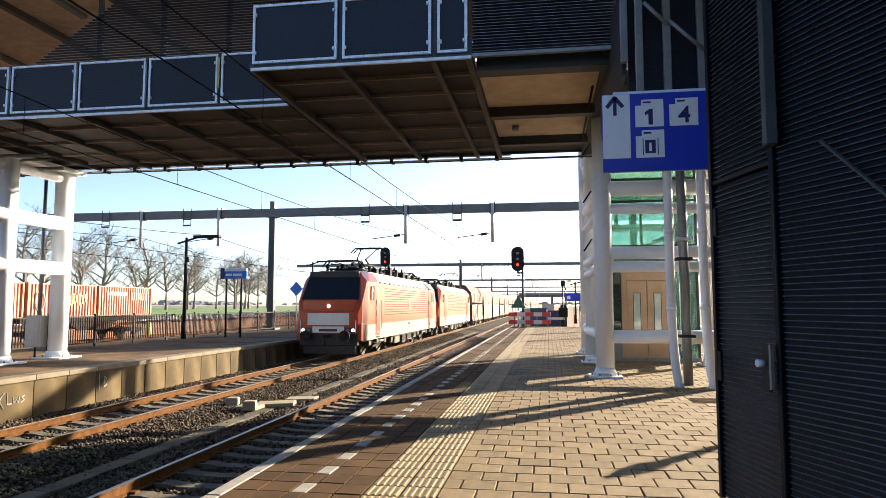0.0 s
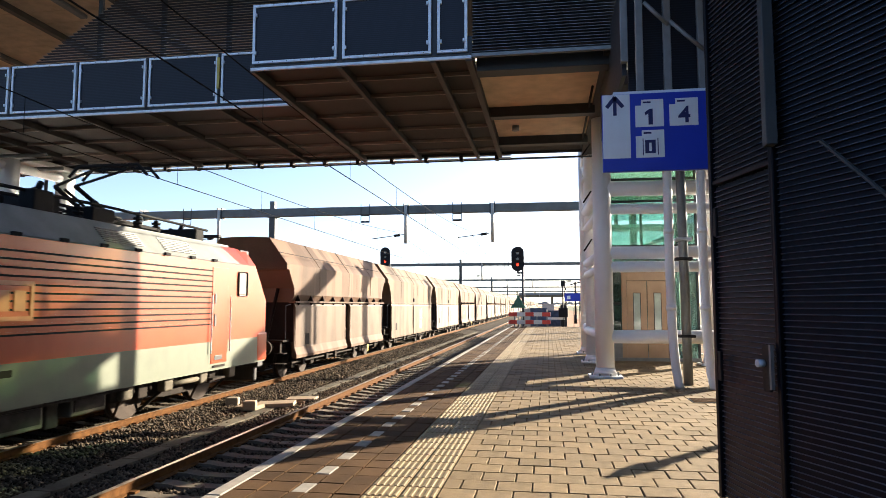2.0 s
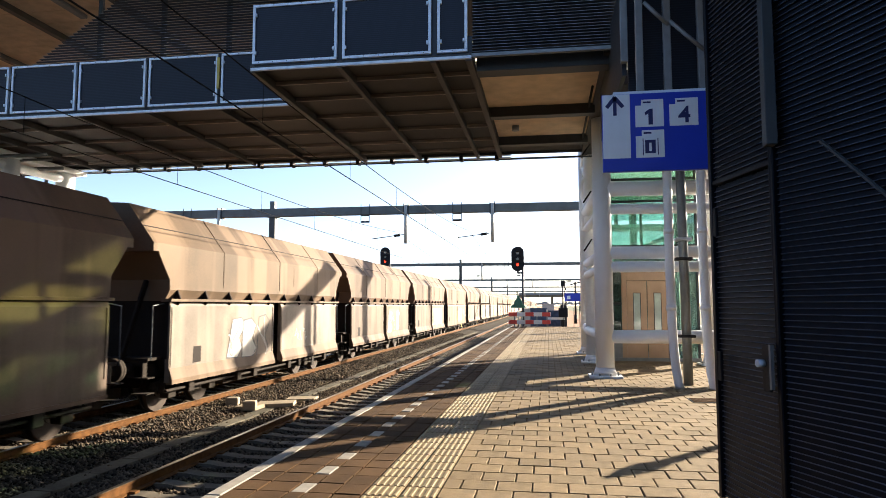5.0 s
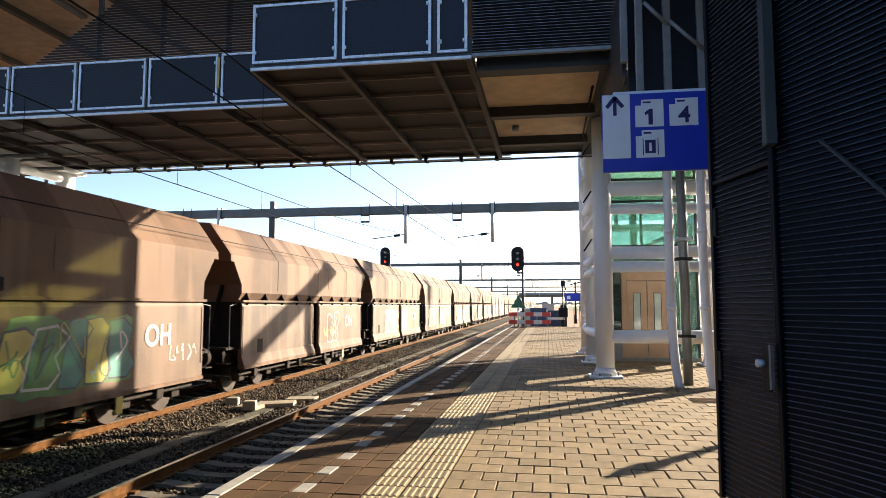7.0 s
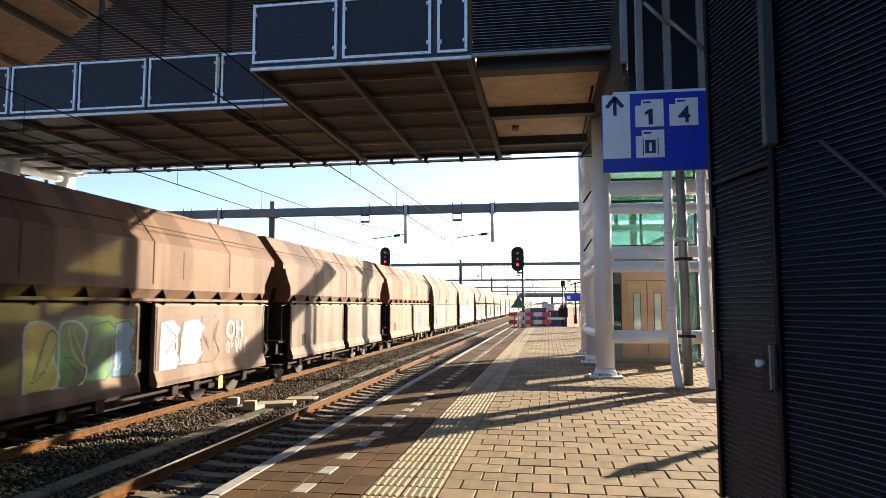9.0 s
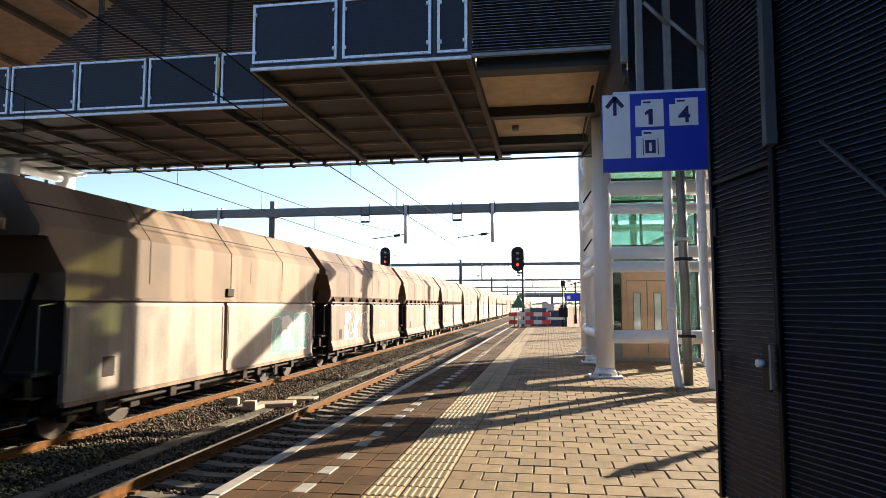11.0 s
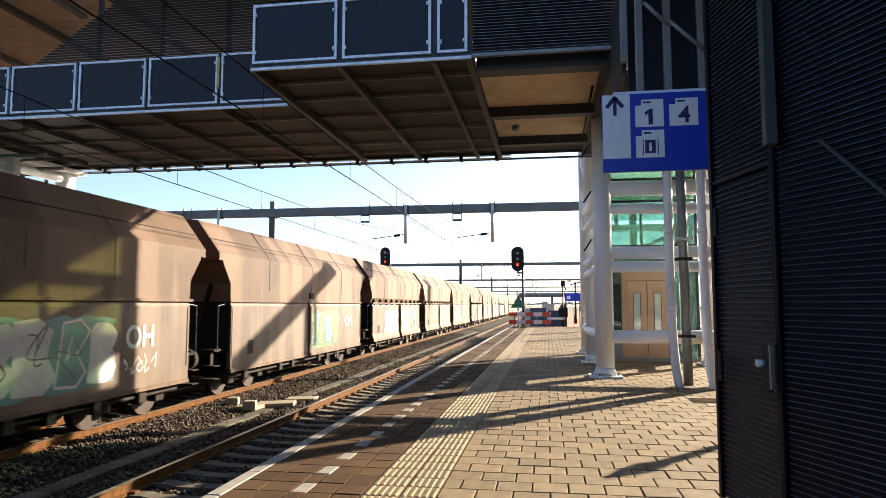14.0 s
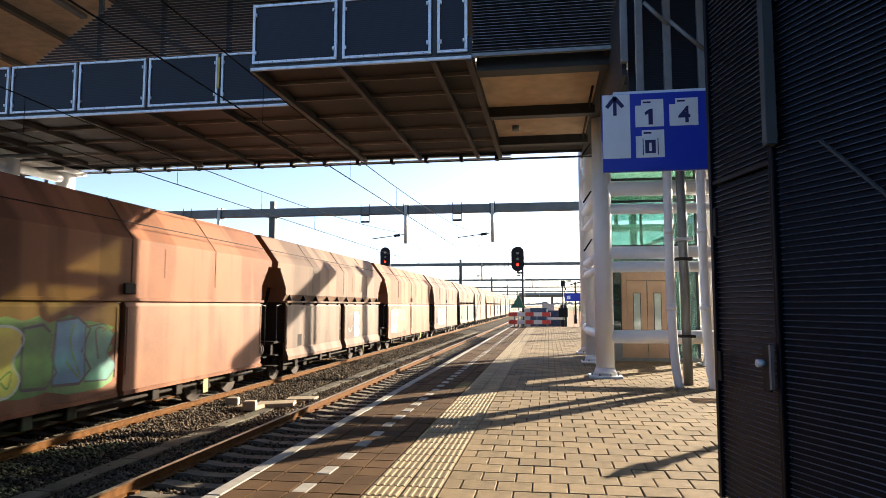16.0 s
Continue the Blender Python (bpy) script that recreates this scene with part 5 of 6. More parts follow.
# ---------- yard ----------
def containers():
    for y0, y1, lb in ((41.9, 48.1, "orange corrugated shipping container with faded lettering"), (35.5, 41.6, "orange corrugated container with white ring and yellow lettering"), (29.0, 35.2, "orange corrugated shipping container on a flat wagon")):
        c = thing("shipping_container", lb, "container", pose(-32.0, y0, 0.82), group="shipping containers")
        L, W, H = y1 - y0, 2.44, 2.15
        bm = bmesh.new()
        pts = []
        n = int(L / 0.28)
        for i in range(n):
            a = 0.12 + i * (L - 0.24) / n
            s = (L - 0.24) / n
            pts += [(0.0, a), (0.0, a + s * 0.35), (-0.06, a + s * 0.5), (-0.06, a + s * 0.85)]
        out = [(W / 2 - 0.03 + p[0], p[1]) for p in pts]
        back = [(-W / 2 + 0.03 - p[0], p[1]) for p in pts[::-1]]
        prism(bm, out + back, "z", 0.1, H - 0.08)
        bd = part("corrugated_body", bm, M["container"], c)
        part("roof", abox(-W / 2, W / 2, 0, L, H - 0.08, H, 0.01), M["container"], c)
        part("sill", abox(-W / 2, W / 2, 0, L, 0, 0.1, 0.01), M["container"], c)
        for x in (-W / 2 + 0.06, W / 2 - 0.06):
            for y in (0.06, L - 0.06):
                part("corner_post", abox(x - 0.07, x + 0.07, y - 0.07, y + 0.07, 0.0, H, 0.01), M["container"], c)
        x = W / 2 - 0.02
        if y0 < 40 and y0 > 32:
            bm = bmesh.new()
            path_tube(bm, [(x, 1.0 + 0.38 * math.cos(a * 0.5236), 1.05 + 0.62 * math.sin(a * 0.5236)) for a in range(13)], 0.05, 5)
            part("white_ring", bm, M["spray_white"], bd, "white painted ring")
            for i in range(9):
                part("lettering_bar", abox(x, x + 0.02, 2.6 + i * 0.3, 2.78 + i * 0.3, 0.8 + 0.1 * (i % 3), 1.55 - 0.08 * (i % 2)), M["spray_yellow"], bd, "yellow lettering")
        elif y0 > 40:
            for i in range(10):
                part("lettering_bar", abox(x, x + 0.02, 0.9 + i * 0.22, 1.06 + i * 0.22, 1.5, 1.75), M["spray_white"], bd, "white lettering")
            for i in range(7):
                part("lettering_bar", abox(x, x + 0.02, 3.6 + i * 0.28, 3.82 + i * 0.28, 1.15 + 0.04 * (i % 2), 1.7), M["spray_red"], bd, "faded red lettering")
    for y0 in (34.8, 21.0):
        f = thing("flat_wagon", "dark flat wagon carrying orange containers", "wagon", pose(-32.0, y0, -0.82), group="flat wagons")
        part("deck", abox(-1.3, 1.3, 0, 13.4, 1.35, 1.64, 0.02), M["under"], f)
        bm = bmesh.new()
        prism(bm, [(4.2, 1.36), (9.2, 1.36), (8.2, 0.75), (5.2, 0.75)], "x", -1.2, -1.1)
        prism(bm, [(4.2, 1.36), (9.2, 1.36), (8.2, 0.75), (5.2, 0.75)], "x", 1.1, 1.2)
        part("sole_bar", bm, M["under"], f)
        for yc in (2.2, 11.2):
            bg_ = part("bogie", abox(-1.05, 1.05, yc - 1.25, yc + 1.25, 0.5, 0.8, 0.04), M["under"], f)
            for dy in (-0.9, 0.9):
                for x in (-0.75, 0.75):
                    part("wheel", atube((x - 0.06, yc + dy, 0.46), (x + 0.06, yc + dy, 0.46), 0.46, seg=18), M["wheel"], bg_)


containers()


def tree_mesh(seed, height):
    """A bare oval-crowned tree: a leader, upswept limbs, branches and fine twigs. Returns two meshes."""
    rng = random.Random(seed)
    bm, tw = bmesh.new(), bmesh.new()
    def limb(mesh, p, d, length, r, n, bend, lift, seg):
        pts, q = [p], p
        for i in range(n):
            d = (d + Vector((rng.uniform(-1, 1), rng.uniform(-1, 1), rng.uniform(-0.6, 0.6) + lift)) * bend).normalized()
            e = q + d * length / n
            tube(mesh, q, e, r * (1 - 0.75 * i / n), r * (1 - 0.75 * (i + 1) / n), seg=seg, caps=False)
            pts.append(e)
            q = e
        return pts, d
    def side(d, spread, up):
        a = rng.uniform(0, 2 * math.pi)
        return (d + Vector((math.cos(a) * spread, math.sin(a) * spread, up))).normalized()
    def spray(p, d, length, r, depth):
        pts, e = limb(bm if depth < 2 else tw, p, d, length, r, 4 if depth < 2 else 3, 0.2, 0.25, 5 if depth < 2 else 3)
        if depth == 4:
            return
        for q in pts[1:]:
            for k in range(2 if depth < 3 else 1):
                if rng.random() < 0.85:
                    spray(q, side(e, 0.95, 0.25), length * rng.uniform(0.34, 0.52), max(r * 0.42, 0.012), depth + 1)
    split = height * rng.uniform(0.24, 0.34)
    limb(bm, Vector((0, 0, -0.3)), Vector((rng.uniform(-0.06, 0.06), rng.uniform(-0.06, 0.06), 1)), split + 0.3, height * 0.017, 1, 0.0, 0.0, 8)
    foot = Vector((0, 0, split - 0.1))
    lead, _ = limb(bm, foot, Vector((0, 0, 1)), height * 0.62, height * 0.0125, 7, 0.12, 0.3, 6)
    for i, q in enumerate(lead[:-1]):
        u = i / 6
        reach = height * 0.36 * (0.75 + 0.5 * u - 0.85 * u * u)
        for k in range(2 if i else 3):
            spray(q, side(Vector((0, 0, 0.55)), 0.62, 0.15), reach * rng.uniform(0.8, 1.15), height * 0.0065 * (1.2 - 0.6 * u), 1)
    return bm, tw


def trees():
    protos = []
    for i in range(3):
        bm, tw = tree_mesh(11 + i, 13.0)
        t = thing("tree", "bare winter tree with fine spreading twigs", "tree", group="bare trees along the bank")
        part("trunk", bm, M["bark_hazed"], t, "grey-brown trunk and limbs, paled for haze")
        part("crown", tw, M["bark_hazed"], t, "leafless twig crown")
        protos.append(t)
    rng = random.Random(2)
    k = 0
    for y in range(46, 240, 7):
        x = -98 + rng.uniform(-6, 3)
        s = rng.uniform(1.15, 1.3) if y < 58 else rng.uniform(0.98, 1.2)
        m = pose(x, y + rng.uniform(-1.5, 1.5), 0.5, 0, 0, rng.uniform(0, 360)) @ Matrix.Diagonal((s * 1.3, s * 1.3, s, 1))
        if k < 3:
            protos[k].matrix_basis = m
        else:
            copy_thing(protos[k % 3], m)
        k += 1


trees()


def clump(bm, m):
    """A small uneven bush-like lump."""
    rows = []
    for k in range(3):
        a = (k + 0.3) / 3 * math.pi / 2
        rows.append([bm.verts.new(m @ Vector((math.cos(a) * c * random.uniform(0.8, 1.15), math.cos(a) * s * random.uniform(0.8, 1.15), math.sin(a) * random.uniform(0.85, 1.15)))) for c, s in CIRCLE[7]])
    top = bm.verts.new(m @ Vector((0, 0, 1)))
    for r0, r1 in zip(rows[:-1], rows[1:]):
        for i in range(7):
            bm.faces.new((r0[i], r0[(i + 1) % 7], r1[(i + 1) % 7], r1[i]))
    for i in range(7):
        bm.faces.new((rows[-1][i], rows[-1][(i + 1) % 7], top))


def distance():
    """Far woods, sheds and an overpass on the horizon."""
    rng = random.Random(8)
    bm = bmesh.new()
    x, y = -520.0, 180.0
    for i in range(420):
        y = 120 + i * 2.6
        h = 7 + 5 * noise.noise((i * 0.17, 0, 0)) + rng.uniform(-1.5, 1.5)
        clump(bm, Matrix.LocRotScale((-560 + rng.uniform(-20, 20), y, h * 0.35), None, (7, 5, h * 0.62)))
    for i in range(140):
        h = 6 + rng.uniform(-2, 3)
        clump(bm, Matrix.LocRotScale((-500 + i * 7.5, 1250 + rng.uniform(-30, 30), h * 0.35), None, (8, 6, h * 0.6)))
    tagged(part("far_woods", bm, M["far_wood_hazed"]), "far woods along the horizon, haze painted into the colour", "woods", kind="stuff")
    for x, y, w, h in ((-330, 400, 30, 7), (-300, 330, 18, 6), (-345, 500, 22, 8)):
        s = thing("farm_shed", "grey farm shed far across the field", "shed", pose(x, y, 0.4), group="farm sheds")
        part("wall", abox(-w / 2, w / 2, -8, 8, 0, h * 0.6), M["grey_box"], s)
        bm = bmesh.new()
        prism(bm, [(-w / 2 - 0.5, h * 0.6), (w / 2 + 0.5, h * 0.6), (0, h)], "y", -8.4, 8.4)
        part("roof", bm, M["portal"], s)
    o = thing("overpass", "pale concrete road overpass far down the line", "overpass", pose(0, 330, 0), kind="structure")
    part("deck", abox(-14, 60, -4, 4, 5.6, 6.7, 0.05), M["coping"], o)
    part("parapet", abox(-14, 60, -4.2, -4.0, 6.7, 7.7), M["galv_dull"], o)
    for x in (-13, 2, 16, 34):
        part("pier", abox(x - 0.6, x + 0.6, -3, 3, -1.05, 5.6, 0.05), M["coping"], o)
    h = thing("low_wall", "dark low hedge along the far side of the yard", "hedge", kind="stuff")
    bm = bmesh.new()
    for i in range(160):
        clump(bm, Matrix.LocRotScale((-57 + rng.uniform(-1, 1), 20 + i * 1.1, -0.6), None, (1.0, 0.9, rng.uniform(0.4, 0.9))))
    part("hedge_clumps", bm, M["far_wood_hazed"], h)
    # small yellow markers in the yard
    for x, y in ((-36, 56), (-40, 92)):
        t = part("marker_post", abox(-0.2, 0.2, -0.2, 0.2, 0, 1.1, 0.06), M["spray_yellow"])
        t.matrix_basis = pose(x, y, -1.05)
        tagged(t, "yellow marker post standing in the yard", "post", group="yard markers")


distance()

# ---------- train ----------
SPEED, LOCO_FRONT = 25.46, 28.2
LOCO_L, LOCO_PITCH = 19.9, 21.3
TRAIN_START = 70.43                    # gap between the second locomotive and the first wagon
PITCH = (13.45, 14.0)                  # wagon length over buffers: bracketed kind, smooth kind
vehicles = []


def ring(y, hw, z0, zs, zt, inset):
    return [(-hw, y, z0), (hw, y, z0), (hw, y, zs), (hw - inset, y, zt), (-hw + inset, y, zt), (-hw, y, zs)]


def bogie(parent, yc, wheelbase, r, loco=False):
    b = bmesh.new()
    for s in (-1, 1):
        x = s * 1.02
        prism(b, [(yc - wheelbase / 2 - 0.5, 0.52), (yc - wheelbase / 2 + 0.4, 0.42), (yc - 0.5, 0.34), (yc + 0.5, 0.34), (yc + wheelbase / 2 - 0.4, 0.42), (yc + wheelbase / 2 + 0.5, 0.52),
                  (yc + wheelbase / 2 + 0.5, 0.68), (yc + 0.6, 0.82), (yc - 0.6, 0.82), (yc - wheelbase / 2 - 0.5, 0.68)], "x", x - 0.06, x + 0.06)
    box(b, -1.0, 1.0, yc - 0.2, yc + 0.2, 0.4, 0.75)
    f = part("bogie", b, M["under"], parent, "grimy steel bogie frame")
    for dy in (-wheelbase / 2, wheelbase / 2):
        for s in (-1, 1):
            b = bmesh.new()
            tube(b, (s * 0.70, yc + dy, r), (s * 0.83, yc + dy, r), r, seg=24)
            tube(b, (s * 0.68, yc + dy, r), (s * 0.70, yc + dy, r), r + 0.03, seg=24)
            tube(b, (s * 0.83, yc + dy, r), (s * 0.86, yc + dy, r), r * 0.35, seg=12)
            part("wheel", b, M["wheel"], f)
            if s < 0 and not loco:
                continue
            part("axle_box", abox(s * 0.98 if s > 0 else -1.2, 1.2 if s > 0 else -0.98, yc + dy - 0.16, yc + dy + 0.16, r - 0.16, r + 0.16, 0.03), M["under"], f)
            for q in (-0.3, 0.3):
                part("spring", atube((s * 1.1, yc + dy + q, r - 0.02), (s * 1.1, yc + dy + q, r + 0.3), 0.085, seg=10), M["under"], f)


def buffers(parent, y, sgn):
    for s in (-1, 1):
        b = bmesh.new()
        tube(b, (s * 0.875, y, 1.05), (s * 0.875, y + sgn * 0.42, 1.05), 0.11, seg=12)
        tube(b, (s * 0.875, y + sgn * 0.42, 1.05), (s * 0.875, y + sgn * 0.5, 1.05), 0.24, seg=16)
        part("buffer", b, M["under"], parent)
    b = bmesh.new()
    box(b, -0.06, 0.06, y, y + sgn * 0.55, 0.95, 1.1)
    tube(b, (0, y + sgn * 0.4, 0.6), (0, y + sgn * 0.4, 1.0), 0.05, seg=8)
    part("coupling", b, M["under"], parent)


def pantograph(parent, y, up, rev=1):
    z = 4.12
    p = part("pantograph", abox(-0.75, 0.75, y - 0.9, y + 0.9, z - 0.06, z, 0.01), M["roof_gear"], parent, "black pantograph")
    b = bmesh.new()
    for s in (-1, 1):
        for q in (-0.8, 0.8):
            tube(b, (s * 0.6, y + q, z - 0.35), (s * 0.6, y + q, z - 0.05), 0.07, seg=8)
    part("insulators", b, M["roof_gear"], p)
    b = bmesh.new()
    if up:
        k = Vector((0, y + rev * 1.15, z + 0.62))
        head = Vector((0, y - rev * 0.35, 5.42))
        tube(b, (-0.28, y - rev * 0.3, z), k + Vector((-0.22, 0, 0)), 0.045, seg=6)
        tube(b, (0.28, y - rev * 0.3, z), k + Vector((0.22, 0, 0)), 0.045, seg=6)
        tube(b, (0, y - rev * 0.1, z), k + Vector((0, 0, -0.06)), 0.03, seg=6)
        tube(b, k + Vector((-0.24, 0, 0)), head + Vector((-0.45, 0, 0)), 0.03, seg=6)
        tube(b, k + Vector((0.24, 0, 0)), head + Vector((0.45, 0, 0)), 0.03, seg=6)
        for q in (-0.22, 0.22):
            path_tube(b, [(-0.95, y - rev * 0.35 + q, 5.2), (-0.72, y - rev * 0.35 + q, 5.44), (0.72, y - rev * 0.35 + q, 5.44), (0.95, y - rev * 0.35 + q, 5.2)], 0.035, 6)
        tube(b, (-0.45, y - rev * 0.6, 5.38), (-0.45, y - rev * 0.1, 5.38), 0.025, seg=6)
        tube(b, (0.45, y - rev * 0.6, 5.38), (0.45, y - rev * 0.1, 5.38), 0.025, seg=6)
    else:
        for s in (-1, 1):
            tube(b, (s * 0.28, y - 0.9, z + 0.05), (s * 0.22, y + 1.1, z + 0.16), 0.045, seg=6)
            tube(b, (s * 0.24, y + 1.1, z + 0.2), (s * 0.45, y - 0.8, z + 0.3), 0.03, seg=6)
        for q in (-0.22, 0.22):
            path_tube(b, [(-0.95, y - 0.8 + q, z + 0.08), (-0.72, y - 0.8 + q, z + 0.34), (0.72, y - 0.8 + q, z + 0.34), (0.95, y - 0.8 + q, z + 0.08)], 0.035, 6)
    part("arms", b, M["roof_gear"], p)


def loco(pans, lit):
    t = thing("locomotive", "red electric freight locomotive with grey skirt" + (" leading the train" if lit else " coupled second"), "locomotive", group="locomotives")
    L, hw = LOCO_L, 1.47
    zs, zt = 3.45, 3.92
    # body: side band of red, cab ends raked
    bm = bmesh.new()
    loft(bm, [ring(0.0, hw - 0.14, 1.48, 1.98, 2.02, 0.05), ring(0.22, hw, 1.48, 2.5, 2.6, 0.06), ring(0.95, hw, 1.48, zs, 3.86, 0.3), ring(1.4, hw, 1.48, zs, zt, 0.42), ring(L - 1.4, hw, 1.48, zs, zt, 0.42),
              ring(L - 0.95, hw, 1.48, zs, 3.86, 0.3), ring(L - 0.22, hw, 1.48, 2.5, 2.6, 0.06), ring(L, hw - 0.14, 1.48, 1.98, 2.02, 0.05)])
    body = part("body", bm, M["red"], t, "traffic-red painted body")
    bm = bmesh.new()
    loft(bm, [[(-a, y, 0.78), (a, y, 0.78), (a, y, 1.48), (-a, y, 1.48)] for y, a in ((0.22, hw + 0.002), (L - 0.22, hw + 0.002))])
    part("skirt", bm, M["loco_grey"], t, "weathered grey lower skirt")
    part("roof_deck", abox(-1.03, 1.03, 1.7, L - 1.7, 3.9, 3.98, 0.03), M["loco_roof"], t, "grey roof deck")
    for s in (-1, 1):
        # sloped roof shoulders in grey with grilles
        b = bmesh.new()
        x0, x1 = s * (hw + 0.012), s * (hw - 0.42)
        q = [(x0, 2.9, zs + 0.0), (x0, L - 1.9, zs + 0.0), (x1, L - 2.3, zt + 0.03), (x1, 3.3, zt + 0.03)]
        vs = [b.verts.new(v) for v in q] + [b.verts.new((v[0] - s * 0.03, v[1], v[2] - 0.05)) for v in q]
        b.faces.new(vs[:4]); b.faces.new(vs[4:][::-1])
        for i in range(4):
            b.faces.new((vs[i], vs[(i + 1) % 4], vs[4 + (i + 1) % 4], vs[4 + i]))
        bmesh.ops.recalc_face_normals(b, faces=b.faces)
        sh = part("roof_shoulder", b, M["loco_roof"], t, "grey sloped roof shoulder")
        for y0 in (3.5, 5.0, 12.6, 14.6):
            b = bmesh.new()
            for i in range(7):
                u = 0.2 + i * 0.09
                xx, zz = s * (hw + 0.02 - 0.42 * u), zs + 0.02 + (zt - zs) * u
                tube(b, (xx, y0, zz), (xx, y0 + 1.25, zz), 0.014, seg=5)
            part("grille", b, M["dark_steel"], sh)
        # corrugated side grooves
        for i in range(11):
            z = 1.92 + i * 0.13
            part("side_rib", abox(s * hw if s > 0 else -hw - 0.012, hw + 0.012 if s > 0 else s * hw, 4.3, 17.2 - 0.1 * (i % 2), z, z + 0.03), M["red"], body)
            part("groove", abox(s * hw if s > 0 else -hw - 0.004, hw + 0.004 if s > 0 else s * hw, 4.3, 17.2, z - 0.034, z), M["roof_gear"], body)
        for yd, yw in ((2.55, 1.5), (L - 3.35, L - 2.1)):
            a, c = (hw, hw + 0.015) if s > 0 else (-hw - 0.015, -hw)
            d = part("cab_door", abox(a, c, yd, yd + 0.8, 0.95, 3.3, 0.006), M["red"], t, "red cab side door")
            part("door_handle", abox(a, c + s * 0.02, yd + 0.1, yd + 0.18, 1.85, 2.15), M["loco_black"], d)
            part("door_grip", abox(a, c + s * 0.02, yd + 0.1, yd + 0.18, 2.4, 2.65), M["loco_black"], d)
            w = part("side_window", abox(a, c + s * 0.002, yw + 0.1, yw + 0.6, 2.6, 3.25, 0.05), M["loco_black"], t, "black-rimmed cab window")
            part("pane", abox(a + s * 0.012, c + s * 0.006, yw + 0.16, yw + 0.54, 2.67, 3.18), M["cab_window"], w)
            for q in (yd - 0.08, yd + 0.88):
                part("handrail", atube((s * (hw + 0.05), q, 1.2), (s * (hw + 0.05), q, 2.6), 0.018, seg=6), M["galv"], t)
            b = bmesh.new()
            box(b, min(s * 1.3, s * 1.5), max(s * 1.3, s * 1.5), yd + 0.1, yd + 0.7, 0.55, 0.6)
            box(b, min(s * 1.35, s * 1.5), max(s * 1.35, s * 1.5), yd + 0.1, yd + 0.7, 0.85, 0.9)
            part("step", b, M["under"], t)
            part("step_light", abox(a, c + s * 0.01, yd + 0.15, yd + 0.55, 1.02, 1.14, 0.01), M["loco_black"], t)
        for y0, y1, z0, xi, m in ((6.35, 6.75, 0.4, 1.3, "case"), (7.0, 8.2, 0.33, 1.36, "case"), (8.3, 8.55, 0.5, 1.25, "under"), (8.75, 9.6, 0.28, 1.4, "case"), (9.75, 10.0, 0.45, 1.2, "under"),
                              (10.2, 11.3, 0.36, 1.38, "case"), (11.45, 11.75, 0.3, 1.3, "under"), (11.95, 12.9, 0.42, 1.36, "case"), (13.15, 13.5, 0.48, 1.25, "under")):
            c = part("equipment_case", abox(min(s * 0.9, s * xi), max(s * 0.9, s * xi), y0, y1, z0, 0.8, 0.03), M[m], t, "grimy underfloor equipment case")
            if m == "case":
                part("case_lid", abox(min(s * xi, s * (xi + 0.02)), max(s * xi, s * (xi + 0.02)), y0 + 0.08, y1 - 0.08, z0 + 0.08, 0.7), M["under"] if y0 > 8 else M["case"], c)
        for yc in (4.15, L - 4.15):
            for dy in (-2.2, -0.75, 0.75, 2.2):
                part("sand_box", abox(min(s * 1.16, s * 1.36), max(s * 1.16, s * 1.36), yc + dy - 0.17, yc + dy + 0.17, 0.5, 0.86, 0.04), M["case"], t, "sand box beside the wheel")
                part("sand_pipe", atube((s * 1.2, yc + dy, 0.52), (s * 0.85, yc + dy + (0.3 if dy in (-2.2, 0.75) else -0.3), 0.12), 0.03, seg=6), M["under"], t)
            part("damper", atube((s * 1.28, yc - 0.55, 0.62), (s * 1.28, yc + 0.55, 0.62), 0.06, seg=8), M["case"], t)
            for dy in (-0.35, 0.35):
                part("body_spring", atube((s * 1.15, yc + dy, 0.6), (s * 1.15, yc + dy, 0.84), 0.13, seg=10), M["under"], t)
        part("brake_pipe", atube((s * 1.4, 6.2, 0.74), (s * 1.4, 13.6, 0.73), 0.025, seg=6), M["under"], t)
        hook = None
        for i in range(14):
            m = pose(s * (hw + 0.03), 3.2 + i * 1.03, zs + 0.01)
            if hook is None:
                hook = part("roof_clip", abox(-0.025, 0.025, -0.09, 0.09, -0.03, 0.03), M["roof_gear"], t)
                hook.matrix_basis = m
            else:
                share("roof_clip", hook, t, m)
        b = bmesh.new()
        for y0, y1, z0, z1 in ((9.95, 10.85, 2.12, 2.19), (9.95, 10.85, 2.67, 2.74), (9.95, 10.02, 2.19, 2.67), (10.78, 10.85, 2.19, 2.67), (10.12, 10.36, 2.27, 2.59), (10.45, 10.68, 2.27, 2.59)):
            box(b, min(s * (hw - 0.01), s * (hw + 0.02)), max(s * (hw - 0.01), s * (hw + 0.02)), y0, y1, z0, z1)
        part("side_emblem", b, M["emblem"], t, "pale framed emblem")
        part("number_bar", abox(*((hw, hw + 0.006) if s > 0 else (-hw - 0.006, -hw)), 9.9, 10.5, 1.27, 1.38), M["hop_end"], t, "small dark number lettering")
    # ends
    for e, y in ((-1, 0.0), (1, L)):
        f = lambda v: v if e < 0 else L - v
        b = bmesh.new()
        q = [(-1.32, f(0.235), 2.62), (1.32, f(0.235), 2.62), (1.18, f(0.76), 3.62), (-1.18, f(0.76), 3.62)]
        vs = [b.verts.new((v[0], v[1] + e * 0.035, v[2])) for v in q] + [b.verts.new((v[0], v[1] - e * 0.1, v[2])) for v in q]
        b.faces.new(vs[:4]); b.faces.new(vs[4:][::-1])
        for i in range(4):
            b.faces.new((vs[i], vs[(i + 1) % 4], vs[4 + (i + 1) % 4], vs[4 + i]))
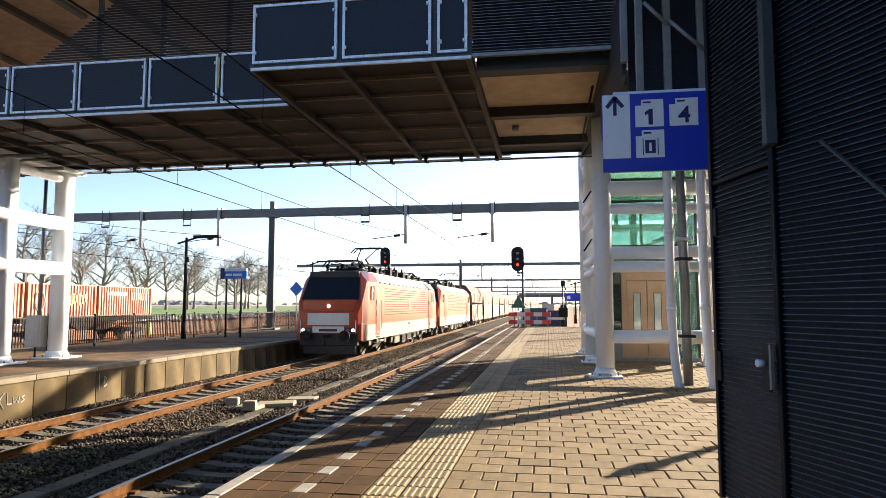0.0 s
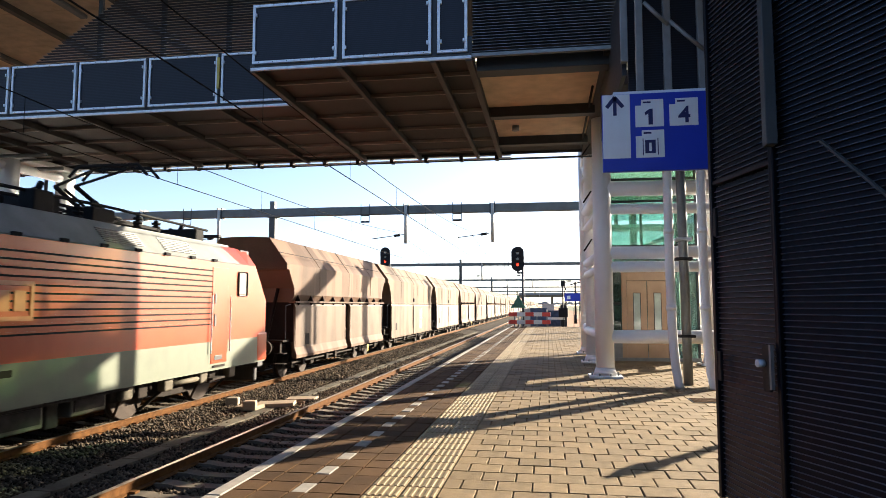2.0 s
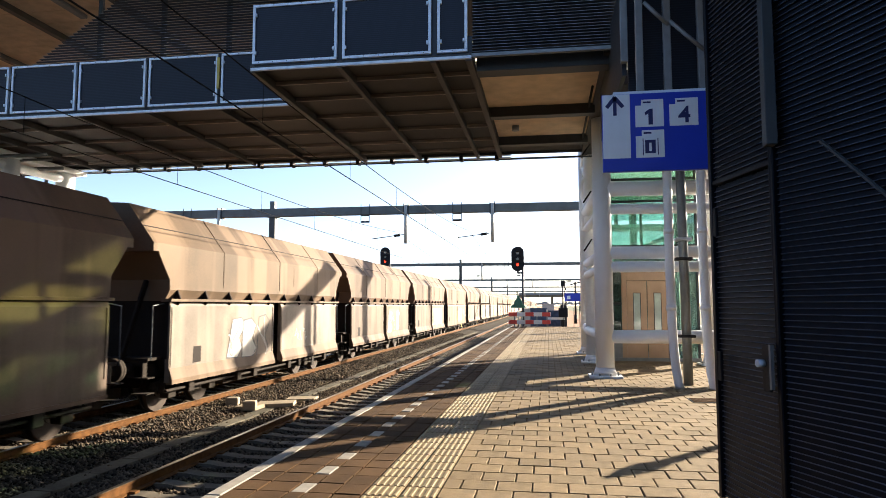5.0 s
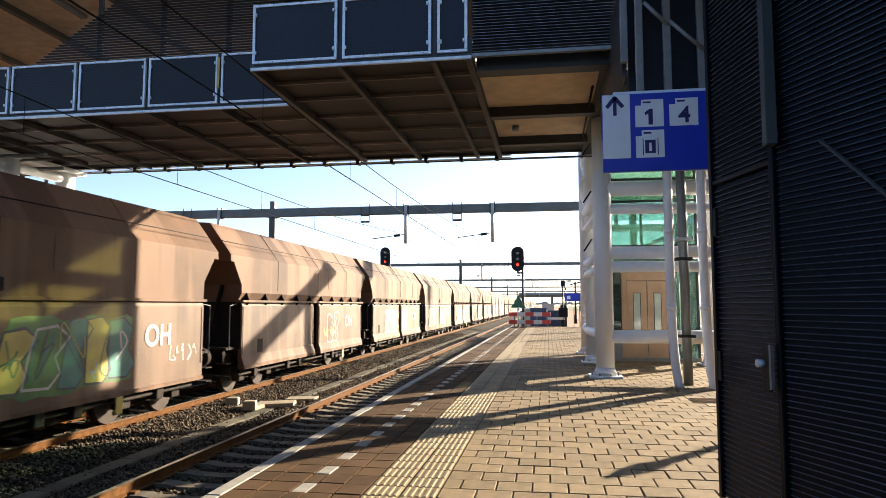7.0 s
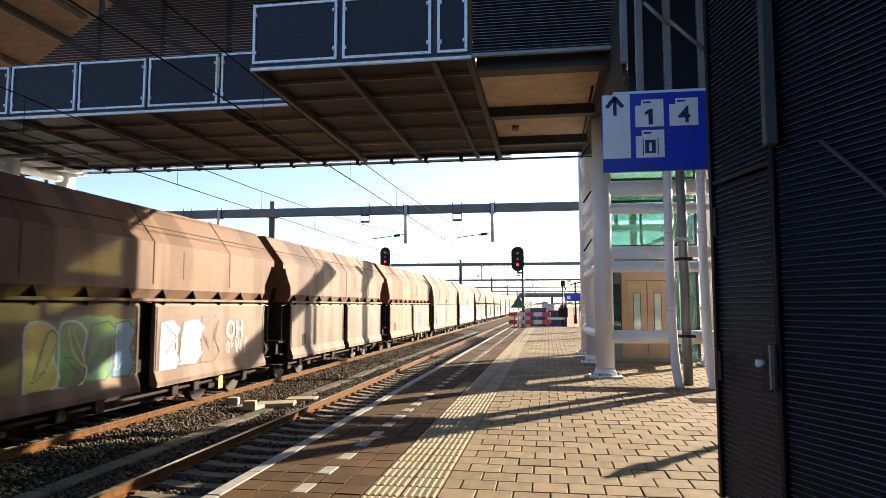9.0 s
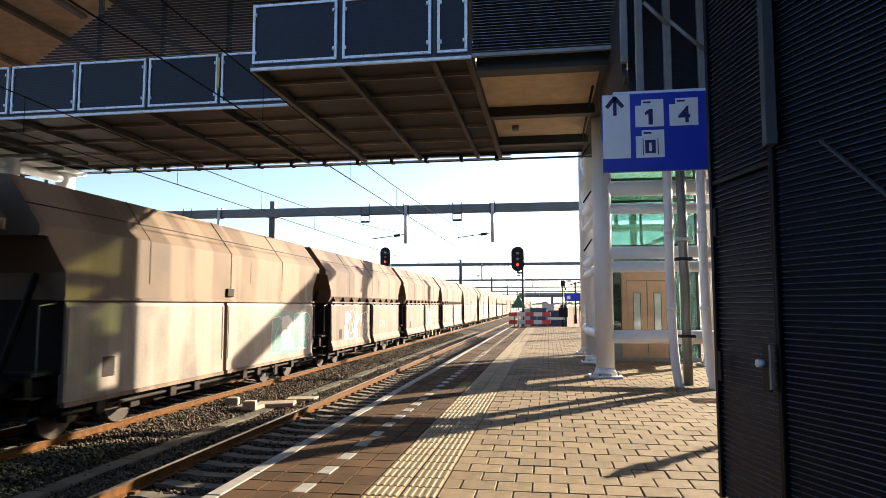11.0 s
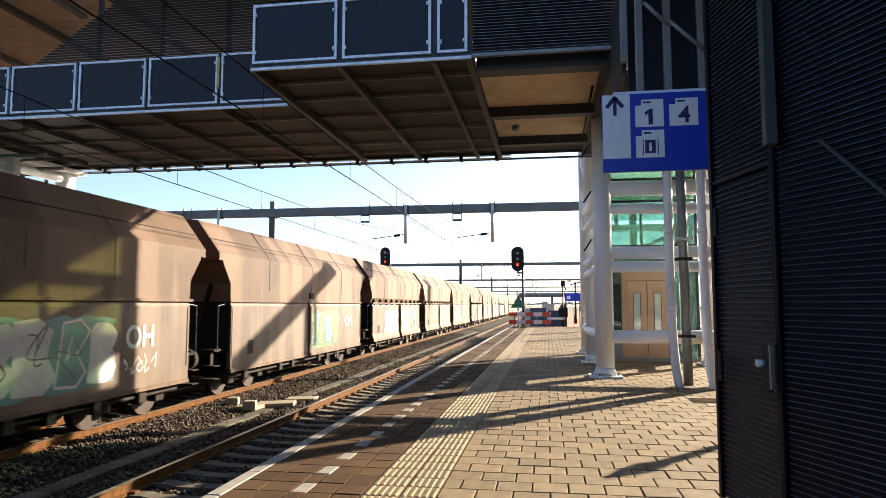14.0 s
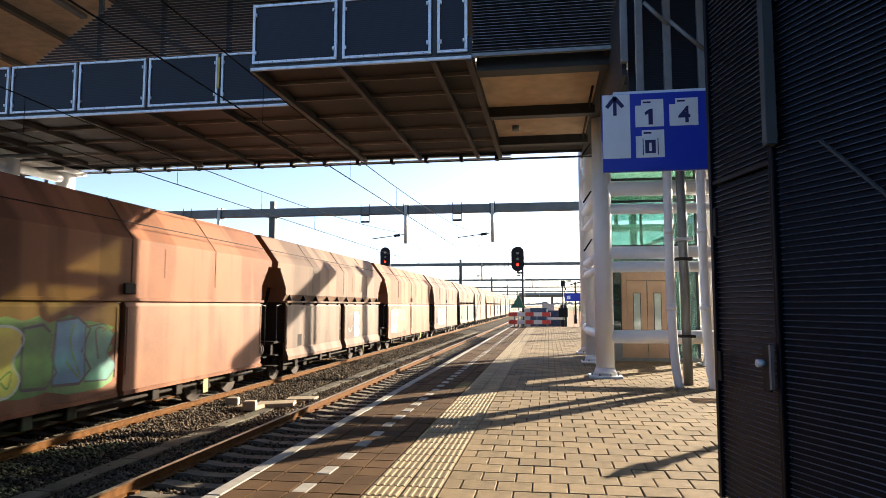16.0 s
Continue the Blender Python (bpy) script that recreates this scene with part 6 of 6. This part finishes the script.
        bmesh.ops.recalc_face_normals(b, faces=b.faces)
        part("windscreen", b, M["windscreen"], t, "dark raked windscreen")
        b = bmesh.new()
        box(b, -1.15, 1.15, min(f(0.72), f(1.25)), max(f(0.72), f(1.25)), 3.62, 3.9, 0.03)
        part("brow", b, M["loco_black"], t, "black roof brow")
        nose = part("nose", abox(-1.3, 1.3, min(f(-0.02), f(0.3)), max(f(-0.02), f(0.3)), 1.12, 2.14, 0.05), M["red"], t, "red nose")
        fy = lambda d: (min(f(-0.02 - d), f(-0.02)), max(f(-0.02 - d), f(-0.02)))
        part("white_band", abox(-0.95, 0.95, *fy(0.012), 1.5, 2.02), M["loco_white"], nose, "white nose band")
        part("upper_nose", abox(-1.2, 1.2, min(f(0.03), f(0.3)), max(f(0.03), f(0.3)), 2.1, 2.62, 0.04), M["red"], t)
        part("number_bar", abox(-0.42, 0.42, *fy(0.016), 1.22, 1.33), M["loco_black"], nose, "dark number lettering")
        part("lower_band", abox(-0.72, 0.72, *fy(0.012), 1.17, 1.44), M["loco_white"], nose)
        for x in (-1.02, 1.02):
            hp = part("headlight_case", abox(x - 0.27, x + 0.27, *fy(0.01), 1.16, 1.39), M["loco_black"], nose)
            for dx, on in ((0.12, True), (-0.12, False)):
                xx = x + dx * (1 if x > 0 else -1)
                part("headlight", atube((xx, f(-0.03), 1.275), (xx, f(-0.055), 1.275), 0.075, seg=16), M["lamp_white"] if (on and lit and e < 0) else M["cab_window"], hp, "round headlight")
        for s in (-1, 1):
            part("corner_fairing", abox(min(s * 1.18, s * 1.485), max(s * 1.18, s * 1.485), min(f(0.1), f(0.75)), max(f(0.1), f(0.75)), 0.8, 1.6, 0.05), M["red"], t, "red cab corner")
        part("top_light", atube((0, f(0.06), 2.33), (0, f(0.0), 2.33), 0.075, seg=16), M["lamp_white"] if (lit and e < 0) else M["cab_window"], t, "round upper headlight")
        part("buffer_beam", abox(-1.32, 1.32, min(f(0.0), f(0.35)), max(f(0.0), f(0.35)), 0.6, 1.12, 0.03), M["loco_black"], t)
        part("plough", abox(-1.2, 1.2, min(f(0.1), f(0.3)), max(f(0.1), f(0.3)), 0.2, 0.7, 0.05), M["loco_black"], t)
        buffers(t, f(0.0), e)
        for x in (-1.36, 1.36):
            part("mirror", abox(x - 0.05, x + 0.05, f(0.9) - 0.1, f(0.9) + 0.1, 2.75, 3.1, 0.02), M["loco_black"], t)
            part("grab_rail", atube((x * 0.93, f(-0.06), 1.15), (x * 0.93, f(-0.06), 1.7), 0.018, seg=6), M["galv"], t)
    bogie(t, 4.15, 2.9, 0.6, True)
    bogie(t, L - 4.15, 2.9, 0.6, True)
    for y, up, rev in pans:
        pantograph(t, y, up, rev)
    # roof gear: insulators, busbars, breakers and resistor boxes
    rng = random.Random(4)
    ins, y = None, 1.9
    while y < L - 1.9:
        for x in (-0.62, 0.1, 0.66):
            if rng.random() < 0.6:
                m = pose(x + rng.uniform(-0.1, 0.1), y + rng.uniform(-0.2, 0.2), 3.96)
                if ins is None:
                    b = bmesh.new()
                    for k in range(4):
                        tube(b, (0, 0, k * 0.085), (0, 0, k * 0.085 + 0.05), 0.1, seg=8)
                    tube(b, (0, 0, 0), (0, 0, 0.36), 0.05, seg=6)
                    ins = part("insulator", b, M["roof_gear"], t, "dark ribbed roof insulator")
                    ins.matrix_basis = m
                else:
                    share("insulator", ins, t, m)
        y += 0.8
    for x, z, y0, y1 in ((-0.62, 4.33, 2.2, 9.0), (-0.62, 4.36, 11.0, L - 2.2), (0.1, 4.3, 5.0, L - 5.0), (0.66, 4.33, 2.2, L - 2.2)):
        ym = (y0 + y1) / 2
        b = bmesh.new()
        path_tube(b, [(x, y0, z), (x + 0.1, (y0 + ym) / 2, z + 0.05), (x, ym, z), (x - 0.08, (y1 + ym) / 2, z + 0.06), (x, y1, z)], 0.035, 6)
        part("busbar", b, M["roof_gear"], t)
    for x0, x1, y0, y1, h in ((-0.6, -0.1, 4.4, 4.8, 0.42), (0.3, 0.8, 5.2, 5.7, 0.3), (-0.5, 0.45, 7.6, 8.3, 0.3), (0.5, 0.85, 8.0, 8.5, 0.5), (-0.5, 0.45, 9.0, 9.5, 0.4), (0.4, 0.8, 9.9, 10.2, 0.46),
                              (-0.5, 0.45, 10.4, 11.3, 0.26), (0.5, 0.82, 11.5, 12.0, 0.42), (-0.5, 0.45, 12.2, 12.6, 0.44), (0.2, 0.75, 13.1, 13.8, 0.34), (-0.3, 0.8, 16.9, 17.3, 0.32)):
        bx = part("roof_box", abox(x0, x1, y0, y1, 3.97, 3.97 + h, 0.04), M["roof_gear"], t, "black roof equipment box")
        part("bushing", atube(((x0 + x1) / 2, (y0 + y1) / 2, 3.97 + h), ((x0 + x1) / 2, (y0 + y1) / 2 + 0.1, 4.12 + h), 0.06, seg=8), M["roof_gear"], bx)
    return t


L1 = loco([(2.9, False, 1), (6.3, True, -1), (15.6, False, 1)], True)
L2 = loco([(4.0, False, 1), (14.4, True, -1)], False)
vehicles += [(L1, LOCO_FRONT), (L2, LOCO_FRONT + LOCO_PITCH)]


def hopper(kind, tone):
    """Self-discharging hopper wagon. kind 0: ledge with brackets under a tucked-in wall; kind 1: smooth side with a fine ledge.
    The origin lies between the buffers of this wagon and the one ahead."""
    t = thing("hopper_wagon", "rust-brown covered hopper wagon with sloped roof" + (" and bracketed ledge" if kind == 0 else " and smooth side"), "freight wagon", group="hopper wagons")
    L, hw = PITCH[kind], 1.45
    A, B = 0.34, 1.0                      # where the shoulder and the lower body begin
    zl, zs, zt = 2.46, 3.68, 4.52
    M_up, M_lo = M["hop%d" % tone], M["hoplow%d" % tone]
    gap = (6.5, 7.06) if kind == 0 else (6.6, 6.79)
    def cut(y, z0):
        tuck, rise = (0.12, 0.24) if kind == 0 and z0 == zl else (0.003, 0.02)
        return [(-hw + tuck, y, z0), (hw - tuck, y, z0), (hw, y, z0 + rise), (hw, y, zs), (hw - 0.62, y, zt), (0.3, y, zt + 0.03), (-0.3, y, zt + 0.03), (-hw + 0.62, y, zt), (-hw, y, zs), (-hw, y, z0 + rise)]
    ends = [(A, 3.5), (A + 0.2, 3.5), (A + 0.22, 3.44), (B - 0.02, 2.92), (B, zl)]
    b = bmesh.new()
    loft(b, [cut(y, z) for y, z in ends] + [cut(L - y, z) for y, z in ends[::-1]])
    part("upper_body", b, M_up, t, "dusty brown upper hopper body")
    part("front_end", abox(-hw + 0.03, hw - 0.03, B + 0.01, B + 0.03, 1.2, zl), M["hop_end"], t, "end wall darkened with the shade of the gap")
    part("rear_end", abox(-hw + 0.03, hw - 0.03, L - B - 0.03, L - B - 0.01, 1.2, zl), M["hop_end"], t, "end wall darkened with the shade of the gap")
    for s in (-1, 1):
        def slab(x0, x1, y0, y1, z0, z1, bev=0.0):
            return abox(min(s * x0, s * x1), max(s * x0, s * x1), y0, y1, z0, z1, bev)
        # discharge doors in two leaves with a gap between them
        for y0, y1 in ((B + 0.02, gap[0]), (gap[1], L - B - 0.02)):
            b = bmesh.new()
            prism(b, [(s * (hw + 0.02), 0.7), (s * (hw + 0.02), zl - 0.12), (s * (hw - 0.02), zl - 0.03), (s * (hw - 0.08), zl - 0.03), (s * (hw - 0.08), 0.7)], "y", y0, y1)
            d = part("side_door", b, M_lo, t, "pale rusty discharge door")
            b = bmesh.new()
            if kind == 0:
                prism(b, [(s * (hw + 0.022), 1.0), (s * (hw + 0.1), 0.76), (s * (hw + 0.1), 0.66), (s * (hw - 0.04), 0.66), (s * (hw - 0.04), 1.0)], "y", y0 + 0.01, y1 - 0.01)
            else:
                prism(b, [(s * (hw + 0.05), 0.72), (s * (hw + 0.05), 0.64), (s * (hw - 0.04), 0.64), (s * (hw - 0.04), 0.72)], "y", y0, y1)
            part("door_lip", b, M_up, d, "flared lower door lip")
            for yy in (y0 + 0.04, y1 - 0.09):
                part("door_stile", slab(hw + 0.02, hw + 0.035, yy, yy + 0.05, 1.02, zl - 0.14), M_lo, d)
        ledge = part("ledge", slab(hw - 0.16, hw + (0.09 if kind == 0 else 0.05), B - 0.08, L - B + 0.08, zl - 0.02, zl + 0.045, 0.008), M_up, t)
        if s < 0:
            pass
        elif kind == 0:
            first = None
            for i in range(10):
                y = B + 0.3 + i * (L - 2 * B - 0.6) / 9
                if first is None:
                    b = bmesh.new()
                    prism(b, [(-s * 0.14, 0.045), (s * 0.085, 0.045), (s * 0.01, 0.24), (0, 0.24)], "y", -0.016, 0.016)
                    prism(b, [(-s * 0.02, -0.02), (s * 0.085, -0.02), (s * 0.02, -0.1)], "y", -0.016, 0.016)
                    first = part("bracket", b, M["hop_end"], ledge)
                    first.matrix_basis = pose(s * hw, y, zl)
                else:
                    share("bracket", first, ledge, pose(s * hw, y, zl))
        else:
            part("hatch_handle", slab(hw, hw + 0.06, 6.7, 7.05, zl + 0.12, zl + 0.33, 0.02), M["hop_end"], t)
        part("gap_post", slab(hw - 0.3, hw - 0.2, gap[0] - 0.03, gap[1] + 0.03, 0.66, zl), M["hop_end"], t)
        # seam on the roof slope, panel seams
        part("roof_seam", atube((s * (hw - 0.26), A, zs + 0.36), (s * (hw - 0.26), L - A, zs + 0.36), 0.014, seg=5), M["hop_end"], t)
        for y in (3.4, 6.95, 10.3):
            b = bmesh.new()
            seam = [(s * (hw + 0.004), y, zl + 0.34), (s * (hw + 0.004), y, zs), (s * (hw - 0.61), y, zt + 0.005)]
            path_tube(b, seam, 0.011, 4)
            part("panel_seam", b, M["hop_end"] if y == 6.95 else M_up, t)
        part("inspection_plate", slab(hw, hw + 0.008, 8.1, 8.75, 2.95, 3.55), M_up, t)
        for e, y in ((1, 0.52), (-1, L - 0.52)):
            rail = bmesh.new()
            path_tube(rail, [(s * 1.36, y, 1.2), (s * 1.36, y, 2.35), (s * 1.36, y + e * 0.4, 2.4)], 0.013, 6)
            if s < 0:
                rail.free()
                continue
            part("end_handrail", rail, M["mast"], t, "grey end handrail")
            part("footstep", slab(1.0, 1.38, y - 0.12, y + 0.14, 0.52, 0.545), M["under"], t)
            part("footstep", slab(1.05, 1.38, y - 0.12, y + 0.14, 0.84, 0.865), M["under"], t)
            b = bmesh.new()
            tube(b, (s * 0.75, y - e * 0.1, 1.2), (s * 0.9, y + e * 0.45, 2.9), 0.06, seg=6)
            part("end_strut", b, M["hop_end"], t)
        part("sole_bar", slab(1.0, 1.15, 0.5, L - 0.5, 0.85, 1.1), M["under"], t)
        if s < 0:
            continue
        gear = None
        for y in (2.0, 4.4, 5.4, 7.9, 8.8, 11.3):
            if gear is None:
                gear = part("release_gear", slab(1.05, 1.4, 0, 0.25, 0.38, 0.66, 0.03), M["under"], t)
                gear.matrix_basis = pose(0, y, 0)
            else:
                share("release_gear", gear, t, pose(0, y, 0))
        part("tag_plate", slab(hw - 0.03, hw - 0.01, 9.9, 10.1, 0.3, 0.62), M["spray_yellow"] if tone % 2 == 0 else M["hop_end"], t, "small tag plate")
        part("brake_pipe", atube((s * 1.3, 1.2, 0.5), (s * 1.3, L - 1.2, 0.52), 0.035, seg=6), M["under"], t)
        part("data_panel", slab(hw + 0.02, hw + 0.024, B + 1.0, B + 1.35, 1.05, 1.42), M["hop_end"], t)
    # Dark chute added so that the space below the body reads as shade.
    b = bmesh.new()
    loft(b, [[(-1.15, 4.0, 0.66), (1.15, 4.0, 0.66), (0.95, 4.5, 0.28), (-0.95, 4.5, 0.28)], [(-1.15, L - 4.0, 0.66), (1.15, L - 4.0, 0.66), (0.95, L - 4.5, 0.28), (-0.95, L - 4.5, 0.28)]])
    part("shade_chute", b, M["under"], t, "dark chute added to deepen the shade under the body")
    part("hopper_floor", abox(-1.3, 1.3, B + 0.1, L - B - 0.1, 1.0, 1.25), M["under"], t)
    for y in (0.5, L - 0.66):
        part("headstock", abox(-1.2, 1.2, y, y + 0.16, 0.85, 1.2, 0.02), M["under"], t)
    for y in (0.5, L - B):
        part("end_platform", abox(-1.3, 1.3, y, y + 0.5, 1.2, 1.26), M["under"], t)
    buffers(t, 0.5, -1)
    buffers(t, L - 0.5, 1)
    bogie(t, 2.55, 1.8, 0.46)
    bogie(t, L - 2.55, 1.8, 0.46)
    return t


def ribbon(b, x, pts, w, thick=0.002):
    """One connected painted stroke of width w along points in the y-z plane."""
    top, low = [], []
    for i, (y, z) in enumerate(pts):
        y0, z0 = pts[max(i - 1, 0)]
        y1, z1 = pts[min(i + 1, len(pts) - 1)]
        d = math.hypot(y1 - y0, z1 - z0) or 1.0
        ny, nz = -(z1 - z0) / d * w / 2, (y1 - y0) / d * w / 2
        top.append((y + ny, z + nz))
        low.append((y - ny, z - nz))
    T = [b.verts.new((x + thick, *p)) for p in top]
    U = [b.verts.new((x + thick, *p)) for p in low]
    for i in range(len(pts) - 1):
        b.faces.new((T[i], U[i], U[i + 1], T[i + 1]))


def smooth(pts, n=5):
    """Points of a rounded curve through pts."""
    out = []
    for i in range(len(pts) - 1):
        p0, p1, p2, p3 = pts[max(i - 1, 0)], pts[i], pts[i + 1], pts[min(i + 2, len(pts) - 1)]
        for k in range(n):
            u = k / n
            out.append(tuple(0.5 * (2 * p1[q] + (p2[q] - p0[q]) * u + (2 * p0[q] - 5 * p1[q] + 4 * p2[q] - p3[q]) * u * u + (3 * p1[q] - p0[q] - 3 * p2[q] + p3[q]) * u ** 3) for q in (0, 1)))
    return out + [pts[-1]]


def graffiti(t, seed, y0, y1, base, z0=0.85, z1=2.2):
    """Sprayed lettering on the side that faces the platform: a ragged ground coat, leaning letter blocks with rounded outlines, drips and tags."""
    rng = random.Random(seed)
    x = 1.473
    g = t
    inks = {"green": ["green", "teal", "blue", "green", "yellow"], "teal": ["teal", "teal", "white", "green"], "blue": ["blue", "teal", "blue", "white", "green"], "white": ["white"], "yellow": ["yellow", "white", "green"], "": []}[base]
    if base and base != "white":
        b = bmesh.new()
        n = 44
        pts = []
        for i in range(n):
            a = 2 * math.pi * i / n
            c, q = math.cos(a), math.sin(a)
            k = min(1.0 / max(abs(c), 1e-3), 1.0 / max(abs(q), 1e-3)) * (1 - 0.2 * rng.random() ** 2)
            pts.append(((y0 + y1) / 2 + (y1 - y0) / 2 * c * k, (z0 + z1) / 2 + (z1 - z0) / 2 * q * k))
        prism(b, pts, "x", x - 0.002, x + 0.001)
        g = part("graffiti", b, M["spray_" + base], t, base + " sprayed graffiti")
    n = max(2, round((y1 - y0) / 0.75))
    w = (y1 - y0) / n
    for i in range(n):
        yc, lean = y0 + (i + 0.5) * w, rng.uniform(-0.12, 0.22)
        lo, hi = z0 + rng.uniform(0.08, 0.2), z1 - rng.uniform(0.08, 0.25)
        a = rng.uniform(0.45, 0.62) * w
        ring_ = [(yc - a, lo), (yc - a * 0.9 + lean * 0.5, (lo + hi) / 2 + rng.uniform(-0.15, 0.15)), (yc - a * 0.8 + lean, hi), (yc + a * 0.3 + lean, hi + 0.05), (yc + a + lean, hi - 0.15),
                 (yc + a * rng.uniform(0.3, 0.7), (lo + hi) / 2), (yc + a, lo + 0.2), (yc + a * 0.4, lo - 0.03), (yc - a, lo)]
        loop = smooth(ring_, 4 if rng.random() < 0.4 else 1)
        if inks and (base != "white" or rng.random() < 0.7):
            b = bmesh.new()
            f = b.faces.new([b.verts.new((x + 0.003 + 0.0003 * i, *p)) for p in loop[:-1]])
            bmesh.ops.recalc_face_normals(b, faces=[f])
            part("graffiti_letter", b, M["spray_" + rng.choice(inks)], g)
        b = bmesh.new()
        ribbon(b, x, loop, rng.uniform(0.03, 0.055), 0.0075)
        part("graffiti_outline", b, M["spray_" + ("black" if base in ("white", "green") and rng.random() < 0.75 else "white")], g)
        for _ in range(2):
            b = bmesh.new()
            hook = [(yc + rng.uniform(-0.5, 0.5) * w, rng.uniform(lo, hi)) for _ in range(4)]
            ribbon(b, x, smooth(hook, 5), rng.uniform(0.018, 0.04), 0.009)
            part("graffiti_stroke", b, M["spray_" + rng.choice(["white", "black"] + inks)], g)


def scrawl(t, seed, y0, n, z, h, col="white"):
    rng = random.Random(seed)
    for i in range(n):
        y = y0 + i * h * 0.55
        b = bmesh.new()
        ribbon(b, 1.47, smooth([(y + rng.uniform(0, h * 0.5), z + rng.uniform(0, h)) for _ in range(5)], 4), 0.025, 0.004)
        part("scrawl", b, M["spray_" + col], t, col + " sprayed scrawl")


KINDS = "0110100010010001100011100101101001100101"
TONES = "0150353300130343530333301404231431203142"


def train():
    protos = {}
    y = TRAIN_START
    for i, (c, d) in enumerate(zip(KINDS, TONES)):
        kind, tone = int(c), int(d)
        if (kind, tone) in protos:
            w = copy_thing(protos[kind, tone], pose(0, 0, 0))
        else:
            w = protos[kind, tone] = hopper(kind, tone)
        vehicles.append((w, y))
        y += PITCH[kind] + {1: 0.3, 24: -0.12, 25: -0.2}.get(i, 0.0)
    return [v[0] for v in vehicles[2:]]


WAGONS = train()
# sprayed lettering, wagon by wagon: ground colour, stretch
SPRAY = [(1, "teal", 8.6, 9.4), (2, "", 7.4, 10.4), (3, "white", 4.6, 5.8), (3, "blue", 7.2, 8.2), (5, "white", 3.6, 6.2), (6, "green", 7.4, 10.0), (7, "teal", 7.3, 11.6), (8, "green", 6.9, 10.3), (9, "", 8.0, 9.2), (10, "teal", 3.4, 6.3),
         (10, "blue", 7.3, 8.6), (11, "green", 2.4, 6.3), (11, "white", 7.3, 10.6), (12, "green", 3.6, 6.4), (12, "white", 7.2, 9.8), (14, "white", 7.6, 10.4), (15, "green", 2.4, 5.8), (16, "teal", 9.6, 12.6), (17, "white", 2.6, 4.6), (17, "", 4.8, 6.2),
         (18, "teal", 8.0, 9.2), (19, "white", 5.0, 6.3), (19, "yellow", 7.3, 7.9), (19, "teal", 8.0, 9.6), (20, "teal", 7.4, 9.6), (21, "teal", 7.2, 10.4), (21, "white", 3.2, 4.8), (22, "green", 6.9, 9.9), (23, "blue", 3.4, 6.4), (23, "blue", 7.2, 9.6), (23, "", 9.6, 11.8),
         (24, "", 7.6, 10.8), (25, "green", 2.0, 6.5), (26, "white", 7.6, 9.2), (27, "green", 1.6, 5.4), (28, "teal", 2.5, 6.5)]
for n, (k, base, a, b_) in enumerate(SPRAY):
    graffiti(WAGONS[k], 100 + n, a, b_, base)
for k, y, z in ((1, 8.6, 1.3), (2, 2.2, 1.9), (3, 2.6, 1.4), (5, 8.2, 1.2), (8, 11.6, 1.1), (9, 7.6, 1.2), (12, 10.2, 1.1), (17, 8.2, 1.2), (19, 2.4, 1.2), (20, 9.8, 1.9), (21, 10.6, 1.0), (24, 8.2, 1.2)):
    scrawl(WAGONS[k], k, y, 5, z, 0.42, "yellow" if k == 9 else "white")
for k in (8, 9, 10, 11, 12, 18, 19, 20, 21, 22, 23):
    text("lettering", "OH", 0.62, pose(1.482, PITCH[int(KINDS[k])] - 2.85, 1.72, 90, 0, 90), M["spray_white"], WAGONS[k], "white letters OH")


def motions():
    for ob, y in vehicles:
        walk(ob, [(t, pose(TRAIN_X, y - SPEED * t, RAIL_Z)) for t in (0, 4, 8, 12, 16)])


motions()
